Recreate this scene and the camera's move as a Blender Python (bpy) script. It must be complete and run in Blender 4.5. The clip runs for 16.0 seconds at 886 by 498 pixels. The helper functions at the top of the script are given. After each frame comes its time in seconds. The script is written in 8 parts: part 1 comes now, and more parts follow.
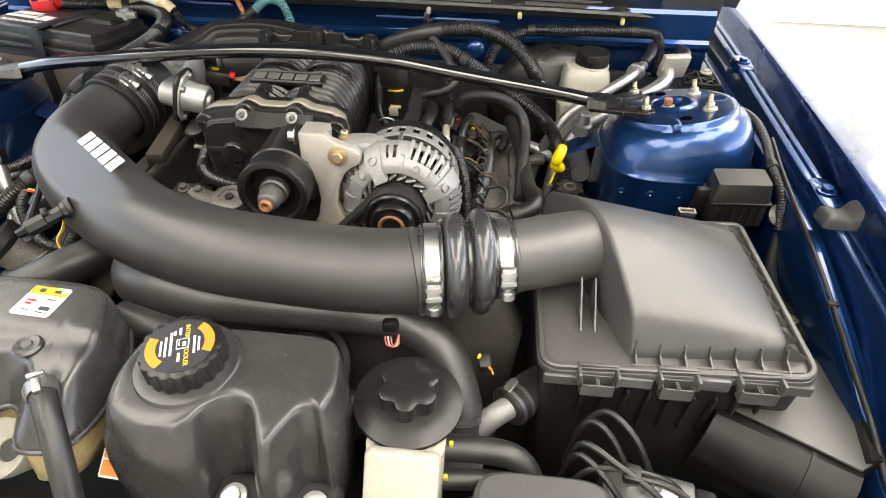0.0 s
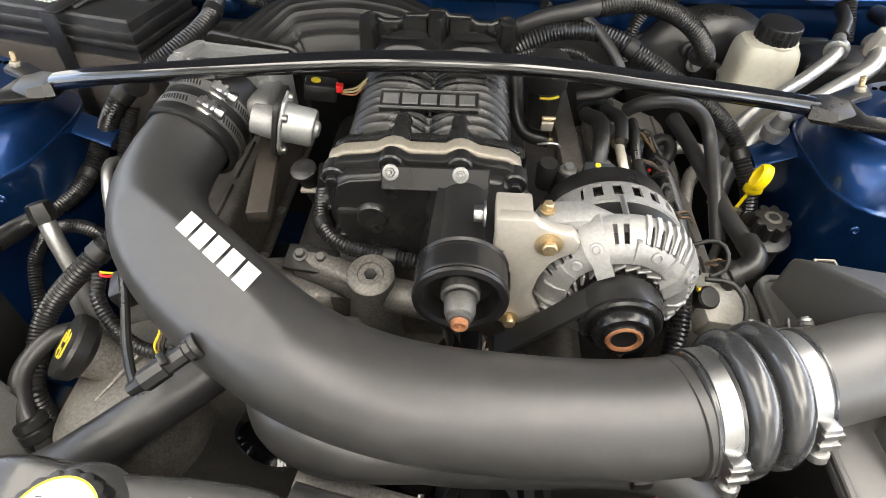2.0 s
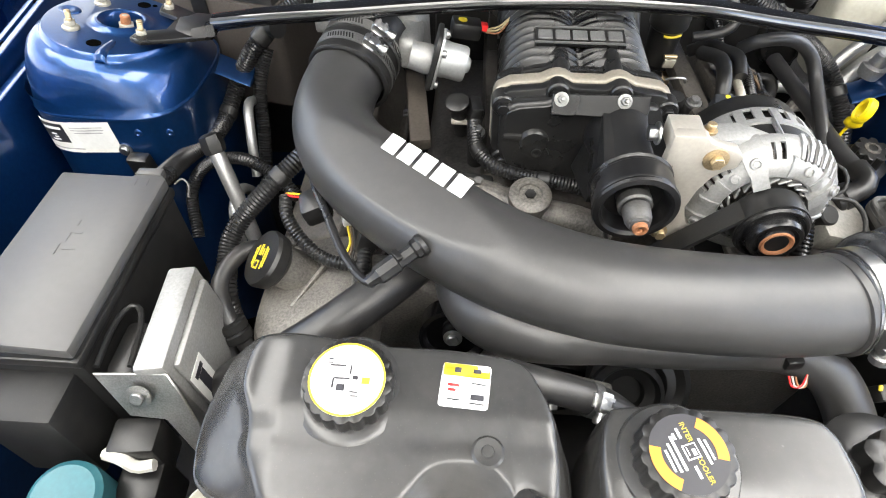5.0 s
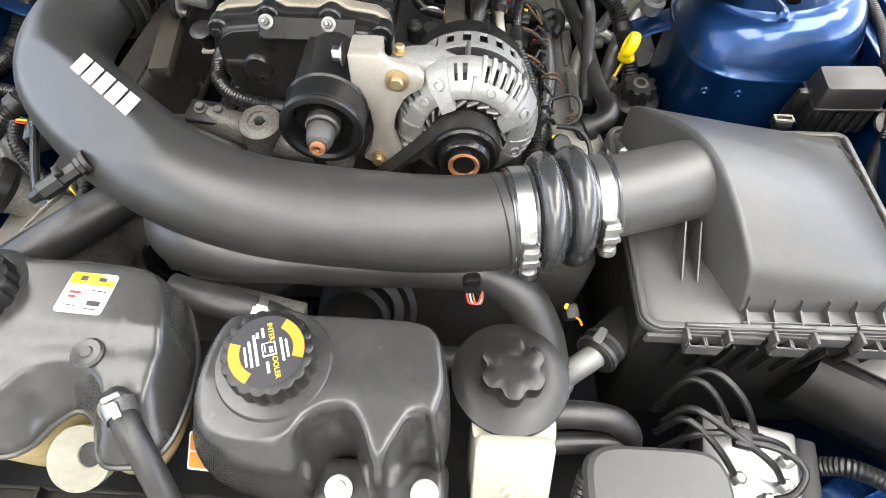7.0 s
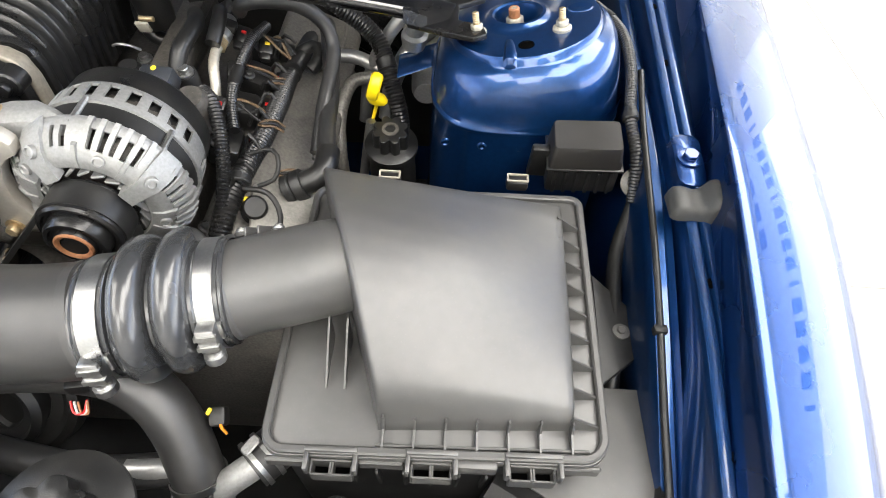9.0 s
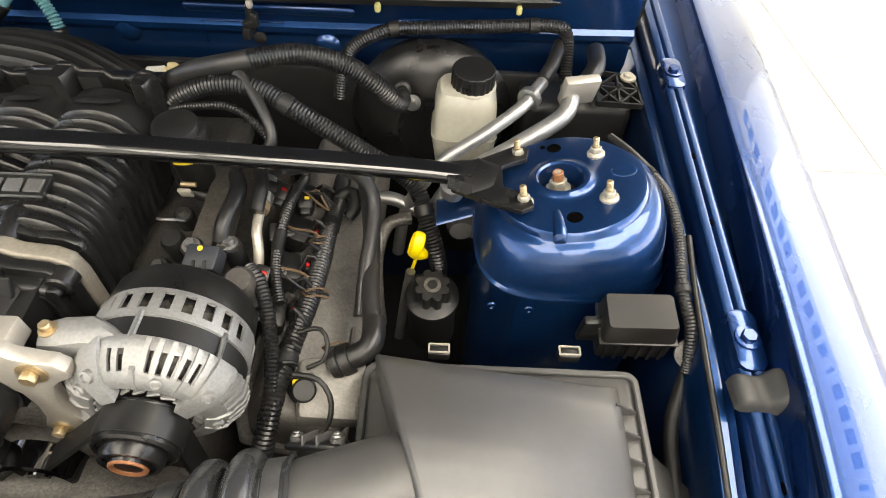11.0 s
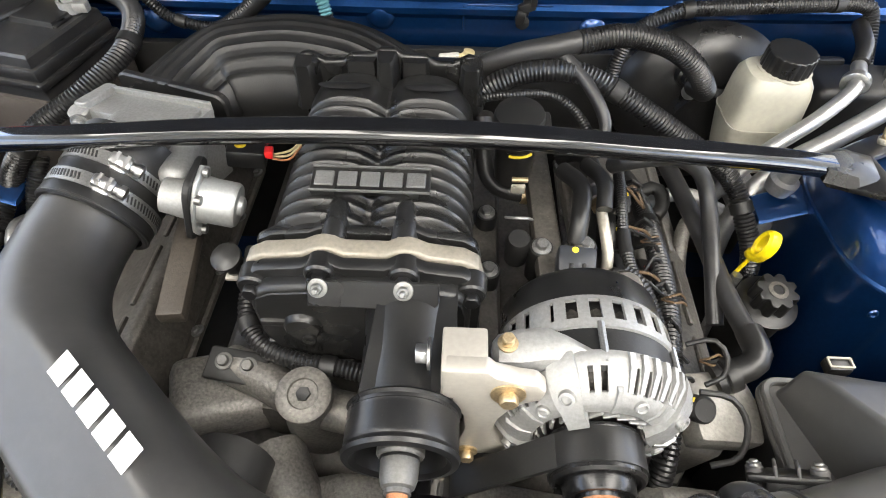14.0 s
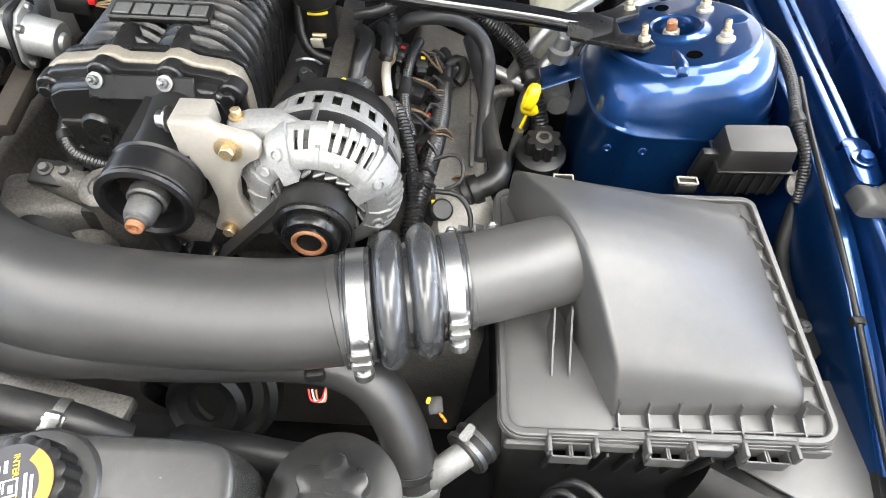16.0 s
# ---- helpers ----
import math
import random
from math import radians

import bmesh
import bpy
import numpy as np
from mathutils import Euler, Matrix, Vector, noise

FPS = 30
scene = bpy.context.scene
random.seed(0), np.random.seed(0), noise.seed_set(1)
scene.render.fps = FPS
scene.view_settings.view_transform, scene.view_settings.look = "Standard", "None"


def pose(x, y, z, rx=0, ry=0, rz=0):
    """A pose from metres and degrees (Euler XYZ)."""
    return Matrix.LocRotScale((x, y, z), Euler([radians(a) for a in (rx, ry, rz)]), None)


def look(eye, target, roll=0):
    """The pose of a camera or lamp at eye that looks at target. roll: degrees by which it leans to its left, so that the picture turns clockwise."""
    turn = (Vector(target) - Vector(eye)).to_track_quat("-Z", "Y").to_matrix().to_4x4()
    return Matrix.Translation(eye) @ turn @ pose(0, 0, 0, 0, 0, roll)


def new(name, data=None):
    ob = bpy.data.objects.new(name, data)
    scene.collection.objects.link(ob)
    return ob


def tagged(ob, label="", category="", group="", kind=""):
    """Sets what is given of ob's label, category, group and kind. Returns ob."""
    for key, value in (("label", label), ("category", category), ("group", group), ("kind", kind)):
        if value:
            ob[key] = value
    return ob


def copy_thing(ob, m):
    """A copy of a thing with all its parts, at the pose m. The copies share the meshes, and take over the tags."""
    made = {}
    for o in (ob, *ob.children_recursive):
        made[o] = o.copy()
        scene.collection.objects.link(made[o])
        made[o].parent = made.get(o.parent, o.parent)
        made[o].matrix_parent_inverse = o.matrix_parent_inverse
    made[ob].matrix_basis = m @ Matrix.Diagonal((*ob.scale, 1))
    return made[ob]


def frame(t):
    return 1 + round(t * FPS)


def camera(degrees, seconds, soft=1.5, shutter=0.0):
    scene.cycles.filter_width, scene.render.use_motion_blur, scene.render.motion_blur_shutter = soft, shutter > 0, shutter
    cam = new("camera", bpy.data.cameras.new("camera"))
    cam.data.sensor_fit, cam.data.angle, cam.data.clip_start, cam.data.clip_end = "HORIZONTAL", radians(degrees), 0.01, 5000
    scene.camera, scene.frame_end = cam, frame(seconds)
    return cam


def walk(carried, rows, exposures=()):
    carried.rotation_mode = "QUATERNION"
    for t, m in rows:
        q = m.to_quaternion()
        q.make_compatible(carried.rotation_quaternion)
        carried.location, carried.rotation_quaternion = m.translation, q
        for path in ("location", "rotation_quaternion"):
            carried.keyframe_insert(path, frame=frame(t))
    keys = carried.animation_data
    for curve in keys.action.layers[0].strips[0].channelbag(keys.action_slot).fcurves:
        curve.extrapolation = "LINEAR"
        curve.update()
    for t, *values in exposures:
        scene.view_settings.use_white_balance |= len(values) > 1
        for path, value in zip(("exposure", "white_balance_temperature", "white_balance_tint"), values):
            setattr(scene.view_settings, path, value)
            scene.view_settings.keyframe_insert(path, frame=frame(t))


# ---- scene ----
cam = camera(75.7, 16.0, soft=1.0)
EXPOSURES = [(0.0, 0.04, 6850, 10), (0.5, 0.24, 6850, 10), (1.0, 0.20, 6850, 10), (1.5, 0.22, 6850, 10), (2.0, 0.16, 6750, 10), (2.5, 0.34, 6500, 10), (3.5, 0.50, 6300, 10), (6.0, 0.42, 6400, 10), (6.5, 0.39, 6380, 10), (7.5, 0.34, 6350, 10), (8.0, 0.40, 6150, 10), (8.5, 0.36, 6300, 10),
             (9.0, 0.22, 6420, 10), (11.5, -0.02, 7150, 10), (12.5, -0.10, 7100, 10), (13.0, 0.06, 6950, 10), (13.5, 0.41, 6650, 10), (14.0, 0.44, 6550, 10), (15.0, 0.68, 6350, 10), (16.0, 0.59, 6250, 10)]
PATH = [
    (0, (0.296, 0.134, 1.251), (0.174, 1.738, 0.063), 1.7),
    (0.5, (0.289, 0.212, 1.234), (0.168, 1.813, 0.042), 1.6),
    (1, (0.233, 0.265, 1.237), (0.11, 1.785, -0.057), 0.7),
    (1.5, (0.148, 0.319, 1.255), (0.06, 1.741, -0.149), 0.7),
    (2, (0.064, 0.37, 1.277), (-0.017, 1.769, -0.15), 0.4),
    (2.5, (-0.028, 0.403, 1.314), (-0.104, 1.789, -0.126), 0.1),
    (3, (-0.081, 0.393, 1.349), (-0.153, 1.774, -0.096), 0.0),
    (3.5, (-0.112, 0.369, 1.354), (-0.181, 1.747, -0.093), -0.0),
    (3.7, (-0.116, 0.353, 1.342), (-0.184, 1.727, -0.109), -0.0),
    (5.8, (-0.048, 0.247, 1.291), (-0.118, 1.502, -0.264), 0.6),
    (6, (-0.027, 0.241, 1.291), (-0.091, 1.486, -0.273), 0.8),
    (6.5, (0.065, 0.241, 1.287), (0.019, 1.468, -0.292), 1.3),
    (7, (0.19, 0.255, 1.277), (0.159, 1.473, -0.309), 1.7),
    (7.5, (0.287, 0.275, 1.257), (0.255, 1.49, -0.332), 2.1),
    (8, (0.409, 0.321, 1.246), (0.387, 1.531, -0.346), 2.7),
    (8.5, (0.491, 0.363, 1.25), (0.5, 1.576, -0.34), 3.7),
    (9, (0.489, 0.386, 1.265), (0.509, 1.6, -0.324), 3.9),
    (9.2, (0.487, 0.406, 1.281), (0.508, 1.62, -0.308), 3.9),
    (11.3, (0.398, 0.502, 1.357), (0.415, 1.814, -0.153), 2.7),
    (11.5, (0.347, 0.5, 1.367), (0.35, 1.813, -0.142), 2.1),
    (12, (0.169, 0.503, 1.377), (0.144, 1.811, -0.135), 0.9),
    (12.5, (0.087, 0.514, 1.353), (0.049, 1.823, -0.158), 0.4),
    (13, (0.077, 0.537, 1.313), (0.04, 1.849, -0.196), 0.4),
    (13.5, (0.078, 0.545, 1.288), (0.033, 1.85, -0.226), 0.5),
    (14, (0.095, 0.529, 1.295), (0.04, 1.829, -0.224), 0.3),
    (14.5, (0.142, 0.496, 1.288), (0.091, 1.793, -0.234), 0.5),
    (15, (0.206, 0.446, 1.282), (0.164, 1.737, -0.245), 1.0),
    (15.5, (0.274, 0.387, 1.277), (0.246, 1.67, -0.257), 1.7),
    (16, (0.316, 0.346, 1.267), (0.301, 1.615, -0.278), 2.3),
]
walk(cam, [(t, look(eye, target, roll)) for t, eye, target, roll in PATH], EXPOSURES)

# ---- light ----
world = bpy.data.worlds.new("world")
scene.world = world
world.use_nodes = True
world.node_tree.nodes["Background"].inputs[0].default_value = (1.0, 0.98, 0.95, 1)
world.node_tree.nodes["Background"].inputs[1].default_value = 0.35


def area_lamp(eye, target, sx, sy, watts, colour=(1.0, 0.955, 0.885)):
    data = bpy.data.lights.new("ceiling_lamp", "AREA")
    data.shape, data.size, data.size_y, data.energy, data.color = "RECTANGLE", sx, sy, watts, colour
    ob = new("ceiling_lamp", data)
    ob.matrix_world = look(eye, target)
    return ob


LAMPS = [(-1.3, -0.6), (1.3, -0.6), (0.0, -2.6), (-2.05, 1.75), (2.05, 1.75)]
for lx, ly in LAMPS:
    area_lamp((lx * 1.35, ly * 1.35, 3.95), (lx * 1.35, ly * 1.35 + 0.001, 0), 1.7, 3.6, 195 if lx > 0 else 145)

# ---- materials ----
MATS = {}


def mat(name, colour, rough=0.5, metal=0.0, coat=0.0, coat_rough=0.05, vary=0.12, scale=60.0, bump=0.0, bump_scale=400.0,
        dust=0.0, spec=0.5, rough_vary=0.1, emission=0.0, sheen=0.0):
    """A surface with large stains and fine grain in colour, roughness and relief, in object space at real size."""
    if name in MATS:
        return MATS[name]
    m = bpy.data.materials.new(name)
    MATS[name] = m
    m.use_nodes = True
    nt = m.node_tree
    n, l = nt.nodes, nt.links
    bsdf = n["Principled BSDF"]
    bsdf.inputs["Metallic"].default_value = metal
    bsdf.inputs["Coat Weight"].default_value = coat
    bsdf.inputs["Coat Roughness"].default_value = coat_rough
    bsdf.inputs["Specular IOR Level"].default_value = spec
    co = n.new("ShaderNodeTexCoord")
    big = n.new("ShaderNodeTexNoise")
    big.inputs["Scale"].default_value, big.inputs["Detail"].default_value = scale * 0.25, 5
    fine = n.new("ShaderNodeTexNoise")
    fine.inputs["Scale"].default_value, fine.inputs["Detail"].default_value = scale * 6, 3
    l.new(co.outputs["Object"], big.inputs["Vector"])
    l.new(co.outputs["Object"], fine.inputs["Vector"])
    mix = n.new("ShaderNodeMath")
    mix.operation = "ADD"
    l.new(big.outputs["Fac"], mix.inputs[0])
    l.new(fine.outputs["Fac"], mix.inputs[1])
    ramp = n.new("ShaderNodeMapRange")
    ramp.inputs["From Min"].default_value, ramp.inputs["From Max"].default_value = 0.7, 1.3
    ramp.inputs["To Min"].default_value, ramp.inputs["To Max"].default_value = 1 - vary, 1 + vary
    l.new(mix.outputs[0], ramp.inputs["Value"])
    tint = n.new("ShaderNodeMix")
    tint.data_type, tint.blend_type = "RGBA", "MULTIPLY"
    tint.inputs["Factor"].default_value = 1
    tint.inputs["A"].default_value = (*colour, 1)
    l.new(ramp.outputs[0], tint.inputs["B"])
    out = tint.outputs["Result"]
    if dust:
        spots = n.new("ShaderNodeTexNoise")
        spots.inputs["Scale"].default_value, spots.inputs["Detail"].default_value = 45, 8
        l.new(co.outputs["Object"], spots.inputs["Vector"])
        r2 = n.new("ShaderNodeMapRange")
        r2.inputs["From Min"].default_value, r2.inputs["From Max"].default_value = 0.48, 0.72
        r2.inputs["To Min"].default_value, r2.inputs["To Max"].default_value = 0, dust
        l.new(spots.outputs["Fac"], r2.inputs["Value"])
        speck = n.new("ShaderNodeTexVoronoi")
        speck.inputs["Scale"].default_value = 260
        l.new(co.outputs["Object"], speck.inputs["Vector"])
        r3 = n.new("ShaderNodeMapRange")
        r3.inputs["From Min"].default_value, r3.inputs["From Max"].default_value = 0.16, 0.06
        r3.inputs["To Min"].default_value, r3.inputs["To Max"].default_value = 0, dust * 2.2
        l.new(speck.outputs["Distance"], r3.inputs["Value"])
        both = n.new("ShaderNodeMath")
        both.operation, both.use_clamp = "ADD", True
        l.new(r2.outputs[0], both.inputs[0])
        l.new(r3.outputs[0], both.inputs[1])
        d = n.new("ShaderNodeMix")
        d.data_type = "RGBA"
        d.inputs["B"].default_value = (0.30, 0.27, 0.23, 1)
        l.new(both.outputs[0], d.inputs["Factor"])
        l.new(out, d.inputs["A"])
        out = d.outputs["Result"]
    l.new(out, bsdf.inputs["Base Color"])
    rr = n.new("ShaderNodeMapRange")
    rr.inputs["From Min"].default_value, rr.inputs["From Max"].default_value = 0.3, 0.7
    rr.inputs["To Min"].default_value, rr.inputs["To Max"].default_value = max(0.02, rough - rough_vary), min(1, rough + rough_vary)
    l.new(big.outputs["Fac"], rr.inputs["Value"])
    l.new(rr.outputs[0], bsdf.inputs["Roughness"])
    if bump:
        grain = n.new("ShaderNodeTexNoise")
        grain.inputs["Scale"].default_value, grain.inputs["Detail"].default_value = bump_scale, 4
        l.new(co.outputs["Object"], grain.inputs["Vector"])
        b = n.new("ShaderNodeBump")
        b.inputs["Strength"].default_value, b.inputs["Distance"].default_value = bump, 0.001
        l.new(grain.outputs["Fac"], b.inputs["Height"])
        l.new(b.outputs[0], bsdf.inputs["Normal"])
    if emission:
        bsdf.inputs["Emission Color"].default_value = (*colour, 1)
        bsdf.inputs["Emission Strength"].default_value = emission
    return m


BLUE = mat("blue_metallic_paint", (0.006, 0.040, 0.160), 0.27, 0.85, 1.0, 0.015, 0.10, 30, 0.03, 3000, rough_vary=0.04)
SATIN = mat("satin_black_steel", (0.010, 0.010, 0.0105), 0.30, 0.2, 0, 0.1, 0.15, 40, 0.03, 900, 0.03)
POWDER = mat("black_powder_coat", (0.030, 0.0295, 0.029), 0.39, 0, 0, 0.1, 0.10, 25, 0.08, 2500, 0.02, 0.65, rough_vary=0.05)
LID = mat("black_moulded_plastic", (0.056, 0.055, 0.0535), 0.40, 0, 0, 0.1, 0.08, 20, 0.10, 2200, 0.03, 0.75, rough_vary=0.05)
PLASTIC = mat("dark_plastic", (0.009, 0.009, 0.009), 0.37, 0, 0, 0.1, 0.2, 40, 0.08, 900, 0.025)
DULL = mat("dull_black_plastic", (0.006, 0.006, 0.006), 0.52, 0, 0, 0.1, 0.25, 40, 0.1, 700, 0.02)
TANKBLACK = mat("tank_cover_plastic", (0.031, 0.031, 0.0305), 0.25, 0, 0, 0.1, 0.12, 22, 0.06, 1500, 0.02, 0.6, rough_vary=0.06)
GLOSS = mat("gloss_black_paint", (0.004, 0.004, 0.0045), 0.12, 0, 1.0, 0.03, 0.1, 40, 0, rough_vary=0.03)
RUBBER = mat("black_rubber", (0.009, 0.009, 0.009), 0.42, 0, 0, 0.1, 0.2, 50, 0.05, 900, 0.02)
HOSE = mat("grey_black_hose_rubber", (0.018, 0.018, 0.0185), 0.40, 0, 0, 0.1, 0.15, 40, 0.04, 800, 0.04)
LOOM = mat("convoluted_loom_plastic", (0.011, 0.011, 0.0115), 0.32, 0, 0, 0.1, 0.2, 60, 0, 400, 0.025)
BELLOWS = mat("smoky_silicone", (0.030, 0.031, 0.033), 0.26, 0, 0.6, 0.18, 0.12, 30, 0, rough_vary=0.05)
SCBLACK = mat("wrinkle_black_casting", (0.0095, 0.0095, 0.0095), 0.31, 0, 0, 0.1, 0.15, 50, 0.15, 1300, 0.02)
ALU = mat("cast_aluminium", (0.30, 0.30, 0.294), 0.54, 0.6, 0, 0.1, 0.16, 60, 0.2, 900, 0.06)
DIRTYALU = mat("grimy_cast_aluminium", (0.135, 0.128, 0.117), 0.5, 0.35, 0, 0.1, 0.5, 60, 0.4, 330, 0.22)
CAMGREY = mat("grey_cam_cover_casting", (0.135, 0.128, 0.117), 0.5, 0.3, 0, 0.1, 0.35, 50, 0.4, 500, 0.2)
MATZINC = mat("dull_zinc_casting", (0.42, 0.43, 0.42), 0.42, 0.7, 0, 0.1, 0.12, 60, 0.1, 900, 0.05)
NUTCREAM = mat("pale_plated_nut", (0.36, 0.34, 0.285), 0.45, 0.45, 0, 0.1, 0.2, 90, 0.1, 1200)
DULLNUT = mat("dull_grey_steel_nut", (0.11, 0.108, 0.104), 0.5, 0.5, 0, 0.1, 0.2, 80, 0.1, 900)
# near black without gloss: the shade inside openings, put into the colour
HOLESHADE = mat("painted_hole_shade", (0.002, 0.002, 0.002), 1.0, spec=0.0)
TANCLIP = mat("dusty_clip_rim", (0.30, 0.28, 0.23), 0.6)
DIMWIRE = mat("faded_brown_wire", (0.10, 0.062, 0.032), 0.6)
BLOCK = mat("oily_engine_casting", (0.078, 0.072, 0.064), 0.5, 0.4, 0, 0.1, 0.4, 40, 0.3, 500, 0.15)
CREAM = mat("bare_aluminium_plate", (0.40, 0.375, 0.33), 0.46, 0.45, 0, 0.1, 0.08, 40, 0.12, 1200)
STEEL = mat("bright_steel", (0.44, 0.44, 0.435), 0.34, 1.0, 0, 0.1, 0.1, 80, 0.03, 900)
ZINC = mat("zinc_plated_steel", (0.29, 0.29, 0.283), 0.36, 0.9, 0, 0.1, 0.25, 90, 0.1, 1200)
GOLD = mat("yellow_zinc_steel", (0.46, 0.36, 0.22), 0.38, 0.85, 0, 0.1, 0.25, 90, 0.1, 1200)
RUST = mat("rusty_copper_brown", (0.30, 0.13, 0.06), 0.6, 0.3, 0, 0.1, 0.35, 120, 0.3, 1500)
PIPE = mat("bare_aluminium_pipe", (0.33, 0.33, 0.325), 0.38, 0.75, 0, 0.1, 0.12, 60, 0.05, 900)
MILKY = mat("milky_reservoir_plastic", (0.36, 0.347, 0.288), 0.38, 0, 0, 0.1, 0.10, 25, 0.02, 600)
AMBER = mat("aged_tank_plastic", (0.40, 0.325, 0.165), 0.4, 0, 0, 0.1, 0.2, 25, 0.02, 600)
YELLOW = mat("yellow_plastic", (0.72, 0.55, 0.005), 0.35, 0, 0, 0.1, 0.06, 40)
RED = mat("red_plastic", (0.62, 0.02, 0.02), 0.35, 0, 0, 0.1, 0.1, 40)
TEAL = mat("teal_plastic", (0.025, 0.11, 0.135), 0.42, 0, 0, 0.1, 0.12, 40)
LIGHTCAST = mat("pale_cast_cover", (0.23, 0.22, 0.20), 0.5, 0.35, 0, 0.1, 0.25, 50, 0.3, 600, 0.1)
TEALTUBE = mat("faded_blue_convoluted_tube", (0.075, 0.19, 0.215), 0.5, 0, 0, 0.1, 0.12, 60)
WHITE = mat("white_print", (0.62, 0.62, 0.61), 0.5, 0, 0, 0.1, 0.04, 40)
LABEL = mat("white_label_paper", (0.60, 0.60, 0.58), 0.4, 0, 0, 0.1, 0.06, 40)
YPRINT = mat("yellow_print", (0.62, 0.47, 0.02), 0.5, 0, 0, 0.1, 0.08, 40)
OPRINT = mat("orange_print", (0.62, 0.21, 0.015), 0.5, 0, 0, 0.1, 0.08, 40)
DARKPRINT = mat("dark_print", (0.02, 0.02, 0.025), 0.5, 0, 0, 0.1, 0.08, 40)
TAPE = mat("cream_tape", (0.45, 0.37, 0.20), 0.6, 0, 0, 0.1, 0.15, 80)
WHITETAPE = mat("white_sleeve", (0.48, 0.47, 0.43), 0.5, 0, 0, 0.1, 0.1, 60)
LETTERGREY = mat("worn_grey_relief", (0.10, 0.10, 0.098), 0.5, 0.2, 0, 0.1, 0.3, 120, 0.2, 1500)
GREYPLASTIC = mat("grey_electrical_box_plastic", (0.062, 0.061, 0.060), 0.42, 0, 0, 0.1, 0.06, 20, 0.06, 1800, rough_vary=0.04)
CLOTH = mat("brown_battery_sleeve", (0.042, 0.035, 0.030), 0.85, 0, 0, 0.1, 0.25, 60, 0.4, 700)
WALLPAINT = mat("white_wall_paint", (0.80, 0.80, 0.78), 0.6, 0, 0, 0.1, 0.03, 3, 0.02, 200)
FLOORMAT = mat("polished_pale_floor", (0.40, 0.380, 0.35), 0.3, 0, 0, 0.1, 0.10, 4, 0.02, 80)
BAYBLUE = mat("blue_underbonnet_paint", (0.0065, 0.046, 0.165), 0.34, 0.80, 1.0, 0.065, 0.14, 30, 0.05, 2600, rough_vary=0.05)


# ---- shape helpers ----
BASES = {}


def axm(p, d, up=(0, 0, 1)):
    """The frame at p whose z runs along d and whose y leans towards up."""
    z = Vector(d).normalized()
    u = Vector(up)
    if abs(z.dot(u.normalized())) > 0.98:
        u = Vector((0, 1, 0))
    x = u.cross(z).normalized()
    y = z.cross(x)
    m = Matrix((x, y, z)).transposed().to_4x4()
    m.translation = Vector(p)
    return m


def thing(name, base, label, category, group="", kind=""):
    ob = new(name)
    ob.empty_display_size = 0.03
    ob.location = base
    BASES[ob] = Vector(base)
    return tagged(ob, label, category, group, kind)


def part(name, bm, material, parent, label="", smooth=0.6):
    """Links a bmesh, made in world places, as one mesh under a thing or part."""
    base = BASES[parent]
    bmesh.ops.recalc_face_normals(bm, faces=bm.faces)
    for f in bm.faces:
        f.smooth = True
    for e in bm.edges:
        if len(e.link_faces) == 2 and e.calc_face_angle(0) > smooth:
            e.smooth = False
    bmesh.ops.translate(bm, verts=bm.verts, vec=-base)
    me = bpy.data.meshes.new(name)
    bm.to_mesh(me)
    bm.free()
    me.materials.append(material)
    ob = new(name, me)
    ob.parent = parent
    BASES[ob] = base
    if label:
        ob["label"] = label
    return ob


def solo(name, bm, material, base, label, category, group="", kind=""):
    """A thing that is one mesh."""
    BASES[None] = Vector(base)
    ob = part(name, bm, material, None, "")
    ob.location = base
    BASES[ob] = Vector(base)
    return tagged(ob, label, category, group, kind)


def shift(bm, m):
    bmesh.ops.transform(bm, matrix=m, verts=bm.verts)
    return bm


def join(*bms):
    out = bms[0]
    for b in bms[1:]:
        me = bpy.data.meshes.new("tmp")
        b.to_mesh(me)
        out.from_mesh(me)
        b.free()
        bpy.data.meshes.remove(me)
    return out


def bevelled(bm, width, seg=2, angle=0.5):
    if width:
        edges = [e for e in bm.edges if len(e.link_faces) == 2 and e.calc_face_angle(0) > angle]
        bmesh.ops.bevel(bm, geom=edges, offset=width, segments=seg, profile=0.5, affect="EDGES", clamp_overlap=True)
    return bm


def box(size, m=None, bevel=0.002, seg=2):
    bm = bmesh.new()
    bmesh.ops.create_cube(bm, size=1)
    bmesh.ops.scale(bm, vec=size, verts=bm.verts)
    bevelled(bm, bevel, seg)
    return shift(bm, m) if m is not None else bm


def at(x, y, z, rx=0, ry=0, rz=0):
    return pose(x, y, z, rx, ry, rz)


def prism(outline, z0, z1, m=None, bevel=0.0, seg=2):
    """An outline in the xy plane, drawn out from z0 to z1."""
    bm = bmesh.new()
    low = [bm.verts.new((x, y, z0)) for x, y in outline]
    high = [bm.verts.new((x, y, z1)) for x, y in outline]
    bm.faces.new(low[::-1])
    bm.faces.new(high)
    k = len(outline)
    for i in range(k):
        bm.faces.new((low[i], low[(i + 1) % k], high[(i + 1) % k], high[i]))
    bmesh.ops.recalc_face_normals(bm, faces=bm.faces)
    bevelled(bm, bevel, seg, 0.7)
    return shift(bm, m) if m is not None else bm


def loft(rings, caps=True, closed=True):
    bm = bmesh.new()
    vs = [[bm.verts.new(p) for p in ring] for ring in rings]
    k = len(rings[0])
    for a, b in zip(vs, vs[1:]):
        for i in range(k if closed else k - 1):
            bm.faces.new((a[i], a[(i + 1) % k], b[(i + 1) % k], b[i]))
    if caps and closed:
        bm.faces.new(vs[0][::-1])
        bm.faces.new(vs[-1])
    return bm


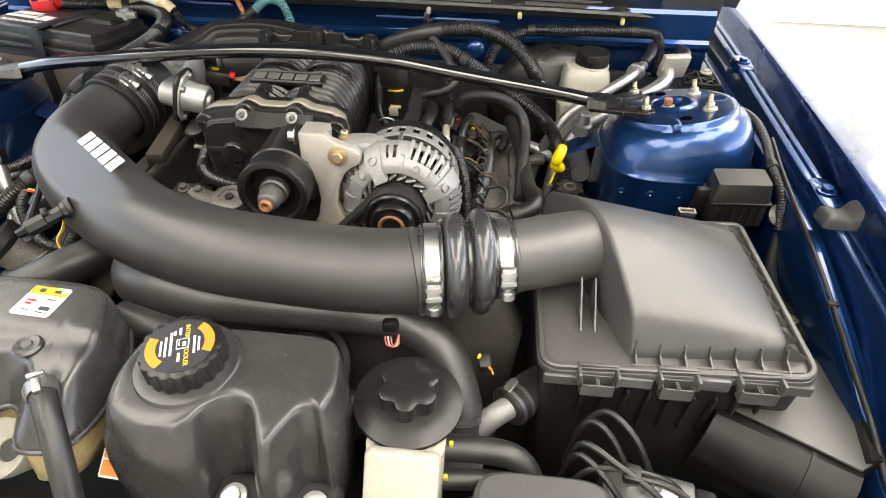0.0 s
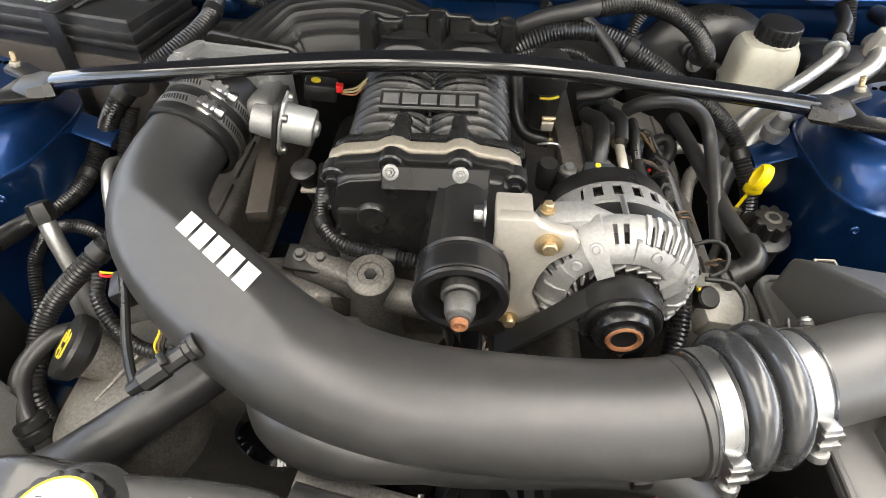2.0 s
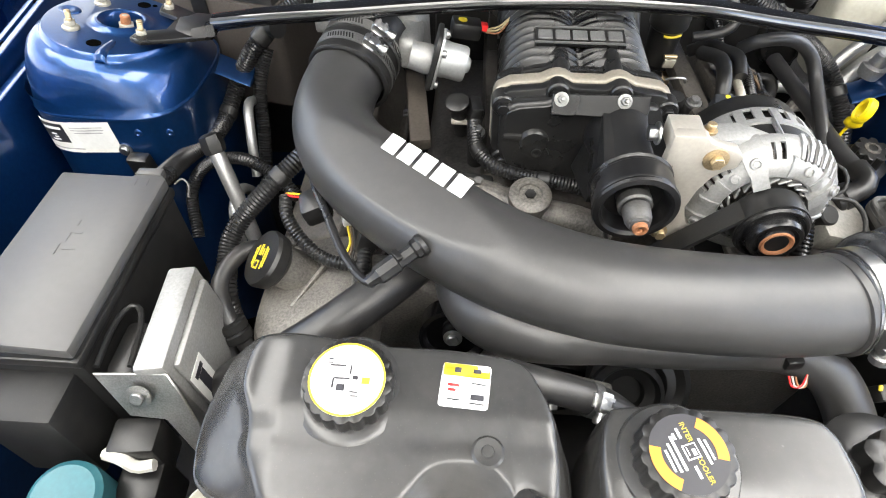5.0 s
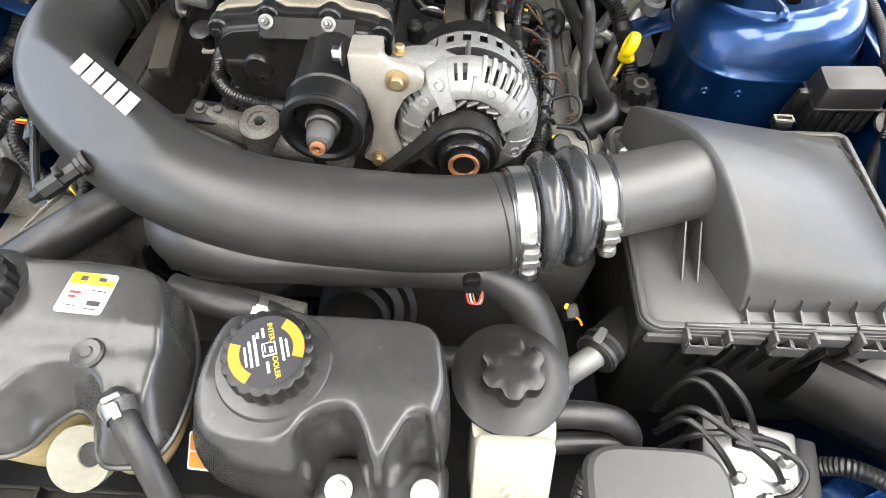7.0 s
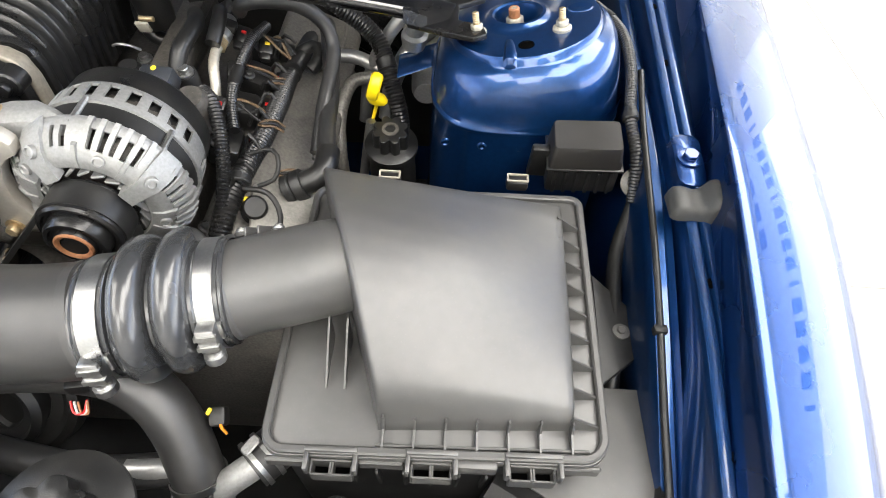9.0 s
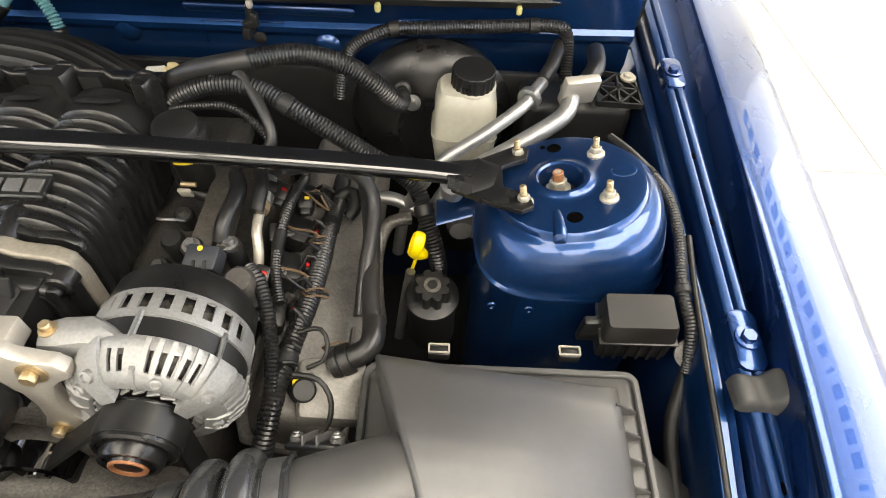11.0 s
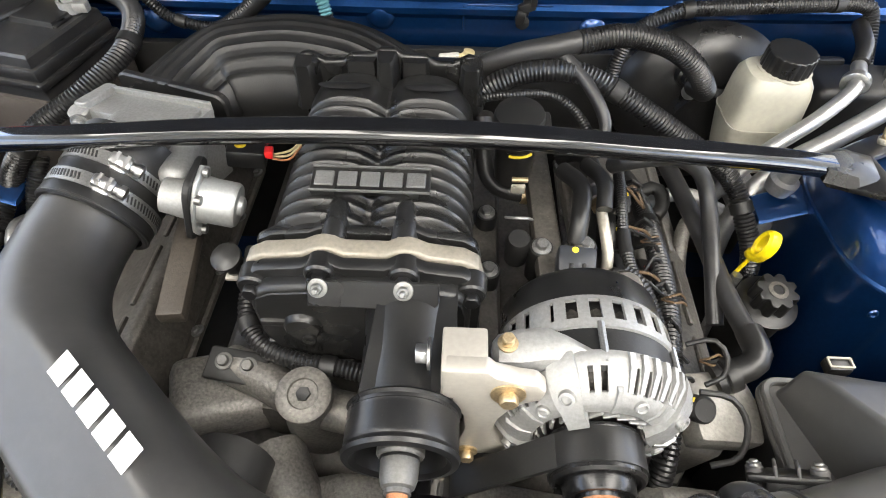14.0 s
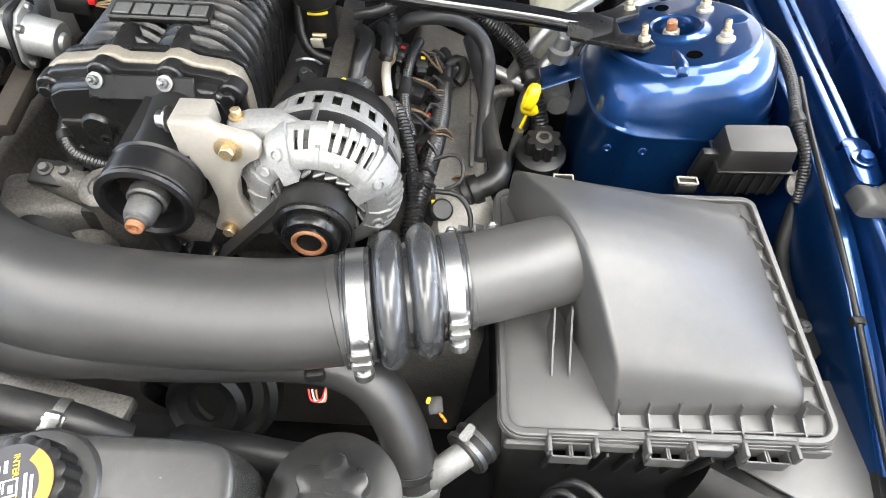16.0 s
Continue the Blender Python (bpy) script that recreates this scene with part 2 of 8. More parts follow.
def lathe(profile, m, seg=32, caps=True):
    """A profile of (radius, height) turned round the z axis of m."""
    rings = []
    for r, h in profile:
        rings.append([m @ Vector((max(r, 0.0002) * math.cos(2 * math.pi * i / seg), max(r, 0.0002) * math.sin(2 * math.pi * i / seg), h)) for i in range(seg)])
    return loft(rings, caps)


def spline(points, step):
    """Evenly spaced places along a smooth line through the points."""
    pts = [Vector(p) for p in points]
    if len(pts) == 2:
        pts = [pts[0], pts[0].lerp(pts[1], 0.5), pts[1]]
    ext = [pts[0] * 2 - pts[1]] + pts + [pts[-1] * 2 - pts[-2]]
    dense = []
    for i in range(1, len(ext) - 2):
        a, b, c, d = ext[i - 1:i + 3]
        for j in range(24):
            t = j / 24
            dense.append(0.5 * (2 * b + (c - a) * t + (2 * a - 5 * b + 4 * c - d) * t * t + (3 * b - a - 3 * c + d) * t ** 3))
    dense.append(pts[-1])
    run = [0.0]
    for a, b in zip(dense, dense[1:]):
        run.append(run[-1] + (b - a).length)
    n = max(3, int(run[-1] / step) + 1)
    out, k = [], 0
    for i in range(n):
        s = run[-1] * i / (n - 1)
        while k < len(run) - 2 and run[k + 1] < s:
            k += 1
        f = (s - run[k]) / max(1e-9, run[k + 1] - run[k])
        out.append((dense[k].lerp(dense[k + 1], f), s / run[-1]))
    return out


def frames(line):
    """The place and the two cross directions along a line, carried without twist."""
    res = []
    side = None
    for i, (p, s) in enumerate(line):
        a = line[max(0, i - 1)][0]
        b = line[min(len(line) - 1, i + 1)][0]
        d = (b - a).normalized()
        if side is None:
            side = d.cross(Vector((0, 0, 1)))
            if side.length < 0.1:
                side = d.cross(Vector((0, 1, 0)))
        side = (side - d * side.dot(d)).normalized()
        res.append((p, side, d.cross(side) * -1, s, d))
    return res


def hose(points, r, seg=14, step=0.008, rib=0.0, pitch=0.004, flat=1.0, radius=None):
    """A round pipe along a smooth line. rib: depth of convolutions, one each pitch."""
    if rib:
        step = pitch / 4
    rings = []
    for i, (p, a, b, s, d) in enumerate(frames(spline(points, step))):
        rr = radius(s) if radius else r
        if rib:
            rr -= rib * (0.0, 0.5, 1.0, 0.5)[i % 4]
        rings.append([p + a * rr * math.cos(2 * math.pi * k / seg) + b * rr * flat * math.sin(2 * math.pi * k / seg) for k in range(seg)])
    return loft(rings)


def hexnut(m, r=0.008, h=0.008, washer=0.011, stud=0.0, stud_r=0.004):
    bm = prism([(r * math.cos(math.pi / 3 * i), r * math.sin(math.pi / 3 * i)) for i in range(6)], 0.002, h, m, 0.0008, 1)
    bm = join(bm, lathe([(washer, 0), (washer, 0.0018), (washer * 0.8, 0.0022)], m, 20))
    if stud:
        bm = join(bm, lathe([(stud_r, h - 0.001), (stud_r, h + stud - 0.001), (stud_r * 0.7, h + stud)], m, 12))
    return bm


def bolt(parent, p, d, r=0.007, h=0.007, material=None, washer=None, stud=0.0, name="bolt"):
    return part(name, hexnut(axm(p, d), r, h, washer or r * 1.45, stud, r * 0.5), material or ZINC, parent)


def rounded(w, h, r, k=5, cx=0.0, cy=0.0):
    out = []
    for sx, sy, a0 in ((1, 1, 0), (-1, 1, 90), (-1, -1, 180), (1, -1, 270)):
        for i in range(k):
            a = radians(a0 + 90 * i / (k - 1))
            out.append((cx + sx * (w / 2 - r) + r * math.cos(a), cy + sy * (h / 2 - r) + r * math.sin(a)))
    return out


def superring(cx, cy, z, rx, ry, e, n=48, tilt=None):
    out = []
    for i in range(n):
        a = 2 * math.pi * i / n
        c, s = math.cos(a), math.sin(a)
        x = cx + rx * math.copysign(abs(c) ** (2 / e), c)
        y = cy + ry * math.copysign(abs(s) ** (2 / e), s)
        out.append(Vector((x, y, z + (tilt(x, y) if tilt else 0))))
    return out


def bars(parent, m, rows, material, name="printed_bar", h=0.0004, on=None, axis=(0, 0, 1), lift=0.0012):
    """Flat printed bars: rows of (x, y, width, height) in the plane of m, each a part of its own."""
    for x, y, w, hh in rows:
        bm = box((w, hh, h), m @ Matrix.Translation((x, y, 0)), 0)
        part(name, drape(bm, on, axis, lift) if on else bm, material, parent)


def drape(bm, target, axis=(0, 0, 1), lift=0.0006):
    """Lays a thin sheet on a curved part, along an axis."""
    from mathutils.bvhtree import BVHTree
    base = BASES[target]
    tree = BVHTree.FromPolygons([v.co + base for v in target.data.vertices], [p.vertices[:] for p in target.data.polygons])
    d = Vector(axis)
    bmesh.ops.subdivide_edges(bm, edges=[e for e in bm.edges if e.calc_length() > 0.006], cuts=3, use_grid_fill=True)
    mid = sum((v.co.dot(d) for v in bm.verts)) / len(bm.verts)
    for v in bm.verts:
        hit = tree.ray_cast(v.co + d * 0.2, -d)
        if hit[0]:
            v.co += d * ((hit[0] - v.co).dot(d) + lift + (0.0003 if v.co.dot(d) > mid else -0.0004))
    return bm


def clamp_band(parent, p, d, r, width=0.012, screw=None, name="hose_clamp", slots=False, material=None, big=1.0):
    """A worm-drive band round a hose, with its screw housing at the angle screw."""
    m = axm(p, d)
    t = 0.0012
    band = part(name, lathe([(r, -width / 2), (r + t, -width / 2), (r + t, width / 2), (r, width / 2)], m, 48, False), material or STEEL, parent, "dark worm-drive hose clamp" if material else "bright steel worm-drive hose clamp")
    if screw is not None:
        a = radians(screw)
        q = m @ Vector(((r + 0.005) * math.cos(a), (r + 0.005) * math.sin(a), 0))
        out = (m.to_3x3() @ Vector((math.cos(a), math.sin(a), 0))).normalized()
        tang = (m.to_3x3() @ Vector((-math.sin(a), math.cos(a), 0))).normalized()
        hm = axm(q, tang, out)
        bm = join(box((0.011, 0.010, 0.018), hm, 0.002), box((0.012, 0.003, 0.003), hm @ Matrix.Translation((0, 0.0045, -0.004)), 0), box((0.012, 0.003, 0.003), hm @ Matrix.Translation((0, 0.0045, 0.004)), 0))
        bm = join(bm, lathe([(0.0045, 0.009), (0.0045, 0.013), (0.0062, 0.013), (0.0062, 0.018), (0.004, 0.019)], hm, 12))
        bm = join(bm, box((0.015, 0.004, 0.012), hm @ Matrix.Translation((0, -0.005, 0)), 0.001))
        bmesh.ops.transform(bm, matrix=Matrix.Translation(q) @ Matrix.Scale(big, 4) @ Matrix.Translation(-q), verts=bm.verts)
        part("clamp_screw", bm, STEEL, band)
        if slots:
            sl = bmesh.new()
            for k in range(30):
                aa = a + radians(24 + 4 * k if k < 20 else 20 - 4 * k + 36)
                sm = axm(m @ Vector(((r + t) * math.cos(aa), (r + t) * math.sin(aa), 0)), m.to_3x3() @ Vector((math.cos(aa), math.sin(aa), 0)), d)
                sl = join(sl, box((0.0016, width * 0.55, 0.0006), sm @ pose(0, 0, 0, 0, 0, 20), 0))
            part("slot_row", sl, DULL, band)["kind"] = "stuff"
    return band


# ---- the room ----
def slab(name, size, m, material, label, cat):
    return solo(name, box(size, m, 0), material, m.translation, label, cat, kind="structure")


slab("floor", (12, 11, 0.1), at(0, 0, -0.054), mat("pale_tile_grout", (0.36, 0.34, 0.31), 0.6, 0, 0, 0.1, 0.1, 8), "polished pale beige tiled showroom floor", "floor")
slab("ceiling", (12, 11, 0.1), at(0, 0, 4.05), WALLPAINT, "plain white ceiling", "ceiling")
slab("wall_north", (12, 0.1, 4), at(0, 5.45, 2.0), WALLPAINT, "plain white painted wall", "wall")
slab("wall_south", (12, 0.1, 4), at(0, -5.45, 2.0), WALLPAINT, "plain white painted wall", "wall")
# emission stands in for daylight on and through the vinyl, which is no lamp
SIGNVINYL = mat("glowing_blue_window_vinyl", (0.03, 0.16, 0.60), 0.5, emission=0.55)
GLOW = mat("bright_daylight_outside", (0.96, 0.98, 1.0), 0.9, emission=4.1)
# weak side fill for the west, an added glow with no known source
DIMGLOW = mat("dim_west_fill_glow", (0.90, 0.95, 1.0), 0.9, emission=1.3)
SKYGLOW = mat("pale_blue_sky_outside", (0.58, 0.72, 1.0), 0.9, emission=2.3)
for side, nm, num in ((1, "east", 1), (-1, "west", 2)):
    x = side * 4.45
    slab("wall_" + nm, (0.1, 10.8, 0.6), at(x, 0, 0.3), WALLPAINT, "plain white painted wall below the windows", "wall")
    slab("wall_" + nm + "_upper", (0.1, 10.8, 0.2), at(x, 0, 3.9), WALLPAINT, "plain white painted wall above the windows", "wall")
    slab("wall_" + nm + "_pier", (0.1, 2.4, 3.2), at(x, -4.2, 2.2), WALLPAINT, "plain white painted wall pier", "wall")
    slab("wall_" + nm + "_pier_far", (0.1, 0.5, 3.2), at(x, 5.15, 2.2), WALLPAINT, "plain white painted wall pier", "wall")
    # the west window is an unseen addition that mirrors the east one
    win = thing("window_%d" % num, (x, 0.95, 0.6), "wide shop window with white frame", "window", kind="structure")
    for k in (0, 1, 4) if side > 0 else range(5):
        part("window_frame", box((0.06, 0.06, 3.2), at(x, -3.0 + 1.98 * k, 2.2), 0.004), WALLPAINT, win)
    if side > 0:
        # lettering on the glass, kept as plain bars; its glow imitates light on the vinyl
        for k in range(19):
            part("letter_bar", box((0.004, 0.13 if k % 5 else 0.04, 0.24), at(x - 0.04, 1.15 + 0.20 * k, 2.42), 0), SIGNVINYL, win, "blue window lettering bar")
        for k in range(6):
            part("letter_bar", box((0.004, 0.24, 0.34), at(x - 0.04, 2.75 + 0.36 * k, 3.08), 0), SIGNVINYL, win, "large blue window lettering bar")
    solo("backdrop_%d" % num, box((0.02, 16, 3.7), at(side * 6.2, 0.9, 0.95), 0), GLOW if side > 0 else DIMGLOW, (side * 6.2, 0.9, 0), "glowing backdrop outside the windows", "backdrop", kind="structure")
    solo("backdrop_%d" % (num + 2), box((0.02, 16, 3.4), at(side * 6.2, 0.9, 4.5), 0), SKYGLOW, (side * 6.2, 0.9, 2.8), "pale blue sky outside the windows", "backdrop", kind="structure")

# ---- the car's body ----
car = thing("car", (0, 1.0, 0), "metallic dark blue car with its bonnet open", "car")


MIDX = 0.008  # the car's centre line
SIDE_Y = [0.1, 0.3, 0.5, 0.6, 0.7, 0.8, 0.9, 1.0, 1.18, 1.4, 1.9]
SIDE = {"apron": ([-0.070, -0.055, -0.042, -0.040, -0.036, -0.026, -0.022, -0.018, -0.010, 0.0, 0.02], [-0.12, -0.105, -0.06, -0.020, 0.010, 0.022, 0.027, 0.031, 0.038, 0.045, 0.06]),
        "rail": ([-0.096, -0.076, -0.055, -0.045, -0.038, -0.038, -0.034, -0.030, -0.024, -0.014, 0.01], [-0.060, -0.045, -0.022, -0.012, -0.005, 0.009, 0.017, 0.025, 0.041, 0.055, 0.08]),
        "wing": ([-0.138, -0.108, -0.080, -0.067, -0.054, -0.0405, -0.027, -0.014, 0.006, 0.026, 0.055], [-0.050, -0.028, -0.002, 0.009, 0.018, 0.020, 0.020, 0.020, 0.024, 0.032, 0.05])}


def xoff(y, kind="rail"):
    return float(np.interp(y, SIDE_Y, SIDE[kind][0]))


def zoff(y, kind="rail"):
    return float(np.interp(y, SIDE_Y, SIDE[kind][1]))


def along(profile, side, ys, kind):
    rings = []
    for y in ys:
        k = float(np.interp(y, [0.1, 0.3, 0.5, 0.7, 2], [0.55, 0.75, 0.92, 1.0, 1.0]))
        arch = 0.012 * math.exp(-((y - 0.86) / 0.22) ** 2)
        rings.append([Vector((MIDX + side * ((x if x < 0.78 else 0.78 + (x - 0.78) * k + arch * min(1, max(0, (0.86 - z) / 0.1))) + xoff(y, kind)), y, z + zoff(y, kind))) for x, z in profile])
    return loft(rings, closed=False)


def sheet(bm, thick):
    bmesh.ops.recalc_face_normals(bm, faces=bm.faces)
    bmesh.ops.solidify(bm, geom=bm.faces[:], thickness=thick)
    return bm


YS = [0.12 + 0.06 * i for i in range(30)]
APRON = [(0.700, 0.30), (0.703, 0.80), (0.7050, 0.840), (0.7065, 0.851), (0.7085, 0.8555), (0.7110, 0.8564), (0.7205, 0.8566), (0.7225, 0.8540), (0.7245, 0.8528), (0.7300, 0.8528), (0.733, 0.842), (0.734, 0.62)]
RAIL = [(0.7370, 0.62), (0.7372, 0.864), (0.7376, 0.8780), (0.7383, 0.8845), (0.7392, 0.8868), (0.7408, 0.8876), (0.7480, 0.8879), (0.7490, 0.8872), (0.7496, 0.8850), (0.7506, 0.8848), (0.7514, 0.8872), (0.7526, 0.8890), (0.7540, 0.8895),
        (0.7592, 0.8896), (0.7605, 0.8880), (0.7620, 0.8855), (0.7640, 0.8850), (0.7655, 0.8835), (0.7668, 0.8780), (0.7680, 0.862), (0.772, 0.856), (0.820, 0.850)]
FENDER = [(0.7735, 0.862), (0.7742, 0.900), (0.7748, 0.9095), (0.7762, 0.9128), (0.779, 0.9138), (0.790, 0.9113), (0.805, 0.9073), (0.820, 0.9028), (0.840, 0.8960), (0.860, 0.8875), (0.875, 0.8790), (0.886, 0.8700), (0.893, 0.8600), (0.900, 0.8460),
          (0.910, 0.82), (0.922, 0.78), (0.934, 0.72), (0.942, 0.62), (0.943, 0.50), (0.936, 0.36), (0.920, 0.24)]
for side in (-1, 1):
    part("inner_apron", sheet(along(APRON, side, YS, "apron"), 0.0015), BAYBLUE, car, "blue painted inner wing panel")
    rail = part("wing_rail", sheet(along(RAIL, side, [y for y in YS if y < 1.55], "rail"), 0.0015), BAYBLUE, car, "blue pressed wing mounting rail")
    part("wing", sheet(along(FENDER, side, YS, "wing"), 0.0015), BLUE, car, "glossy blue front wing")

    def on_rail(y, dx=0.0, dz=0.0):
        return Vector((MIDX + side * (0.7515 + dx + xoff(y)), y, 0.8865 + dz + zoff(y)))

    for yb in (0.789, 1.182, 0.40):
        part("bolt_pad", loft([[on_rail(yb + y, x, z) for x, y in rounded(0.030 - g, 0.064 - g, 0.010, 4)] for z, g in ((-0.006, 0), (0.0045, 0.003), (0.0056, 0.009))]), BLUE, rail)
        bolt(rail, on_rail(yb, 0, 0.0056), (0, -0.06, 1), 0.0075, 0.007, BLUE, 0.012)
    for yb in (0.52, 0.66, 0.93, 1.03, 1.154):
        # solid black disc on the rail, its colour painting a hole's inner shade
        part("hole", lathe([(0.0048, 0), (0.0048, 0.0012), (0.002, 0.0014)], axm(on_rail(yb), (0, -0.06, 1)), 16), HOLESHADE, rail)

# the raised bonnet, hinged behind the cowl
bon = sheet(loft([[Vector((x, 1.36 - 0.60 * u, 1.03 + 0.92 * u + 0.03 * math.sin(math.pi * u) - 0.04 * (x / 0.75) ** 2)) for x in np.linspace(-0.76, 0.76, 9)] for u in np.linspace(0, 1.12, 8)], closed=False), 0.012)
part("bonnet", bon, mat("dark_bonnet_lining", (0.03, 0.035, 0.05), 0.7), car, "raised bonnet with a dark lining")

# firewall, pressed with a ledge and a dome
FW = [(1.29, 0.30), (1.275, 0.80), (1.262, 0.87), (1.256, 0.885), (1.256, 0.918), (1.250, 0.926), (1.250, 0.934), (1.256, 0.940), (1.256, 0.95), (1.254, 0.970), (1.252, 0.986), (1.256, 0.993), (1.34, 1.0)]
fw = loft([[Vector((x, y - 0.02 * (1 - (x / 0.75) ** 2) + 0.02, z)) for y, z in FW] for x in np.linspace(-0.69, 0.70, 27)], closed=False)
firewall = part("firewall", sheet(fw, 0.002), BAYBLUE, car, "blue painted firewall panel")
for dx, dz in ((-0.021, 0.919), (0.262, 0.905), (-0.33, 0.905)):
    part("pressed_dome", lathe([(0.019, 0), (0.016, 0.004), (0.010, 0.007), (0.001, 0.008)], axm((dx, 1.256, dz), (0, -1, 0)), 24), BAYBLUE, firewall)

# long pressed beads, a rectangle of seam sealer and the black insulation mat below
for x0, x1, z, r in ((0.070, 0.305, 0.959, 0.0075), (-0.42, -0.205, 0.967, 0.0075), (-0.44, -0.235, 0.912, 0.006), (0.36, 0.60, 0.948, 0.005)):
    part("pressed_bead", loft([[Vector((x, 1.2545 - (0.004 * min(1, e) + 0.0005) * math.sin(a) - 0.001, z + r * min(1, e ** 0.5) * math.cos(a))) for a in np.linspace(0, math.pi, 13)] for x, e in ((x0, 0.05), (x0 + 0.003, 0.5), (x0 + 0.009, 1), (x1 - 0.009, 1), (x1 - 0.003, 0.5), (x1, 0.05))], closed=False), BAYBLUE, firewall)
part("sealer_seam", hose([(0.090, 1.2535, 0.905), (0.090, 1.2535, 0.934), (0.094, 1.2535, 0.9385), (0.150, 1.2535, 0.9395), (0.205, 1.2535, 0.9400)], 0.0014, 8, 0.006), BAYBLUE, firewall)
part("insulation_mat", box((1.16, 0.014, 0.40), at(0.02, 1.240, 0.686), 0.005, 2), DULL, firewall, "black insulation mat on the lower firewall")
# inner towers that take the strut tops
def tower(side):
    cx, cy = (0.561, 0.961) if side > 0 else (-0.5445, 0.948)

    def tilt(x, y):
        return (abs(x - cx + side * 0.556) - 0.556) * 0.2 - (y - cy) * 0.10

    def ring(z, rx, ry=None, e=2.0, dx=0.0, share=1.0):
        return superring(cx + side * dx, cy - 0.25 * dx, z, rx, ry or rx, e, 72, tilt=lambda x, y: share * tilt(x, y))

    rings = [ring(0.912, 0.021), ring(0.931, 0.0225), ring(0.9355, 0.0240), ring(0.9372, 0.0265), ring(0.9366, 0.0295), ring(0.9335, 0.0328), ring(0.9315, 0.0360), ring(0.931, 0.041),
             ring(0.931, 0.074, 0.079, 2.0, 0.007), ring(0.9302, 0.0780, 0.0835, 2.0, 0.008), ring(0.9275, 0.0802, 0.0860, 2.0, 0.009), ring(0.9225, 0.0815, 0.0876, 2.0, 0.010), ring(0.9200, 0.0840, 0.0895, 2.1, 0.0105), ring(0.9185, 0.0875, 0.0920, 2.15, 0.011),
             ring(0.9130, 0.0925, 0.0975, 2.3, 0.013, 0.9), ring(0.9030, 0.0968, 0.1020, 2.5, 0.014, 0.8), ring(0.8900, 0.1000, 0.1050, 2.8, 0.015, 0.6), ring(0.8770, 0.1022, 0.1065, 3.1, 0.0155, 0.35),
             ring(0.8680, 0.1035, 0.1075, 3.3, 0.016, 0.2), ring(0.8655, 0.1055, 0.1096, 3.4, 0.016, 0.1), ring(0.8635, 0.1061, 0.1102, 3.4, 0.016, 0.1), ring(0.8610, 0.1055, 0.1096, 3.4, 0.016, 0.1),
             ring(0.8580, 0.1040, 0.1082, 3.5, 0.016), ring(0.70, 0.1075, 0.112, 3.8, 0.016), ring(0.42, 0.1095, 0.114, 3.0, 0.016)]
    t = part("strut_tower", loft(rings, caps=False), BAYBLUE, car, "blue painted suspension strut tower")
    up = (-side * 0.19, 0.10, 1)
    for nx, ny in ((-0.043, 0.041), (-0.043, -0.042), (0.043, 0.039), (0.043, -0.039)):
        x, y = cx + side * nx, cy + ny
        lift = 0.931 + (0.0085 if nx < 0 else 0.0)
        nut = part("strut_nut", join(hexnut(axm((x, y, lift + tilt(x, y)), up), 0.0066, 0.0105, 0.0095), lathe([(0.0098, 0.0), (0.0098, 0.0025), (0.0074, 0.0045)], axm((x, y, lift + tilt(x, y)), up), 24)), NUTCREAM, t, "pale plated flange nut")
        part("stud", lathe([(0.0036, 0.010), (0.0036, 0.0125)] + [(0.0036 - 0.0005 * (k % 2), 0.0125 + 0.0011 * k) for k in range(8)] + [(0.0036, 0.0215), (0.0025, 0.0225)], axm((x, y, lift + tilt(x, y)), up), 14), GOLD, nut, "yellowed stud")
    for nx, ny, r in ((0.006, -0.063, 0.0066), (0.000, 0.060, 0.0066), (-0.012, 0.064, 0.0025), (0.066, 0.004, 0.0)):
        x, y = cx + side * nx, cy + ny
        if r:
            # no opening is cut: a black disc paints the dark inside
            part("hole", lathe([(r * 1.25, 0), (r * 1.2, 0.0008), (r, 0.0007), (r * 0.9, 0.0002), (r * 0.4, 0.0004)], axm((x, y, 0.9310 + tilt(x, y)), up), 24), HOLESHADE, t)
    part("pressed_dish", loft([[Vector((cx + side * 0.066 + rx * math.cos(a), cy + 0.004 + ry * math.sin(a), 0.9311 + tilt(cx + side * 0.066, cy) + h + side * 0.2 * rx * math.cos(a))) for a in np.linspace(0, 2 * math.pi, 28, endpoint=False)] for rx, ry, h in ((0.0135, 0.0105, -0.0008), (0.0125, 0.0096, 0.0012), (0.0100, 0.0075, 0.0016), (0.004, 0.003, 0.0006))]), BAYBLUE, t)
    hub = axm((cx, cy, 0.918), up)
    part("strut_bearing", lathe([(0.0215, -0.012), (0.0215, -0.006), (0.016, -0.004), (0.010, 0)], hub, 28), DULL, t)
    part("strut_top_nut", hexnut(hub, 0.0098, 0.013, 0.0135, 0.010, 0.0056), NUTCREAM, t)
    part("strut_rod", lathe([(0.0060, 0.010), (0.0060, 0.022), (0.0048, 0.0235), (0.002, 0.0225)], hub, 16), RUST, t)
    # fold at the plate edge, and dimples on the front face
    part("pressed_rib", loft([[Vector((cx - side * 0.010 + sx * w * 0.62, yy, zz + tilt(cx - side * 0.010, yy) + h)) for sx, h in ((-1, -0.002), (-0.72, 0.0016), (-0.3, 0.0028), (0.3, 0.0028), (0.72, 0.0016), (1, -0.002))] for yy, zz, w in ((cy - 0.050, 0.9300, 0.007), (cy - 0.062, 0.9312, 0.010), (cy - 0.080, 0.9312, 0.012), (cy - 0.0865, 0.9290, 0.012), (cy - 0.090, 0.9235, 0.010))]), BAYBLUE, t)
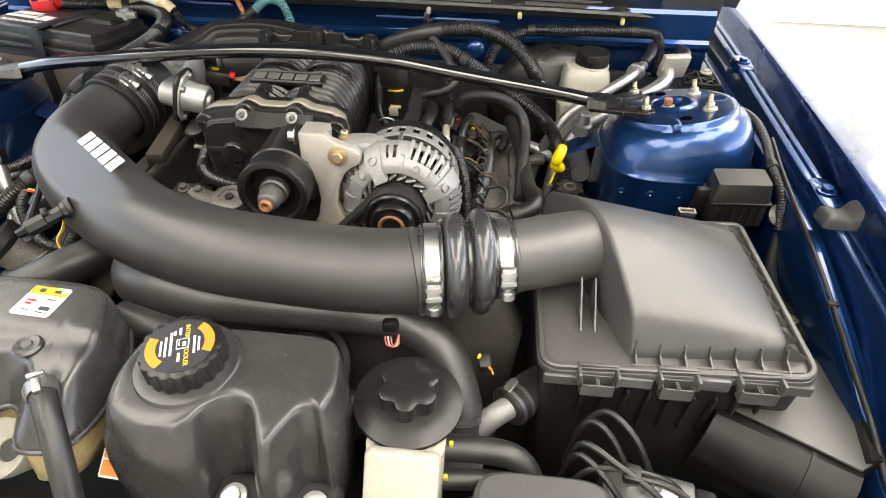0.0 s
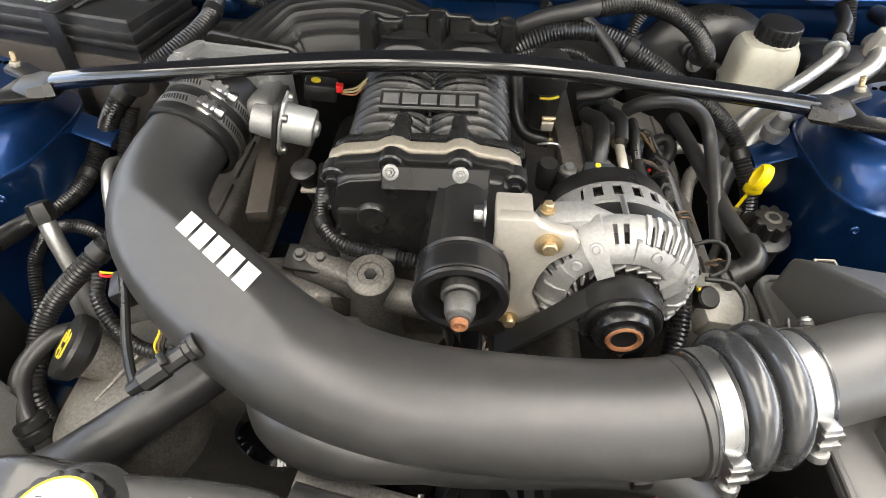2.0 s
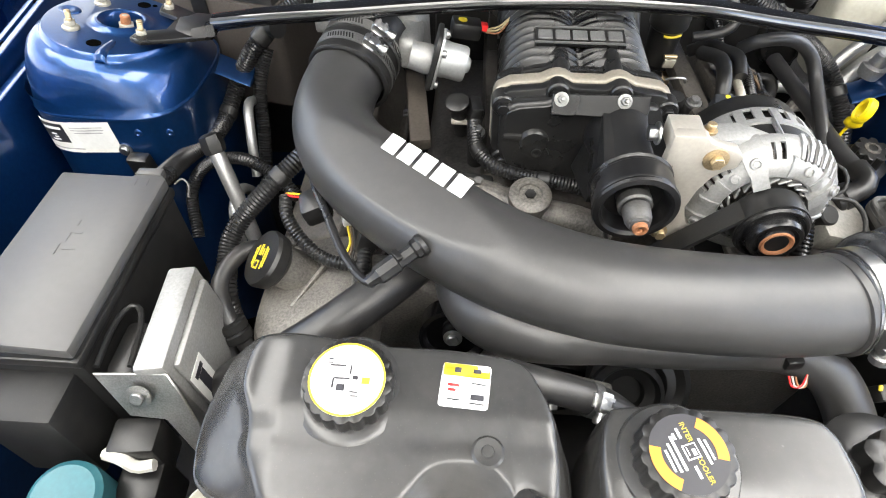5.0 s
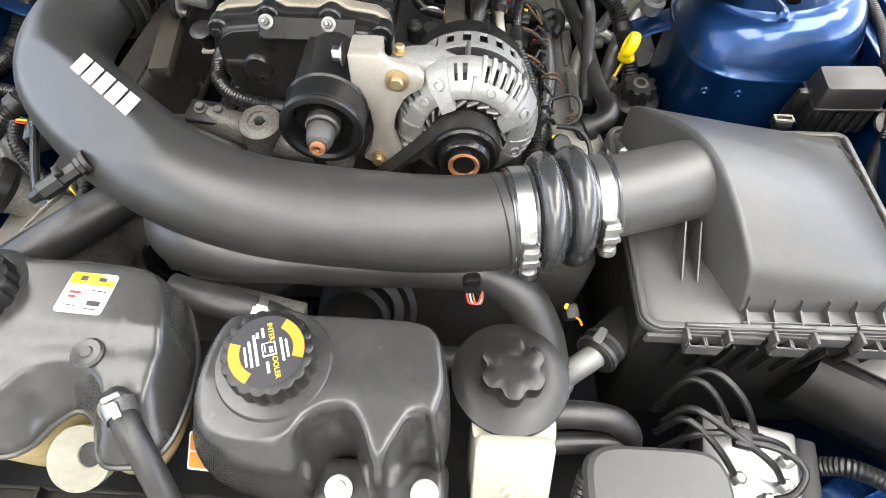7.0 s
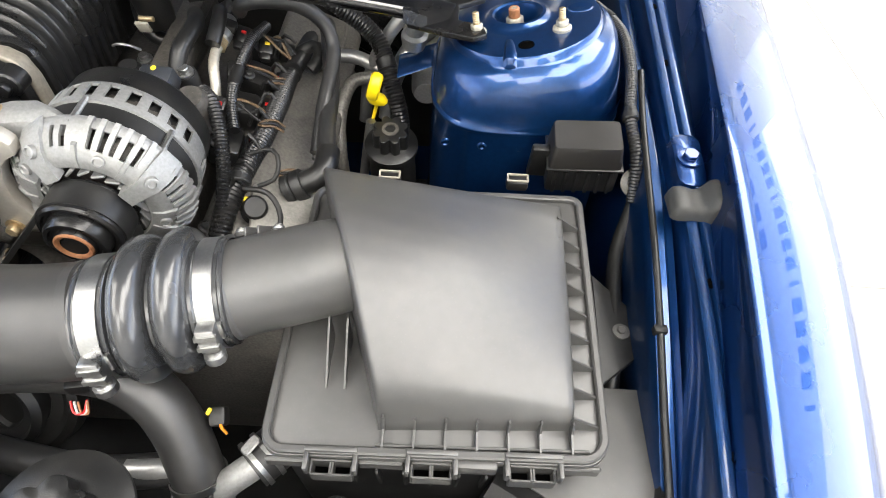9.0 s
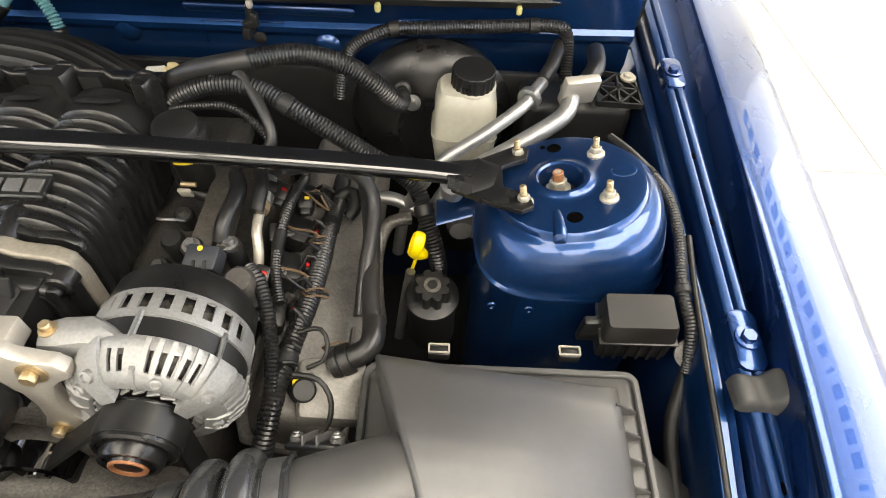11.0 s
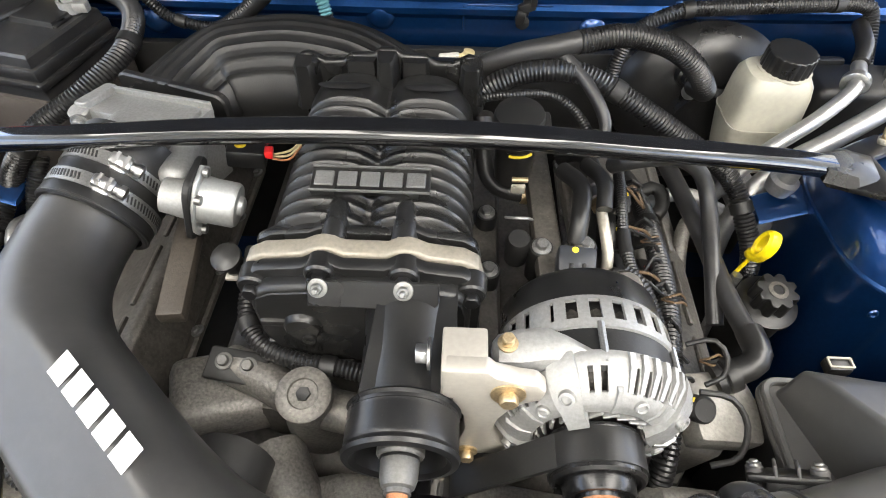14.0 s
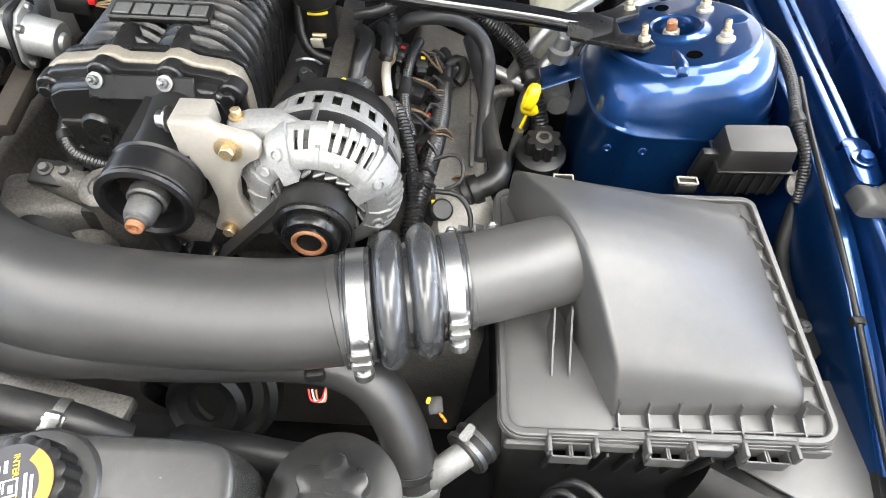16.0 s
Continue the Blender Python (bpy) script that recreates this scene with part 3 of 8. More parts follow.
    for k in range(4):
        part("dimple", lathe([(0.0052, 0), (0.0045, 0.0016), (0.003, 0.0022), (0.002, 0.0012), (0.0005, 0.0008)], axm((cx + side * (-0.070 + 0.040 * k), cy - 0.1125 + 0.0035 * abs(k - 1.5), 0.8445), (0, -1, 0.05)), 14), BAYBLUE, t)
    # bracket tab towards the engine
    part("tower_tab", loft([[Vector((cx - side * xx, cy + 0.040 + yy, zz - 0.45 * (xx - 0.09))) for yy, zz in ((-0.022, 0.8505), (-0.018, 0.8540), (0.016, 0.8575), (0.021, 0.853), (0.016, 0.851), (-0.018, 0.8490))] for xx in (0.070, 0.112, 0.128, 0.133)]), BAYBLUE, t, "blue bracket tab")
    return t


for side in (-1, 1):
    tower(side)

part("undertray", box((1.3, 1.2, 0.02), at(0, 0.72, 0.32), 0), DULL, car, "dirty black floor of the engine bay")
part("radiator_support", join(box((1.26, 0.035, 0.03), at(0, 0.300, 0.772), 0.006), box((1.26, 0.02, 0.40), at(0, 0.285, 0.57), 0.002)), DULL, car, "black radiator support beam")
shroud = part("radiator_shroud", join(box((0.80, 0.05, 0.008), at(-0.02, 0.345, 0.765), 0.002), box((0.80, 0.006, 0.4), at(-0.02, 0.372, 0.565), 0.002)), DULL, car, "black radiator fan shroud")
for k in range(7):
    part("shroud_rib", box((0.004, 0.05, 0.012), at(-0.36 + 0.11 * k, 0.345, 0.774), 0.001), DULL, shroud)
part("grille_panel", box((1.2, 0.05, 0.006), at(-0.1, 0.262, 0.792), 0.002), WHITETAPE, car, "pale grey panel edge ahead of the radiator")

# ---- cowl ----
cowl = thing("cowl_cover", (0, 1.25, 0.97), "black ribbed plastic cowl cover below the windscreen", "cowl cover")


def cowl_edge(x):
    return 1.216 + 0.15 * x * x


SEC = [(0.010, 0.982), (0.001, 0.986), (-0.003, 0.996), (0.000, 1.001), (0.006, 1.002), (0.009, 0.998), (0.013, 0.998), (0.016, 1.006), (0.024, 1.007), (0.027, 1.002), (0.032, 1.002), (0.035, 1.010), (0.045, 1.012),
       (0.048, 1.007), (0.054, 1.008), (0.058, 1.018), (0.10, 1.034), (0.16, 1.055), (0.30, 1.10), (0.42, 1.15)]
part("cover_panel", sheet(loft([[Vector((x, cowl_edge(x) + dy, z - 0.05 * x * x)) for dy, z in SEC] for x in np.linspace(-0.665, 0.68, 33)], closed=False), 0.003), PLASTIC, cowl)
for x in (0.315, 0.52, -0.30, -0.50):
    part("boss", lathe([(0.030, 0), (0.030, 0.004), (0.024, 0.010), (0.012, 0.012), (0.001, 0.012)], axm((x, cowl_edge(x) + 0.022, 1.000 - 0.05 * x * x), (0, -0.5, 1)) @ Matrix.Diagonal((1.15, 0.75, 1, 1)), 28), PLASTIC, cowl)
for x in (0.175, 0.34, 0.53):
    part("clip", box((0.008, 0.010, 0.012), at(x, cowl_edge(x) - 0.003, 0.985 - 0.05 * x * x), 0.003), CREAM if x < 0.2 else mat("pale_yellow_clip", (0.46, 0.42, 0.16), 0.5), cowl, "pale plastic push clip")
for side in (-1, 1):
    cap_end = part("cover_end", loft([[Vector((MIDX + side * x, y, z)) for x, y in ((a, 1.305), (b, 1.292), (b + 0.004, 1.45), (a - 0.03, 1.45))] for a, b, z in ((0.632, 0.694, 0.893), (0.628, 0.697, 0.905), (0.624, 0.699, 0.935), (0.604, 0.702, 0.942), (0.598, 0.704, 1.000), (0.600, 0.704, 1.010))]), PLASTIC, cowl, "dark moulded end cap of the cowl", 0.4)
    part("end_rib", box((0.075, 0.006, 0.004), at(MIDX + side * 0.664, 1.297, 0.905, 0, 0, -side * 12), 0.001), PLASTIC, cap_end)
part("seam", box((0.0015, 0.09, 0.002), at(0.0, 1.260, 1.016, 22, 0, 0), 0), DULL, cowl)
holder = thing("loom_holder", (0.169, 1.235, 0.95), "black plastic holder clipped below the cowl", "holder")
part("arm", box((0.010, 0.008, 0.040), at(0.1690, 1.226, 0.960, 0, 6, 0), 0.002), PLASTIC, holder)
part("jaw", join(box((0.022, 0.010, 0.012), at(0.1690, 1.224, 0.952, 0, -18, 0), 0.003), box((0.012, 0.012, 0.018), at(0.1620, 1.222, 0.940, 0, 10, 0), 0.003), box((0.008, 0.010, 0.014), at(0.1765, 1.222, 0.962), 0.002)), PLASTIC, holder)
part("fixing", lathe([(0.009, 0), (0.009, 0.003), (0.005, 0.005), (0.001, 0.005)], axm((0.168, 1.2525, 0.917), (0, -1, 0)), 18), DULL, holder)

part("crossmember_end", prism([(0.555, 0.330), (0.735, 0.330), (0.735, 0.474), (0.712, 0.468), (0.672, 0.449), (0.640, 0.440), (0.579, 0.439), (0.555, 0.425)], 0.694, 0.700, None, 0.003, 2), BLUE, car, "blue painted end of the front crossmember")

# ---- engine block, heads and front casting ----
engine = thing("engine_block", (0.02, 0.9, 0.45), "oil-stained aluminium engine block with cam covers and front casting", "engine")
part("block", box((0.36, 0.50, 0.36), at(0.02, 0.95, 0.58), 0.03, 3), BLOCK, engine)
part("valley", box((0.22, 0.46, 0.06), at(0.03, 0.97, 0.79), 0.012, 2), BLOCK, engine)


def camcover(side, material):
    cx = 0.02 + side * (0.275 if side > 0 else 0.285)
    o = [(-0.055, -0.20), (-0.045, -0.225), (0.03, -0.23), (0.052, -0.20), (0.055, 0.19), (0.04, 0.205), (-0.045, 0.205), (-0.055, 0.19)]
    m = at(cx, 0.96, 0.765 if side > 0 else 0.735, 0, side * 24, 0)
    c = part("cam_cover", prism(o, -0.03, 0.042, m, 0.010, 3), material, engine, "grimy cast cam cover")
    part("cover_flange", prism([(x * 1.16, y * 1.03) for x, y in o], -0.036, -0.026, m, 0.003, 1), material, c)
    for k in range(5):
        for s in (-1, 1):
            bolt(c, m @ Vector((s * 0.059, -0.18 + 0.09 * k, -0.026)), m.to_3x3() @ Vector((0, 0, 1)), 0.0055, 0.006)
    for k in range(4):
        part("rib", box((0.006, 0.085, 0.006), m @ at(0.03, -0.15 + 0.1 * k, 0.043), 0.002), material, c)
    return c


camcover(-1, BLOCK)
camcover(1, CAMGREY)
# front timing cover castings
part("timing_cover", prism([(-0.30, 0.50), (-0.27, 0.76), (-0.20, 0.80), (-0.14, 0.80), (-0.07, 0.76), (0.00, 0.80), (0.12, 0.80), (0.20, 0.77), (0.27, 0.81), (0.33, 0.80), (0.36, 0.74), (0.34, 0.50)],
                                    -0.05, 0.0, Matrix.Translation((0, 0.70, 0)) @ Matrix(((1, 0, 0, 0), (0, 0, 1, 0), (0, 1, 0, 0), (0, 0, 0, 1))), 0.012, 3), DIRTYALU, engine, "stained cast timing cover")
neck = axm((-0.028, 0.751, 0.800), (0, -0.22, 1))
part("thermostat_neck", lathe([(0.034, -0.05), (0.030, 0.0), (0.024, 0.030), (0.021, 0.052), (0.0235, 0.053), (0.0235, 0.063), (0.021, 0.065), (0.013, 0.066), (0.012, 0.064), (0.001, 0.064)], neck, 32), DIRTYALU, engine, "cast aluminium thermostat neck")
part("hex_plug", lathe([(0.0065, 0.064), (0.006, 0.0660), (0.001, 0.0650)], neck, 6), DULL, engine)
part("casting_arm", hose([(-0.11, 0.78, 0.83), (-0.075, 0.765, 0.832), (-0.03, 0.745, 0.83), (0.03, 0.735, 0.825), (0.06, 0.74, 0.80)], 0.018, 16), DIRTYALU, engine)
part("casting_arm", hose([(-0.065, 0.715, 0.79), (-0.045, 0.68, 0.785), (-0.02, 0.65, 0.76)], 0.030, 18), DIRTYALU, engine)
part("front_boss", box((0.10, 0.07, 0.05), at(-0.115, 0.765, 0.80, 0, 12, 20), 0.014, 3), DIRTYALU, engine)
for p in ((-0.108, 0.772, 0.848), (-0.085, 0.768, 0.848)):
    part("sensor_bolt", hexnut(axm(p, (0, -0.3, 1)), 0.0055, 0.007, 0.0078), DULLNUT, engine)
part("plate", box((0.056, 0.030, 0.008), at(-0.097, 0.770, 0.843, 15, 0, -8), 0.003), DULL, engine)
# dark rail beside the blower, at the passenger head
part("fuel_rail", box((0.024, 0.19, 0.016), at(-0.166, 0.888, 0.884, 4, 0, 8), 0.003, 2), mat("brown_oxidised_rail", (0.046, 0.039, 0.032), 0.5, 0.3, 0, 0.1, 0.3, 50, 0.2, 700), engine, "brown-grey fuel rail bar")
part("fuel_rail", box((0.026, 0.25, 0.020), at(0.178, 0.975, 0.875, 0, 0, 2), 0.004), BLOCK, engine, "brown-grey fuel rail bar")
part("cam_cover_nose", loft([superring(-0.262, 0.660 - 0.004 * k, z, w, d, 3.2, 40, tilt=lambda x, y: (x + 0.262) * 0.28) for k, (z, w, d) in enumerate(((0.70, 0.072, 0.085), (0.765, 0.070, 0.082), (0.785, 0.062, 0.075), (0.792, 0.048, 0.060), (0.794, 0.02, 0.03)))]), DIRTYALU, engine, "grimy cast nose of the cam cover")
part("nose_rib", box((0.07, 0.005, 0.016), at(-0.262, 0.655, 0.791, 0, -15, 58), 0.002), DIRTYALU, engine)
part("nose_rib", box((0.09, 0.006, 0.012), at(-0.25, 0.600, 0.788, 0, -15, 12), 0.003), DIRTYALU, engine)
part("nose_rib", box((0.006, 0.09, 0.010), at(-0.215, 0.665, 0.806, 0, -15, 6), 0.003), DIRTYALU, engine)

# ---- strut brace ----
brace = thing("strut_brace", (0, 0.93, 0.93), "glossy black steel brace bolted across the strut towers", "brace")
BAR = [(-0.425, 0.949, 0.936), (-0.40, 0.944, 0.942), (-0.35, 0.936, 0.953), (-0.25, 0.925, 0.969), (-0.15, 0.920, 0.982), (-0.05, 0.914, 0.993), (0.05, 0.911, 0.997), (0.15, 0.917, 0.990), (0.25, 0.934, 0.970), (0.35, 0.950, 0.951), (0.41, 0.959, 0.939), (0.45, 0.963, 0.931)]
rings = []
for p, a, b, s, d in frames(spline(BAR, 0.012)):
    rings.append([p + Vector((0, x, 0)) + b * y * (1 if b.z > 0 else -1) for x, y in rounded(0.026, 0.017, 0.0078, 6)])
part("bar", loft(rings), GLOSS, brace)
for side in (-1, 1):
    m = Matrix.Translation((0.505, 0.961, 0.927) if side > 0 else (-0.4885, 0.948, 0.927)) @ Matrix.Diagonal((side, 1, 1, 1))
    plate = prism([(-0.062, -0.016), (-0.062, 0.016), (-0.030, 0.036), (0.012, 0.058), (0.026, 0.050), (0.022, 0.030), (-0.006, 0.018), (-0.006, -0.018), (0.020, -0.034), (0.024, -0.054), (0.010, -0.060), (-0.020, -0.044)], 0.000, 0.007, m @ pose(0, 0, 0, -6, -8, 0), 0.002, 2)
    end = part("end_plate", plate, SATIN, brace, "gloss black folded end plate")
    part("gusset", loft([[m @ Vector(q) for q in ((-0.066, -0.014, -0.002), (-0.066, 0.014, -0.002), (-0.066, 0.012, 0.013), (-0.066, -0.012, 0.013))],
                         [m @ Vector(q) for q in ((-0.040, -0.030, 0.002), (-0.034, 0.034, 0.002), (-0.034, 0.022, 0.0095), (-0.040, -0.019, 0.0095))],
                         [m @ Vector(q) for q in ((-0.012, -0.020, 0.004), (-0.010, 0.020, 0.004), (-0.018, 0.012, 0.0075), (-0.020, -0.012, 0.0075))]]), SATIN, end)

# ---- intake tube ----
tube = thing("intake_tube", (0.0, 0.62, 0.85), "satin black moulded intake tube with printed marks", "intake tube")
TUBE = [(-0.232, 0.925, 0.918), (-0.247, 0.890, 0.908), (-0.256, 0.845, 0.900), (-0.250, 0.795, 0.897), (-0.222, 0.742, 0.897), (-0.170, 0.690, 0.898), (-0.110, 0.642, 0.899), (-0.050, 0.606, 0.899), (0.02, 0.586, 0.895), (0.10, 0.583, 0.888), (0.18, 0.588, 0.880), (0.241, 0.597, 0.879)]
R0, R1 = Vector((-0.177, 0.713, 0.948)), Vector((-0.096, 0.646, 0.949))
TDIR = (R1 - R0).normalized()
FN = (Vector((-0.20, -0.32, 0.93)) - TDIR * Vector((-0.20, -0.32, 0.93)).dot(TDIR)).normalized()
FC = (R0 + R1) / 2


def tube_r(s):
    return 0.0445 + 0.0062 * math.exp(-((s - 0.39) / 0.16) ** 2)


def facet(bm):
    for v in bm.verts:
        h = (v.co - FC).dot(FN)
        if h > 0 and (v.co - FC).length < 0.2:
            v.co -= FN * h
    return bm


tb = facet(hose(TUBE, 0.0445, 56, 0.005, radius=tube_r))
part("tube_body", tb, POWDER, tube, "", 0.9)
um = Matrix((TDIR, FN.cross(TDIR), FN)).transposed().to_4x4()
um.translation = FC + FN * 0.0003
# five plain white marks along the flat
for k in range(5):
    w = 0.0172
    x = -0.0430 + k * 0.0215
    o = [(x - w / 2, -0.0095), (x + w / 2, -0.0095), (x + w / 2, 0.0095), (x - w / 2, 0.0095)]
    part("white_mark", prism(o, 0, 0.0004, um), WHITE, tube, "white printed block")
end = TUBE[-1]
ax = Vector((0.173, 0.049, 0.014)).normalized()
part("end_bead", lathe([(0.0440, -0.006), (0.0468, -0.005), (0.0468, 0.002), (0.0440, 0.004)], axm(Vector(end) - ax * 0.006, ax), 48), POWDER, tube)
g = axm((-0.131, 0.607, 0.905), (-0.55, -0.75, 0.15))
part("grommet", lathe([(0.020, -0.012), (0.020, 0.000), (0.017, 0.004), (0.012, 0.005), (0.012, 0.001)], g, 28), RUBBER, tube, "black rubber sensor grommet")

# temperature sensor in the tube
sens = thing("air_temperature_sensor", (-0.13, 0.61, 0.91), "black air temperature sensor plugged into the intake tube", "sensor")
part("sensor_body", lathe([(0.0095, 0.002), (0.0095, 0.012), (0.0075, 0.014), (0.0075, 0.030), (0.009, 0.031), (0.009, 0.050), (0.006, 0.054), (0.005, 0.062)], axm((-0.131, 0.609, 0.921), (-0.055, -0.038, -0.022)), 8), PLASTIC, sens)
part("collar", lathe([(0.0105, 0.002), (0.0108, 0.006), (0.0095, 0.008)], axm((-0.131, 0.609, 0.921), (-0.055, -0.038, -0.022)), 20), RUBBER, sens)
part("lock_tab", box((0.006, 0.012, 0.004), at(-0.155, 0.592, 0.921, 0, 0, 40), 0.001), PLASTIC, sens)
part("lead", hose([(-0.176, 0.580, 0.895), (-0.186, 0.588, 0.889), (-0.200, 0.606, 0.884), (-0.218, 0.635, 0.880), (-0.240, 0.680, 0.880), (-0.258, 0.715, 0.880), (-0.275, 0.763, 0.872), (-0.282, 0.80, 0.85)], 0.0042, 10, 0.006), LOOM, sens)

# upper coupler on the throttle body
coupler = thing("throttle_coupler", (-0.235, 0.92, 0.87), "black rubber coupler with two steel clamps", "hose coupler")
CA, CB = Vector((-0.246, 0.882, 0.907)), Vector((-0.226, 0.962, 0.926))
cd = (CB - CA).normalized()
part("sleeve", lathe([(0.0455, -0.004), (0.0510, -0.003), (0.0510, 0.008), (0.0500, 0.010), (0.0500, 0.060), (0.0510, 0.062), (0.0510, 0.078), (0.0455, 0.079)], axm(CA, cd), 56, False), RUBBER, coupler)
part("cord_rim", lathe([(0.0490, -0.004), (0.0515, -0.0025), (0.0515, -0.0005), (0.0490, 0.001)], axm(CA, cd), 56, False), DULL, coupler)
clamp_band(coupler, CA + cd * 0.016, cd, 0.0503, 0.013, 124, slots=True, material=ZINC, big=1.05)
clamp_band(coupler, CA + cd * 0.041, cd, 0.0503, 0.013, 126, slots=True, material=ZINC, big=1.05)

# ---- bellows coupler and clamps ----
bel = thing("bellows_coupler", (0.285, 0.587, 0.85), "glossy smoky silicone bellows coupler with two steel clamps", "hose coupler")
BA, BB = Vector((0.236, 0.596, 0.879)), Vector((0.333, 0.6285, 0.8815))
bd = (BB - BA).normalized()
BL = (BB - BA).length
prof = [(0.0450, 0.0), (0.0478, 0.0015), (0.0478, 0.003), (0.0465, 0.004), (0.0465, 0.022), (0.0475, 0.024)]
for c0 in (0.038, 0.066):
    for k in range(-5, 6):
        a = k / 5 * math.pi / 2 * 0.98
        prof.append((0.0435 + 0.0135 * math.cos(a), c0 + 0.0125 * math.sin(a)))
prof += [(0.0440, 0.081), (0.0425, 0.083), (0.0425, BL - 0.004), (0.0435, BL - 0.003), (0.0435, BL - 0.001), (0.0405, BL)]
BN = Vector((0.986, 0.165, 0.018)).normalized()
BX = axm((0, 0, 0), BN).to_3x3()
part("bellows", loft([[BA + bd * h + BX @ Vector((r * math.cos(a), r * math.sin(a), 0)) for a in np.linspace(0, 2 * math.pi, 64, endpoint=False)] for r, h in prof], caps=False), BELLOWS, bel)
clamp_band(bel, BA + bd * 0.013, BN, 0.0466, 0.014, 168, big=1.3)
clamp_band(bel, BA + bd * 0.089, BN, 0.0426, 0.013, 166, big=1.3)

# ---- airbox ----
airbox = thing("air_filter_box", (0.50, 0.65, 0.70), "black plastic air filter box with ribbed clipped lid", "air filter box")
PD = Vector((1, 0.300, 0.078)).normalized()
PA = BB - PD * 0.006
part("outlet_pipe", lathe([(0.0385, 0), (0.0402, 0.001), (0.0402, 0.0045), (0.0388, 0.006), (0.0390, 0.05), (0.0388, 0.080), (0.0366, 0.108)], axm(PA, PD), 64), LID, airbox, "round outlet pipe of the lid")


def flange_z(y, x=0.5):
    return 0.8365 + (y - 0.51) * 0.012 + (x - 0.5) * 0.055


def round_corners(corners, seg=7):
    """Outline points of a polygon with (x, y, radius) corners."""
    out, n = [], len(corners)
    for k in range(n):
        p, q, w = (Vector(corners[(k + d) % n][:2]) for d in (-1, 0, 1))
        r = corners[k][2]
        a, b = (p - q).normalized(), (w - q).normalized()
        half = math.acos(max(-1, min(1, a.dot(b)))) / 2
        cut = r / math.tan(half)
        c = q + (a + b).normalized() * (r / math.sin(half))
        s0, s1 = q + a * cut - c, q + b * cut - c
        ang = s0.angle_signed(s1)
        for i in range(seg + 1):
            out.append(c + Matrix.Rotation(-ang * i / seg, 2) @ s0)
    return out


def inset(outline, d):
    out, n = [], len(outline)
    for k in range(n):
        t = (outline[(k + 1) % n] - outline[k - 1]).normalized()
        out.append(outline[k] + Vector((-t.y, t.x)) * d)
    return out


def bead(outline, section):
    """A moulded bead that follows a closed outline: section points are (inset, height)."""
    loops = [inset(outline, d) for d, h in section]
    rows = []
    for k in list(range(len(outline))) + [0]:
        rows.append([Vector((lp[k].x, lp[k].y, flange_z(lp[k].y, lp[k].x) + h)) for lp, (d, h) in zip(loops, section)])
    return loft(rows, caps=False)


# lid shell: an arched ridge at the pipe side, falling to a low edge at the wing side
RIDGE_Y = [0.5405, 0.543, 0.547, 0.549, 0.562, 0.578, 0.594, 0.614, 0.634, 0.654, 0.674, 0.700, 0.730, 0.756, 0.768]
RIDGE_Z = [0.849, 0.858, 0.867, 0.877, 0.889, 0.901, 0.912, 0.923, 0.930, 0.932, 0.930, 0.921, 0.906, 0.893, 0.882]
NX = 26


def lid_section(y0, zr):
    """One arched section of the lid, from the foot of the pipe-side wall over the top to the wing-side foot."""
    v = max(0.0, min(1.0, (y0 - 0.5405) / 0.2275))
    xl, xr = 0.4530 - 0.33 * (y0 - 0.5405), 0.5945 + 0.035 * (y0 - 0.533)
    right = 0.8665 + 0.004 * math.sin(math.pi * min(1, v * 1.15)) - 0.006 * max(0, 1 - v / 0.03) - 0.004 * max(0, (v - 0.9) / 0.1)
    foot = flange_z(y0, xl)
    h = min(1.0, max(0.15, (zr - foot) / 0.03))

    def top(u):
        y = y0 - 0.016 * u * max(0, (v - 0.4) / 0.6) + 0.004 * u * (1 - v)
        return Vector((xl + (xr - xl) * u, y, zr + (right - zr) * u ** 0.92 + 0.008 * math.sin(math.pi * u) * math.sin(math.pi * v)))

    ring = [Vector((xl - 0.002, y0, foot)), Vector((xl - 0.0008, y0, zr - 0.0075 * h)), Vector((xl - 0.0003, y0, zr - 0.0045 * h)), Vector((xl + 0.0006, y0, zr - 0.0022 * h)), Vector((xl + 0.0022, y0, zr - 0.0007 * h))]
    ring += [top(u) for u in [0.028, 0.05] + [0.08 + 0.92 * q / NX for q in range(NX)]]
    e = top(1.0)
    ring += [e + Vector((-0.0005, 0, -0.0004)), e + Vector((0.0012, 0, -0.0018)), e + Vector((0.0020, 0, -0.0045)), Vector((e.x + 0.003, e.y, flange_z(e.y, e.x)))]
    return ring


ys = [0.5405 + 0.2275 * k / 90 for k in range(91)]
rows = [lid_section(y, float(np.interp(y, RIDGE_Y, RIDGE_Z))) for y in ys]
for _ in range(4):
    rows = [rows[0]] + [[(a + b * 2 + c) / 4 for a, b, c in zip(rows[k - 1], rows[k], rows[k + 1])] for k in range(1, len(rows) - 1)] + [rows[-1]]
rows = [[Vector((p.x, p.y - 0.0035, flange_z(p.y, p.x))) for p in rows[0]]] + [[Vector((p.x, p.y - 0.0020, p.z - 0.25 * (p.z - flange_z(p.y, p.x)))) for p in rows[0]]] + rows + [[Vector((p.x, p.y + 0.004, flange_z(p.y, p.x))) for p in rows[-1]]]
top = loft(rows, closed=False)
bmesh.ops.recalc_face_normals(top, faces=top.faces)
part("lid", top, LID, airbox, "smooth black lid with an arched ridge", 1.1)
FO = round_corners([(0.363, 0.5165, 0.020), (0.6245, 0.5150, 0.022), (0.6300, 0.776, 0.014), (0.362, 0.786, 0.016)])
fb = prism([tuple(q) for q in FO], -0.006, 0.003, None, 0.002, 2)
for v in fb.verts:
    v.co.z += flange_z(v.co.y, v.co.x)
part("lid_flange", fb, LID, airbox, "flat flange round the lid")
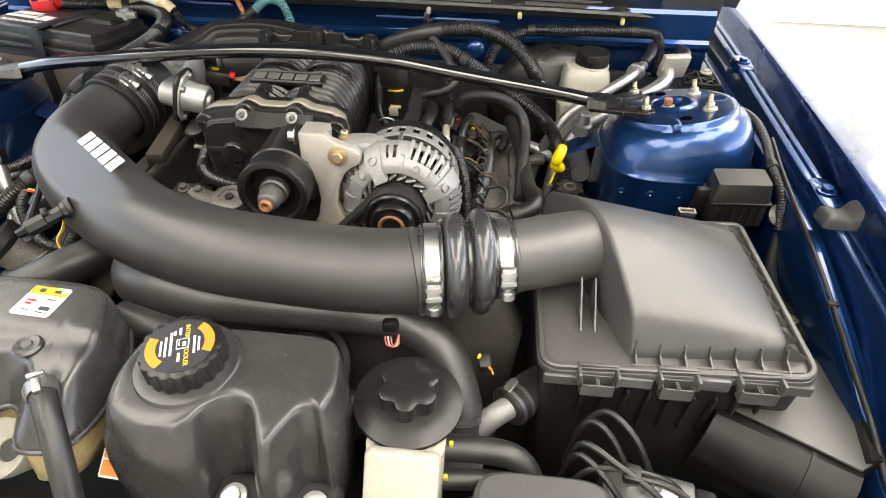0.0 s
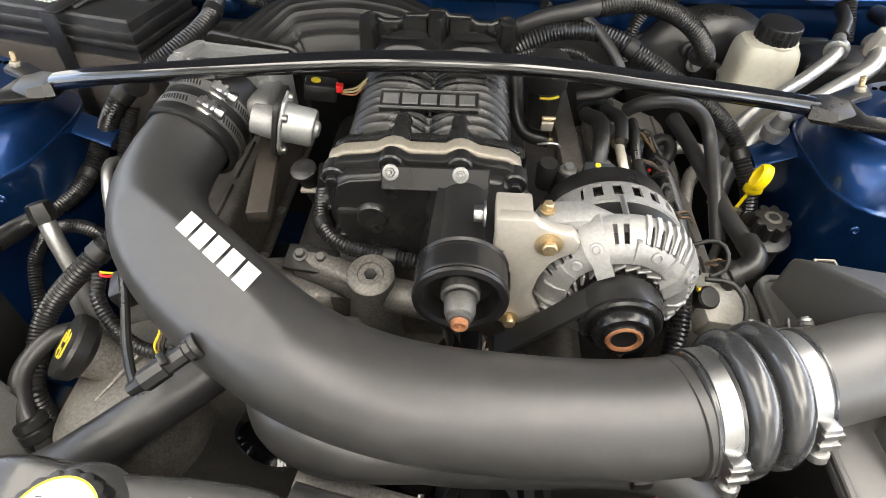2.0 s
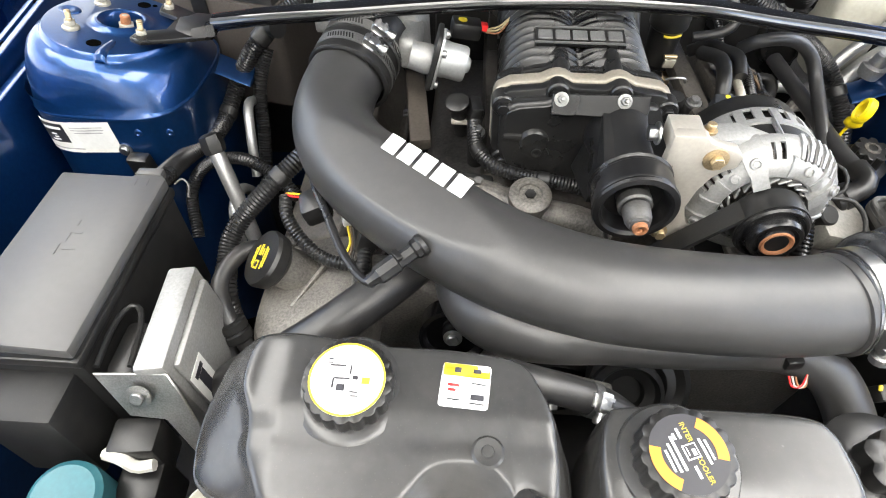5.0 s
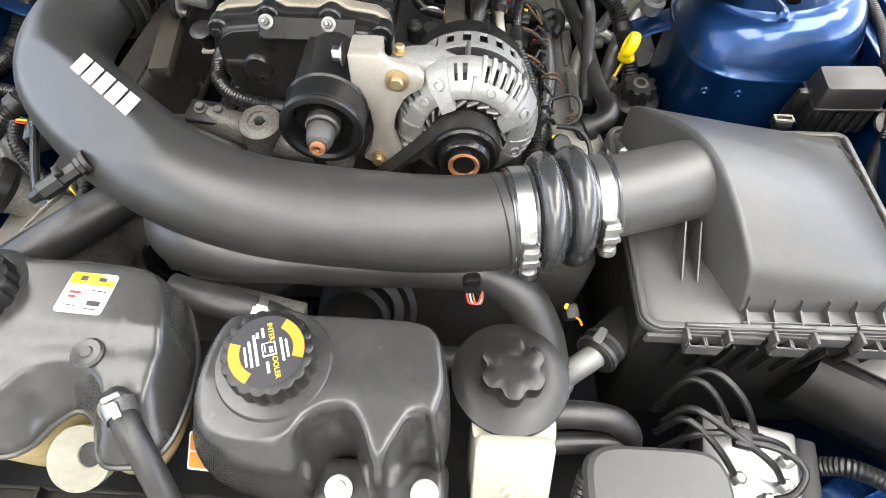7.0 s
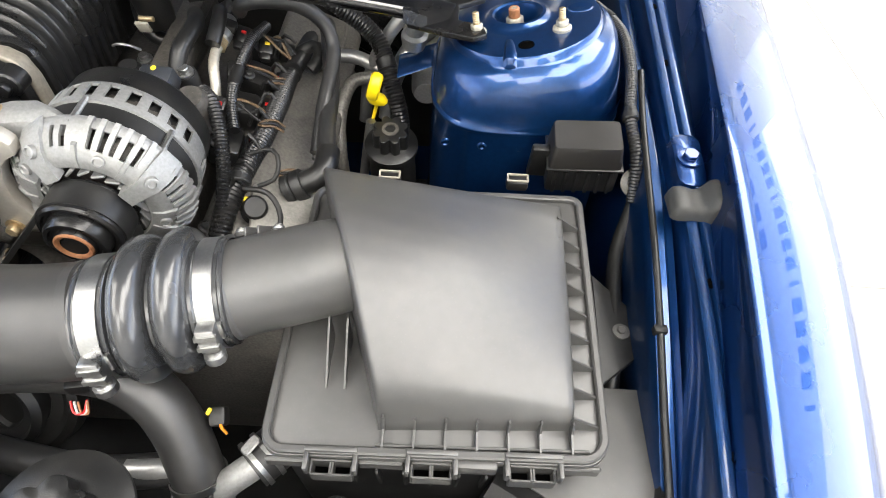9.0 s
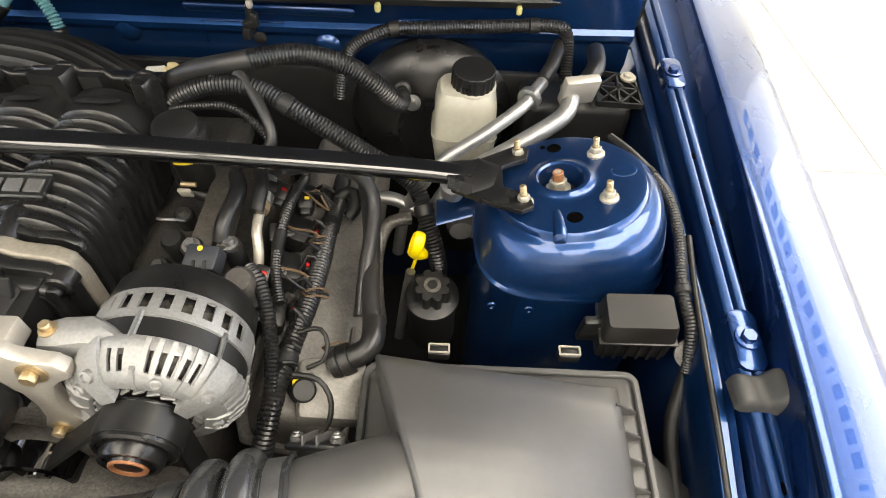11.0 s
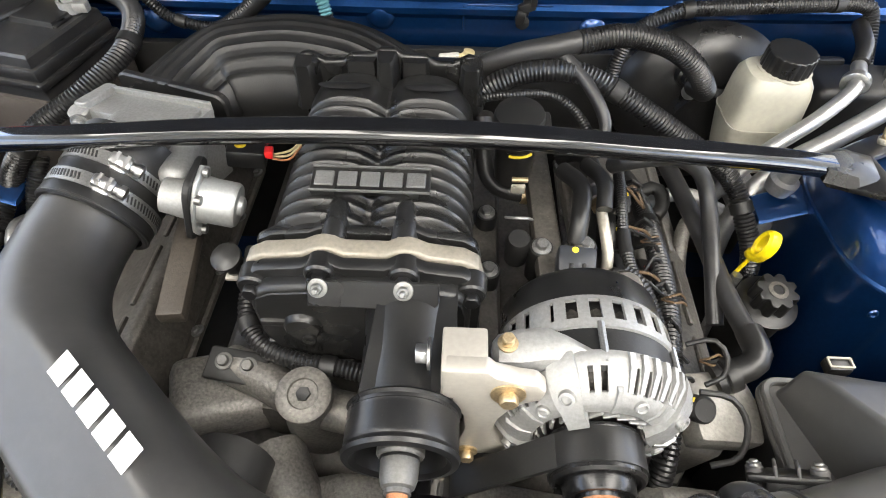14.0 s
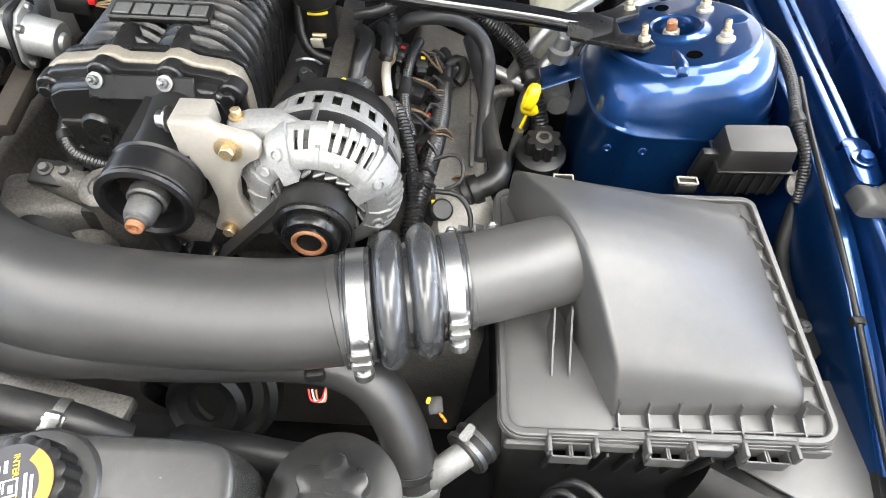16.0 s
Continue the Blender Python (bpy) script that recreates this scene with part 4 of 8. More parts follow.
part("rim", bead(FO, [(0.0012, 0.001), (0.0012, 0.0068), (0.0026, 0.0080), (0.0062, 0.0080), (0.0074, 0.0068), (0.0078, 0.001)]), LID, airbox)
for k in range(7):
    x = 0.4560 + 0.0233 * k
    h = 0.020 if k == 0 else 0.0165
    part("lid_rib", prism([(0.007, 0), (0.0275, 0), (0.0275, h), (0.0245, h + 0.001), (0.0205, 0.009), (0.007, 0.005)], -0.0008, 0.0008, Matrix(((0, 0, 1, x), (1, 0, 0, 0.5150), (0, 1, 0, flange_z(0.52, x) + 0.002), (0, 0, 0, 1))), 0), LID, airbox)
part("groove_wall", box((0.158, 0.002, 0.006), at(0.530, 0.5250, 0.8425, 0, -3.15, 0), 0.0006, 1), LID, airbox)
for k in range(9):
    y = 0.543 + 0.0238 * k
    xe = 0.6248 + 0.020 * (y - 0.515)
    part("lid_rib", prism([(-0.0085, 0), (-0.031, 0), (-0.031, 0.0215), (-0.0085, 0.005)], -0.0009, 0.0009, Matrix(((1, 0, 0, xe), (0, 0, 1, y), (0, 1, 0, flange_z(y, 0.62) + 0.002), (0, 0, 0, 1))), 0), LID, airbox)
for x in (0.4075, 0.4220):
    part("gusset", prism([(0, 0), (0.046, 0), (0.046, 0.036), (0.043, 0.036)], -0.0008, 0.0008, Matrix(((0, 0, 1, x), (1, 0, 0, 0.568), (0, 1, 0, flange_z(0.57) + 0.001), (0, 0, 0, 1))) @ Matrix.Shear("XY", 4, (0, 0)), 0), LID, airbox)
FY = 0.0115
for x, w in ((0.4195, 0.030), (0.4935, 0.029), (0.5675, 0.033)):
    z = flange_z(0.51, x)
    c = part("clip", join(box((w, 0.0016, 0.018), at(x, 0.5150, z - 0.009), 0.0004, 1), box((w, 0.0016, 0.015), at(x, 0.5060, z - 0.0115), 0.0004, 1), box((w, 0.010, 0.0016), at(x, 0.5105, z - 0.0175), 0)), LID, airbox, "snap clip of the lid")
    for q in (-0.5, -0.03, 0.03, 0.5):
        part("pocket_wall", box((0.0016, 0.0100, 0.016), at(x + q * w, 0.5105, z - 0.0105), 0.0003, 1), LID, c)
    # black sheet painting the shade at the pocket's bottom
    part("pocket", box((w - 0.003, 0.0075, 0.002), at(x, 0.5105, z - 0.0160), 0), HOLESHADE, c)
    part("clip_frame", join(box((0.0035, 0.014, 0.013), at(x - w / 2 - 0.003, 0.5125, z + 0.001), 0.001), box((0.0035, 0.014, 0.013), at(x + w / 2 + 0.003, 0.5125, z + 0.001), 0.001), box((w + 0.009, 0.004, 0.0055), at(x, 0.5200, z + 0.0075), 0.0012)), LID, c)
part("seal_lip", box((0.034, 0.007, 0.015), at(0.525, 0.5025 + FY, flange_z(0.5, 0.525) - 0.003), 0.0025), LID, airbox)
for x, w in ((0.386, 0.035), (0.456, 0.034), (0.600, 0.036)):
    part("front_skirt", box((w, 0.004, 0.013), at(x, 0.5042 + FY, flange_z(0.5, x) - 0.008), 0.0012, 1), LID, airbox)
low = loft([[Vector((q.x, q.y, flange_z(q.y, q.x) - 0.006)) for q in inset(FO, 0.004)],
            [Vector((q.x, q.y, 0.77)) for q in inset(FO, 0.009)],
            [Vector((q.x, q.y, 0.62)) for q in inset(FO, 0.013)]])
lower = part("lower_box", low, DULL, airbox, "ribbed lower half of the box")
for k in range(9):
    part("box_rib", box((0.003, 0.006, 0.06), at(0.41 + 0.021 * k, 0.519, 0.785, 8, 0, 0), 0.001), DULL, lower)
DUCT = [((0.526, 0.497), (0.543, 0.516)), ((0.580, 0.464), (0.594, 0.489)), ((0.612, 0.446), (0.628, 0.471)), ((0.639, 0.431), (0.655, 0.457))]
rows = []
for k, (a, b) in enumerate(DUCT):
    a, b = Vector((*a, 0.752 - 0.004 * (k == 3))), Vector((*b, 0.790))
    back = Vector((0.045, 0.089, 0.0))
    rows.append([a + back * 0.8 + Vector((0, 0, -0.09)), a + Vector((0.022, 0.042, -0.09)), a + Vector((0.001, 0.002, -0.012)), a, a.lerp(b, 0.5) + Vector((-0.003, -0.006, 0.003)), a.lerp(b, 0.82) + Vector((-0.002, -0.004, 0.004)), b + Vector((0, 0, 0.0015)), b + back * 0.15, b + back * 0.8])
DUCTBLACK = mat("matte_black_duct_plastic", (0.007, 0.007, 0.007), 0.42, 0, 0, 0.1, 0.2, 40, 0.08, 900, 0.02, 0.28)
part("duct", loft(rows), DUCTBLACK, airbox, "black moulded inlet duct", 0.5)
part("duct_band", loft([[p + (rows[2][i] - rows[1][i]) * f + Vector((-0.0008, -0.0014, 0.001)) for i, p in enumerate(rows[1])] for f in (0.72, 0.80)]), DUCTBLACK, airbox)
part("side_panel", prism([(0.560, 0.520), (0.655, 0.4625), (0.668, 0.470), (0.690, 0.565), (0.690, 0.60), (0.640, 0.60)], 0.7925, 0.7960, None, 0.0012, 2), LID, airbox, "flat grey top of the inlet duct")
part("edge_strip", loft([[Vector((x + dx, y, z + dz)) for dx, dz in ((-0.007, 0), (-0.005, 0.006), (0.006, 0.006), (0.009, -0.03), (-0.007, -0.03))] for x, y, z in ((0.668, 0.470, 0.796), (0.680, 0.520, 0.797), (0.690, 0.565, 0.798), (0.694, 0.600, 0.799))]), PLASTIC, airbox, "dark edge of the duct top")
bolt(airbox, (0.665, 0.655, 0.80), (0, 0, 1), 0.0045, 0.005, DULLNUT, 0.008)
part("mount_arm", prism([(0.640, 0.60), (0.690, 0.64), (0.690, 0.668), (0.645, 0.72)], 0.795, 0.800, None, 0.001, 1), PLASTIC, airbox, "black mounting bracket")

maf = thing("air_flow_sensor", (0.337, 0.68, 0.87), "dark grey air flow sensor bolted to the outlet pipe", "sensor")
mx = axm((0.337, 0.688, 0.8805), (-0.1, 0.80, 0.55), (0.77, 0.2, 0.62))
part("body", join(box((0.020, 0.030, 0.040), mx @ at(0, 0, -0.022), 0.003), box((0.022, 0.052, 0.006), mx @ at(0, 0, -0.006), 0.002)), PLASTIC, maf)
for q in (-1, 1):
    part("pillar", lathe([(0.0062, -0.03), (0.0062, 0.0), (0.005, 0.001)], mx @ at(0, q * 0.0205, 0), 16), GREYPLASTIC, maf)
    part("bolt", hexnut(mx @ at(0, q * 0.0205, 0.001), 0.0036, 0.004, 0.005), ZINC, maf)
for q in (-0.4, 0.4):
    part("rib", box((0.022, 0.0025, 0.010), mx @ at(0, q * 0.018, -0.001), 0.0008, 1), GREYPLASTIC, maf)
# metal sleeve clips behind the box
clipo = thing("loom_clip", (0.56, 0.80, 0.85), "small black plastic clip with a pale frame behind the air box", "clip", "loom clips")
part("body", box((0.022, 0.014, 0.012), at(0.559, 0.800, 0.848), 0.003), PLASTIC, clipo)
part("rim", join(box((0.020, 0.0018, 0.0016), at(0.559, 0.7955, 0.855), 0), box((0.020, 0.0018, 0.0016), at(0.559, 0.8045, 0.855), 0), box((0.0018, 0.010, 0.0016), at(0.549, 0.800, 0.855), 0), box((0.0018, 0.010, 0.0016), at(0.569, 0.800, 0.855), 0)), TANCLIP, clipo)
clipo.location = (0.5674, 0.796, 0.8485)
copy_thing(clipo, Matrix.Translation((0.4376, 0.797, 0.8425)))

# ---- lower hose under the tube ----
lowhose = thing("lower_air_hose", (0.1, 0.55, 0.80), "thick smooth black hose below the intake tube", "hose")
part("hose", hose([(-0.085, 0.70, 0.815), (-0.092, 0.645, 0.826), (-0.072, 0.600, 0.836), (-0.020, 0.577, 0.840), (0.05, 0.570, 0.838), (0.12, 0.574, 0.832), (0.18, 0.582, 0.824), (0.225, 0.582, 0.815), (0.258, 0.570, 0.801), (0.279, 0.550, 0.778), (0.291, 0.528, 0.752), (0.297, 0.510, 0.722)], 0.031, 32, 0.006,
                         radius=lambda s: 0.035 - 0.0125 * min(1, max(0, (s - 0.25) / 0.15))), POWDER, lowhose)
clamp_band(lowhose, (0.2935, 0.522, 0.743), (0.12, -0.5, -0.85), 0.0232, 0.007, 200)

# ---- supercharger ----
sc = thing("supercharger", (0.02, 0.90, 0.85), "ribbed black supercharger with bare aluminium flange", "supercharger")


def yz(y, tilt=0.0):
    """A frame whose xy plane stands upright facing the front of the car, at y."""
    return Matrix(((1, 0, 0, 0.020), (0, 0, -1, y), (0, 1, 0, 0), (0, 0, 0, 1)))


COVER = [(-0.096, 0.930), (-0.092, 0.949), (-0.078, 0.957), (-0.046, 0.961), (-0.037, 0.966), (-0.030, 0.968), (-0.021, 0.967), (-0.013, 0.962), (0.020, 0.962), (0.028, 0.967), (0.036, 0.968), (0.043, 0.966), (0.052, 0.961), (0.080, 0.957), (0.092, 0.949), (0.096, 0.930),
         (0.095, 0.885), (0.085, 0.857), (0.060, 0.840), (-0.060, 0.840), (-0.085, 0.857), (-0.095, 0.885)]


def smaller(k, kz=None):
    return [(x * k, 0.900 + (z - 0.900) * (kz or k)) for x, z in COVER]


part("flange", prism(COVER, -0.0110, 0.0060, yz(0.811), 0.0030, 3), mat("weathered_bare_casting", (0.245, 0.220, 0.178), 0.5, 0.3, 0, 0.1, 0.18, 50, 0.2, 900), sc, "bare aluminium flange plate")
part("front_cover", join(prism(smaller(0.985), 0.0, 0.013, yz(0.804), 0.003, 2), prism(smaller(0.90, 0.86), 0.010, 0.026, yz(0.804), 0.005, 3)), SCBLACK, sc, "black front cover")
part("cover_lip", join(prism(smaller(0.86, 0.80), 0.0255, 0.0275, yz(0.804), 0.001, 1)), SCBLACK, sc)
for x, z in ((-0.084, 0.943), (0.086, 0.943), (-0.029, 0.960), (0.035, 0.960), (-0.080, 0.872), (0.083, 0.880)):
    part("cover_lug", lathe([(0.0110 if abs(x) < 0.05 else 0.0125, -0.001), (0.0120, 0.014), (0.0105, 0.016), (0.001, 0.016)], axm((0.020 + x, 0.802, z - 0.003), (0, -1, 0)), 24), SCBLACK, sc)
    bolt(sc, (0.020 + x, 0.787, z - 0.003), (0, -1, 0.05), 0.0068, 0.009, SATIN, 0.0092)
for p in ((-0.007, 0.7745, 0.9595), (0.056, 0.7745, 0.9595)):
    bolt(sc, p, (0, -0.8, 0.6), 0.0048, 0.007, mat("grey_plated_bolt", (0.20, 0.20, 0.195), 0.42, 0.7, 0, 0.1, 0.25, 90, 0.1, 1200), 0.0074, 0.005)
part("tie_plate", prism([(-0.036, -0.011), (0.056, -0.011), (0.062, -0.006), (0.062, 0.011), (-0.036, 0.011)], -0.002, 0.002, at(0.02, 0.774, 0.954, 62, 0, 0), 0.001, 1), SATIN, sc)
part("cover_boss", join(lathe([(0.016, 0), (0.015, 0.004), (0.013, 0.006), (0.001, 0.006)], axm((-0.028, 0.777, 0.905), (0, -1, 0)), 28), box((0.028, 0.008, 0.008), at(-0.048, 0.777, 0.909), 0.003), box((0.026, 0.008, 0.026), at(-0.026, 0.777, 0.892, 0, -30, 0), 0.003)), SCBLACK, sc)
part("plug", lathe([(0.0055, 0), (0.0055, 0.003), (0.003, 0.003), (0.003, 0.001)], axm((-0.024, 0.772, 0.893), (0, -1, 0)), 20), DULL, sc)

# ribbed twin-lobed housing
def lobes(y, grow):
    out = []
    n = 64
    for i in range(n):
        u = -1 + 2 * i / (n - 1)
        h = math.sqrt(max(0, 1 - (abs(abs(u) - 0.42) / 0.58) ** 2.4))
        out.append(Vector((0.020 + u * (0.083 + grow * 0.7), y, 0.911 + 0.052 * h + grow * (0.4 + 0.6 * h) + 0.03 * (y - 0.88))))
    out.append(Vector((0.020 + 0.080, y, 0.85)))
    out.append(Vector((0.020 - 0.080, y, 0.85)))
    return out


rings = []
y = 0.832
while y < 0.985:
    for dy, g in ((0.0, 0.0), (0.0050, 0.0), (0.0066, 0.0028), (0.0080, 0.0056), (0.0098, 0.0068), (0.0118, 0.0062), (0.0134, 0.0034)):
        rings.append(lobes(y + dy, g))
    y += 0.0152
for yy, g in ((0.990, 0.002), (1.002, 0.005), (1.020, 0.006), (1.036, 0.004)):
    rings.append(lobes(yy, g))
part("housing", loft(rings), SCBLACK, sc, "ribbed twin-lobed rotor housing", 0.7)
part("housing_flange", prism([(x * 0.98, 0.900 + (z - 0.900) * 0.97) for x, z in COVER], 0.0, 0.012, yz(0.8400), 0.004, 2), SCBLACK, sc, "black front flange of the housing")
for x in (-0.024, 0.032):
    rows = []
    for yy, w, z0, h in ((0.8195, 0.011, 0.952, 0.0150), (0.832, 0.0105, 0.953, 0.0170), (0.848, 0.010, 0.956, 0.0165), (0.858, 0.009, 0.957, 0.0130), (0.864, 0.007, 0.956, 0.008)):
        rows.append([Vector((0.020 + x - w * math.cos(math.pi * q / 12), yy, z0 + h * math.sin(math.pi * q / 12) ** 0.7)) for q in range(13)])
    part("strap", loft(rows), SCBLACK, sc)
# raised name plate with five plain relief blocks
pm = at(0.0195, 0.879, 0.9690, 10, 0, 0)
nameplate = part("name_plate", box((0.100, 0.026, 0.006), pm, 0.001, 1), SCBLACK, sc)
part("plate_edge", join(box((0.100, 0.0016, 0.0018), pm @ at(0, 0.0125, 0.0036), 0), box((0.100, 0.0016, 0.0018), pm @ at(0, -0.0125, 0.0036), 0)), LETTERGREY, nameplate)
for k in range(5):
    part("relief_block", box((0.0160, 0.0150, 0.0022), pm @ at(-0.0385 + 0.0192 * k, 0, 0.0036), 0.0008, 1), LETTERGREY, nameplate)
# rear box with its fluted face
rear = prism([(-0.098, 0.86), (0.092, 0.86), (0.092, 0.983), (0.088, 0.992), (0.078, 0.994), (0.062, 0.986), (0.044, 0.986), (0.036, 0.993), (0.012, 0.994), (0.004, 1.000), (-0.010, 1.000), (-0.018, 0.994), (-0.042, 0.993), (-0.050, 0.986), (-0.068, 0.986), (-0.084, 0.994), (-0.094, 0.992), (-0.098, 0.983)], -0.010, 0.0, yz(1.047) @ at(0, -0.008, 0), 0.004, 3)
rb = part("rear_box", rear, SCBLACK, sc, "fluted rear box of the housing")
part("rear_back", loft([[Vector((0.020 + sx * w, 1.055 + d, z)) for sx in (-1, 1)] + [Vector((0.020 + sx * w, 1.055 + d + 0.004, z - 0.05)) for sx in (1, -1)] for d, w, z in ((0.0, 0.092, 0.976), (0.025, 0.088, 0.966), (0.045, 0.080, 0.950))]), SCBLACK, rb)
for x, w, hh, zt in ((-0.087, 0.020, 0.050, 0.984), (-0.004, 0.018, 0.042, 0.9905), (0.081, 0.020, 0.050, 0.984)):
    part("flute", loft([[Vector((0.020 + x + sx * w * k, yy, zz)) for sx, yy in ((-0.62, 1.048), (-0.5, 1.030), (-0.32, 1.025), (0.32, 1.025), (0.5, 1.030), (0.62, 1.048))] for k, zz in ((1.35, zt - hh), (1.1, zt - hh + 0.012), (1.0, zt - 0.012), (0.95, zt - 0.003), (0.8, zt))]), SCBLACK, rb)
for x, w in ((-0.030, 0.030), (0.024, 0.026)):
    part("flute", loft([[Vector((0.020 + x + sx * w * k, yy, zz)) for sx, yy in ((-0.55, 1.047), (-0.45, 1.037), (0.45, 1.037), (0.55, 1.047))] for k, zz in ((1.1, 0.944), (1.0, 0.950), (1.0, 0.977), (0.95, 0.984))]), SCBLACK, rb)
for s in (-1, 1):
    part("rear_dome", loft([[Vector((0.020 + s * 0.042 + 0.026 * math.cos(t) * q, 1.008 + 0.007 * math.sin(t) * q, 0.9762 + 0.0015 * (1 - q * q))) for t in np.linspace(0, 2 * math.pi, 24, endpoint=False)] for q in (1.0, 0.85, 0.6, 0.3, 0.05)]), SCBLACK, sc)
# snout and pulley
sa, sb = Vector((0.060, 0.785, 0.918)), Vector((0.0615, 0.640, 0.914))
sd = (sb - sa).normalized()
snm = axm(sa, sd)
part("snout", join(lathe([(0.038, 0.0), (0.035, 0.02), (0.032, 0.05), (0.031, 0.085)], snm, 36), bevelled(loft([[sa + Vector(q) for q in ((-0.044, 0.006, -0.05), (0.036, 0.006, -0.05), (0.036, 0.006, 0.030), (-0.022, 0.006, 0.034))], [sa + Vector(q) for q in ((-0.037, -0.083, -0.03), (0.035, -0.083, -0.03), (0.035, -0.083, 0.022), (-0.029, -0.083, 0.022))]]), 0.004, 2)), SCBLACK, sc, "tapered drive snout")
R = 0.0385
pul = part("pulley", lathe([(0.010, 0.080), (R - 0.004, 0.080), (R, 0.082), (R + 0.002, 0.084), (R, 0.086)] + [(R - 0.0004 * (k % 2), 0.088 + 0.0016 * k) for k in range(16)] + [(R, 0.114), (R + 0.002, 0.116), (R + 0.001, 0.119), (R - 0.004, 0.120), (R - 0.007, 0.117), (R - 0.010, 0.100), (0.016, 0.098), (0.0155, 0.108), (0.0135, 0.110), (0.0135, 0.118), (0.010, 0.119)], snm, 56), SATIN, sc, "gloss black grooved drive pulley")
part("shaft_nut", lathe([(0.0165, 0.106), (0.0165, 0.114), (0.0150, 0.116), (0.0135, 0.116), (0.0128, 0.130), (0.0112, 0.135), (0.0090, 0.1365), (0.0090, 0.1395), (0.006, 0.1402)], snm, 24), DULLNUT, pul)
part("shaft_end", lathe([(0.0072, 0.138), (0.0070, 0.1440), (0.0060, 0.1448), (0.0035, 0.1440), (0.0025, 0.140)], snm, 18), RUST, pul)

part("belt_track", lathe([(R + 0.0002, 0.0885)] + [(R + 0.0008 - 0.0003 * (k % 2), 0.0895 + 0.00215 * k) for k in range(11)] + [(R + 0.0002, 0.1125)], snm, 56, False), SATIN, pul, "shiny grooved belt track")
# belt from blower pulley to alternator pulley
belt = thing("drive_belt", (0.12, 0.68, 0.80), "black ribbed rubber drive belt", "belt")
part("belt_run", hose([(0.032, 0.686, 0.895), (0.045, 0.685, 0.87), (0.06, 0.684, 0.80), (0.075, 0.684, 0.72)], 0.010, 8, 0.01, flat=0.25), RUBBER, belt)
BM = Matrix(((1, 0, 0, 0), (0, 0, -1, 0.683), (0, 1, 0, 0), (0, 0, 0, 1)))
part("belt_run", prism([(0.078, 0.812), (0.082, 0.809), (0.172, 0.906), (0.177, 0.914), (0.172, 0.9115)], -0.012, 0.012, BM), RUBBER, belt)
part("belt_run", prism([(0.229, 0.880), (0.225, 0.800), (0.20, 0.74), (0.196, 0.742), (0.220, 0.801), (0.225, 0.880)], -0.012, 0.012, BM), RUBBER, belt)
part("belt_wrap", lathe([(0.0330, 0.1405), (0.0348, 0.1405), (0.0348, 0.1640), (0.0330, 0.1640)], axm((0.1975, 0.835, 0.889), (0, -1, 0.004)), 56, False), RUBBER, belt, "belt round the pulley")
part("idler_pulley", lathe([(0.008, 0), (0.036, 0.0), (0.036, 0.024), (0.032, 0.026), (0.026, 0.018), (0.012, 0.016), (0.010, 0.022), (0.001, 0.022)], axm((0.075, 0.695, 0.800), (0, -1, 0)), 40), GLOSS, belt, "black idler pulley")
part("crank_pulley", lathe([(0.01, 0), (0.06, 0), (0.06, 0.03), (0.054, 0.032), (0.045, 0.020), (0.02, 0.02), (0.02, 0.03), (0.001, 0.03)], axm((0.02, 0.66, 0.62), (0, -1, 0)), 40), GLOSS, belt)
part("idler_pulley", lathe([(0.008, 0), (0.036, 0.0), (0.036, 0.024), (0.032, 0.026), (0.028, 0.018), (0.012, 0.016), (0.010, 0.022), (0.001, 0.022)], axm((-0.105, 0.625, 0.770), (0, -1, 0.3)), 40), GLOSS, belt, "black idler pulley")
bolt(belt, (-0.105, 0.603, 0.777), (0, -1, 0.3), 0.007, 0.007, ZINC)
part("idler_pulley", lathe([(0.008, 0), (0.040, 0.0), (0.040, 0.020), (0.034, 0.026), (0.030, 0.020), (0.020, 0.016), (0.018, 0.010), (0.001, 0.010)], axm((0.085, 0.590, 0.715), (0, -0.8, 0.6)), 40), DULL, belt, "dull black tensioner pulley")

# ---- intake plenum elbow ----
def smooth_step(t):
    t = min(1.0, max(0.0, t))
    return t * t * (3 - 2 * t)


plen = thing("intake_plenum", (-0.15, 1.08, 0.86), "black ribbed plastic intake elbow behind the throttle", "intake elbow")
rings = []
for p, a, b, s, d in frames(spline([(-0.225, 1.036, 0.905), (-0.221, 1.050, 0.905), (-0.214, 1.072, 0.907), (-0.188, 1.104, 0.910), (-0.135, 1.121, 0.913), (-0.08, 1.122, 0.913), (0.0, 1.108, 0.902), (0.06, 1.09, 0.880)], 0.008)):
    up = b if b.z > 0 else -b
    out = d.cross(up)
    wide = smooth_step((p.x + 0.222) / 0.05) - 1.2 * smooth_step((p.x + 0.05) / 0.09)
    ring = []
    n = 200
    for k in range(n):
        t = 2 * math.pi * k / n
        rip = 0.0024 * max(0, math.sin(27 * t)) ** 1.6 if 0.22 < t < 2.56 else 0.0
        ring.append(p + out * -(0.062 + 0.007 * wide + rip) * math.cos(t) + up * (0.046 + 0.015 * wide + rip) * math.sin(t))
    rings.append(ring)
part("elbow", loft(rings), DULL, plen, "", 0.7)
part("elbow_flange", prism(rounded(0.138, 0.098, 0.012), 0, 0.010, at(-0.214, 1.044, 0.904, 0, 0, -18) @ Matrix(((1, 0, 0, 0), (0, 0, -1, 0), (0, 1, 0, 0), (0, 0, 0, 1))), 0.002, 1), PLASTIC, plen)

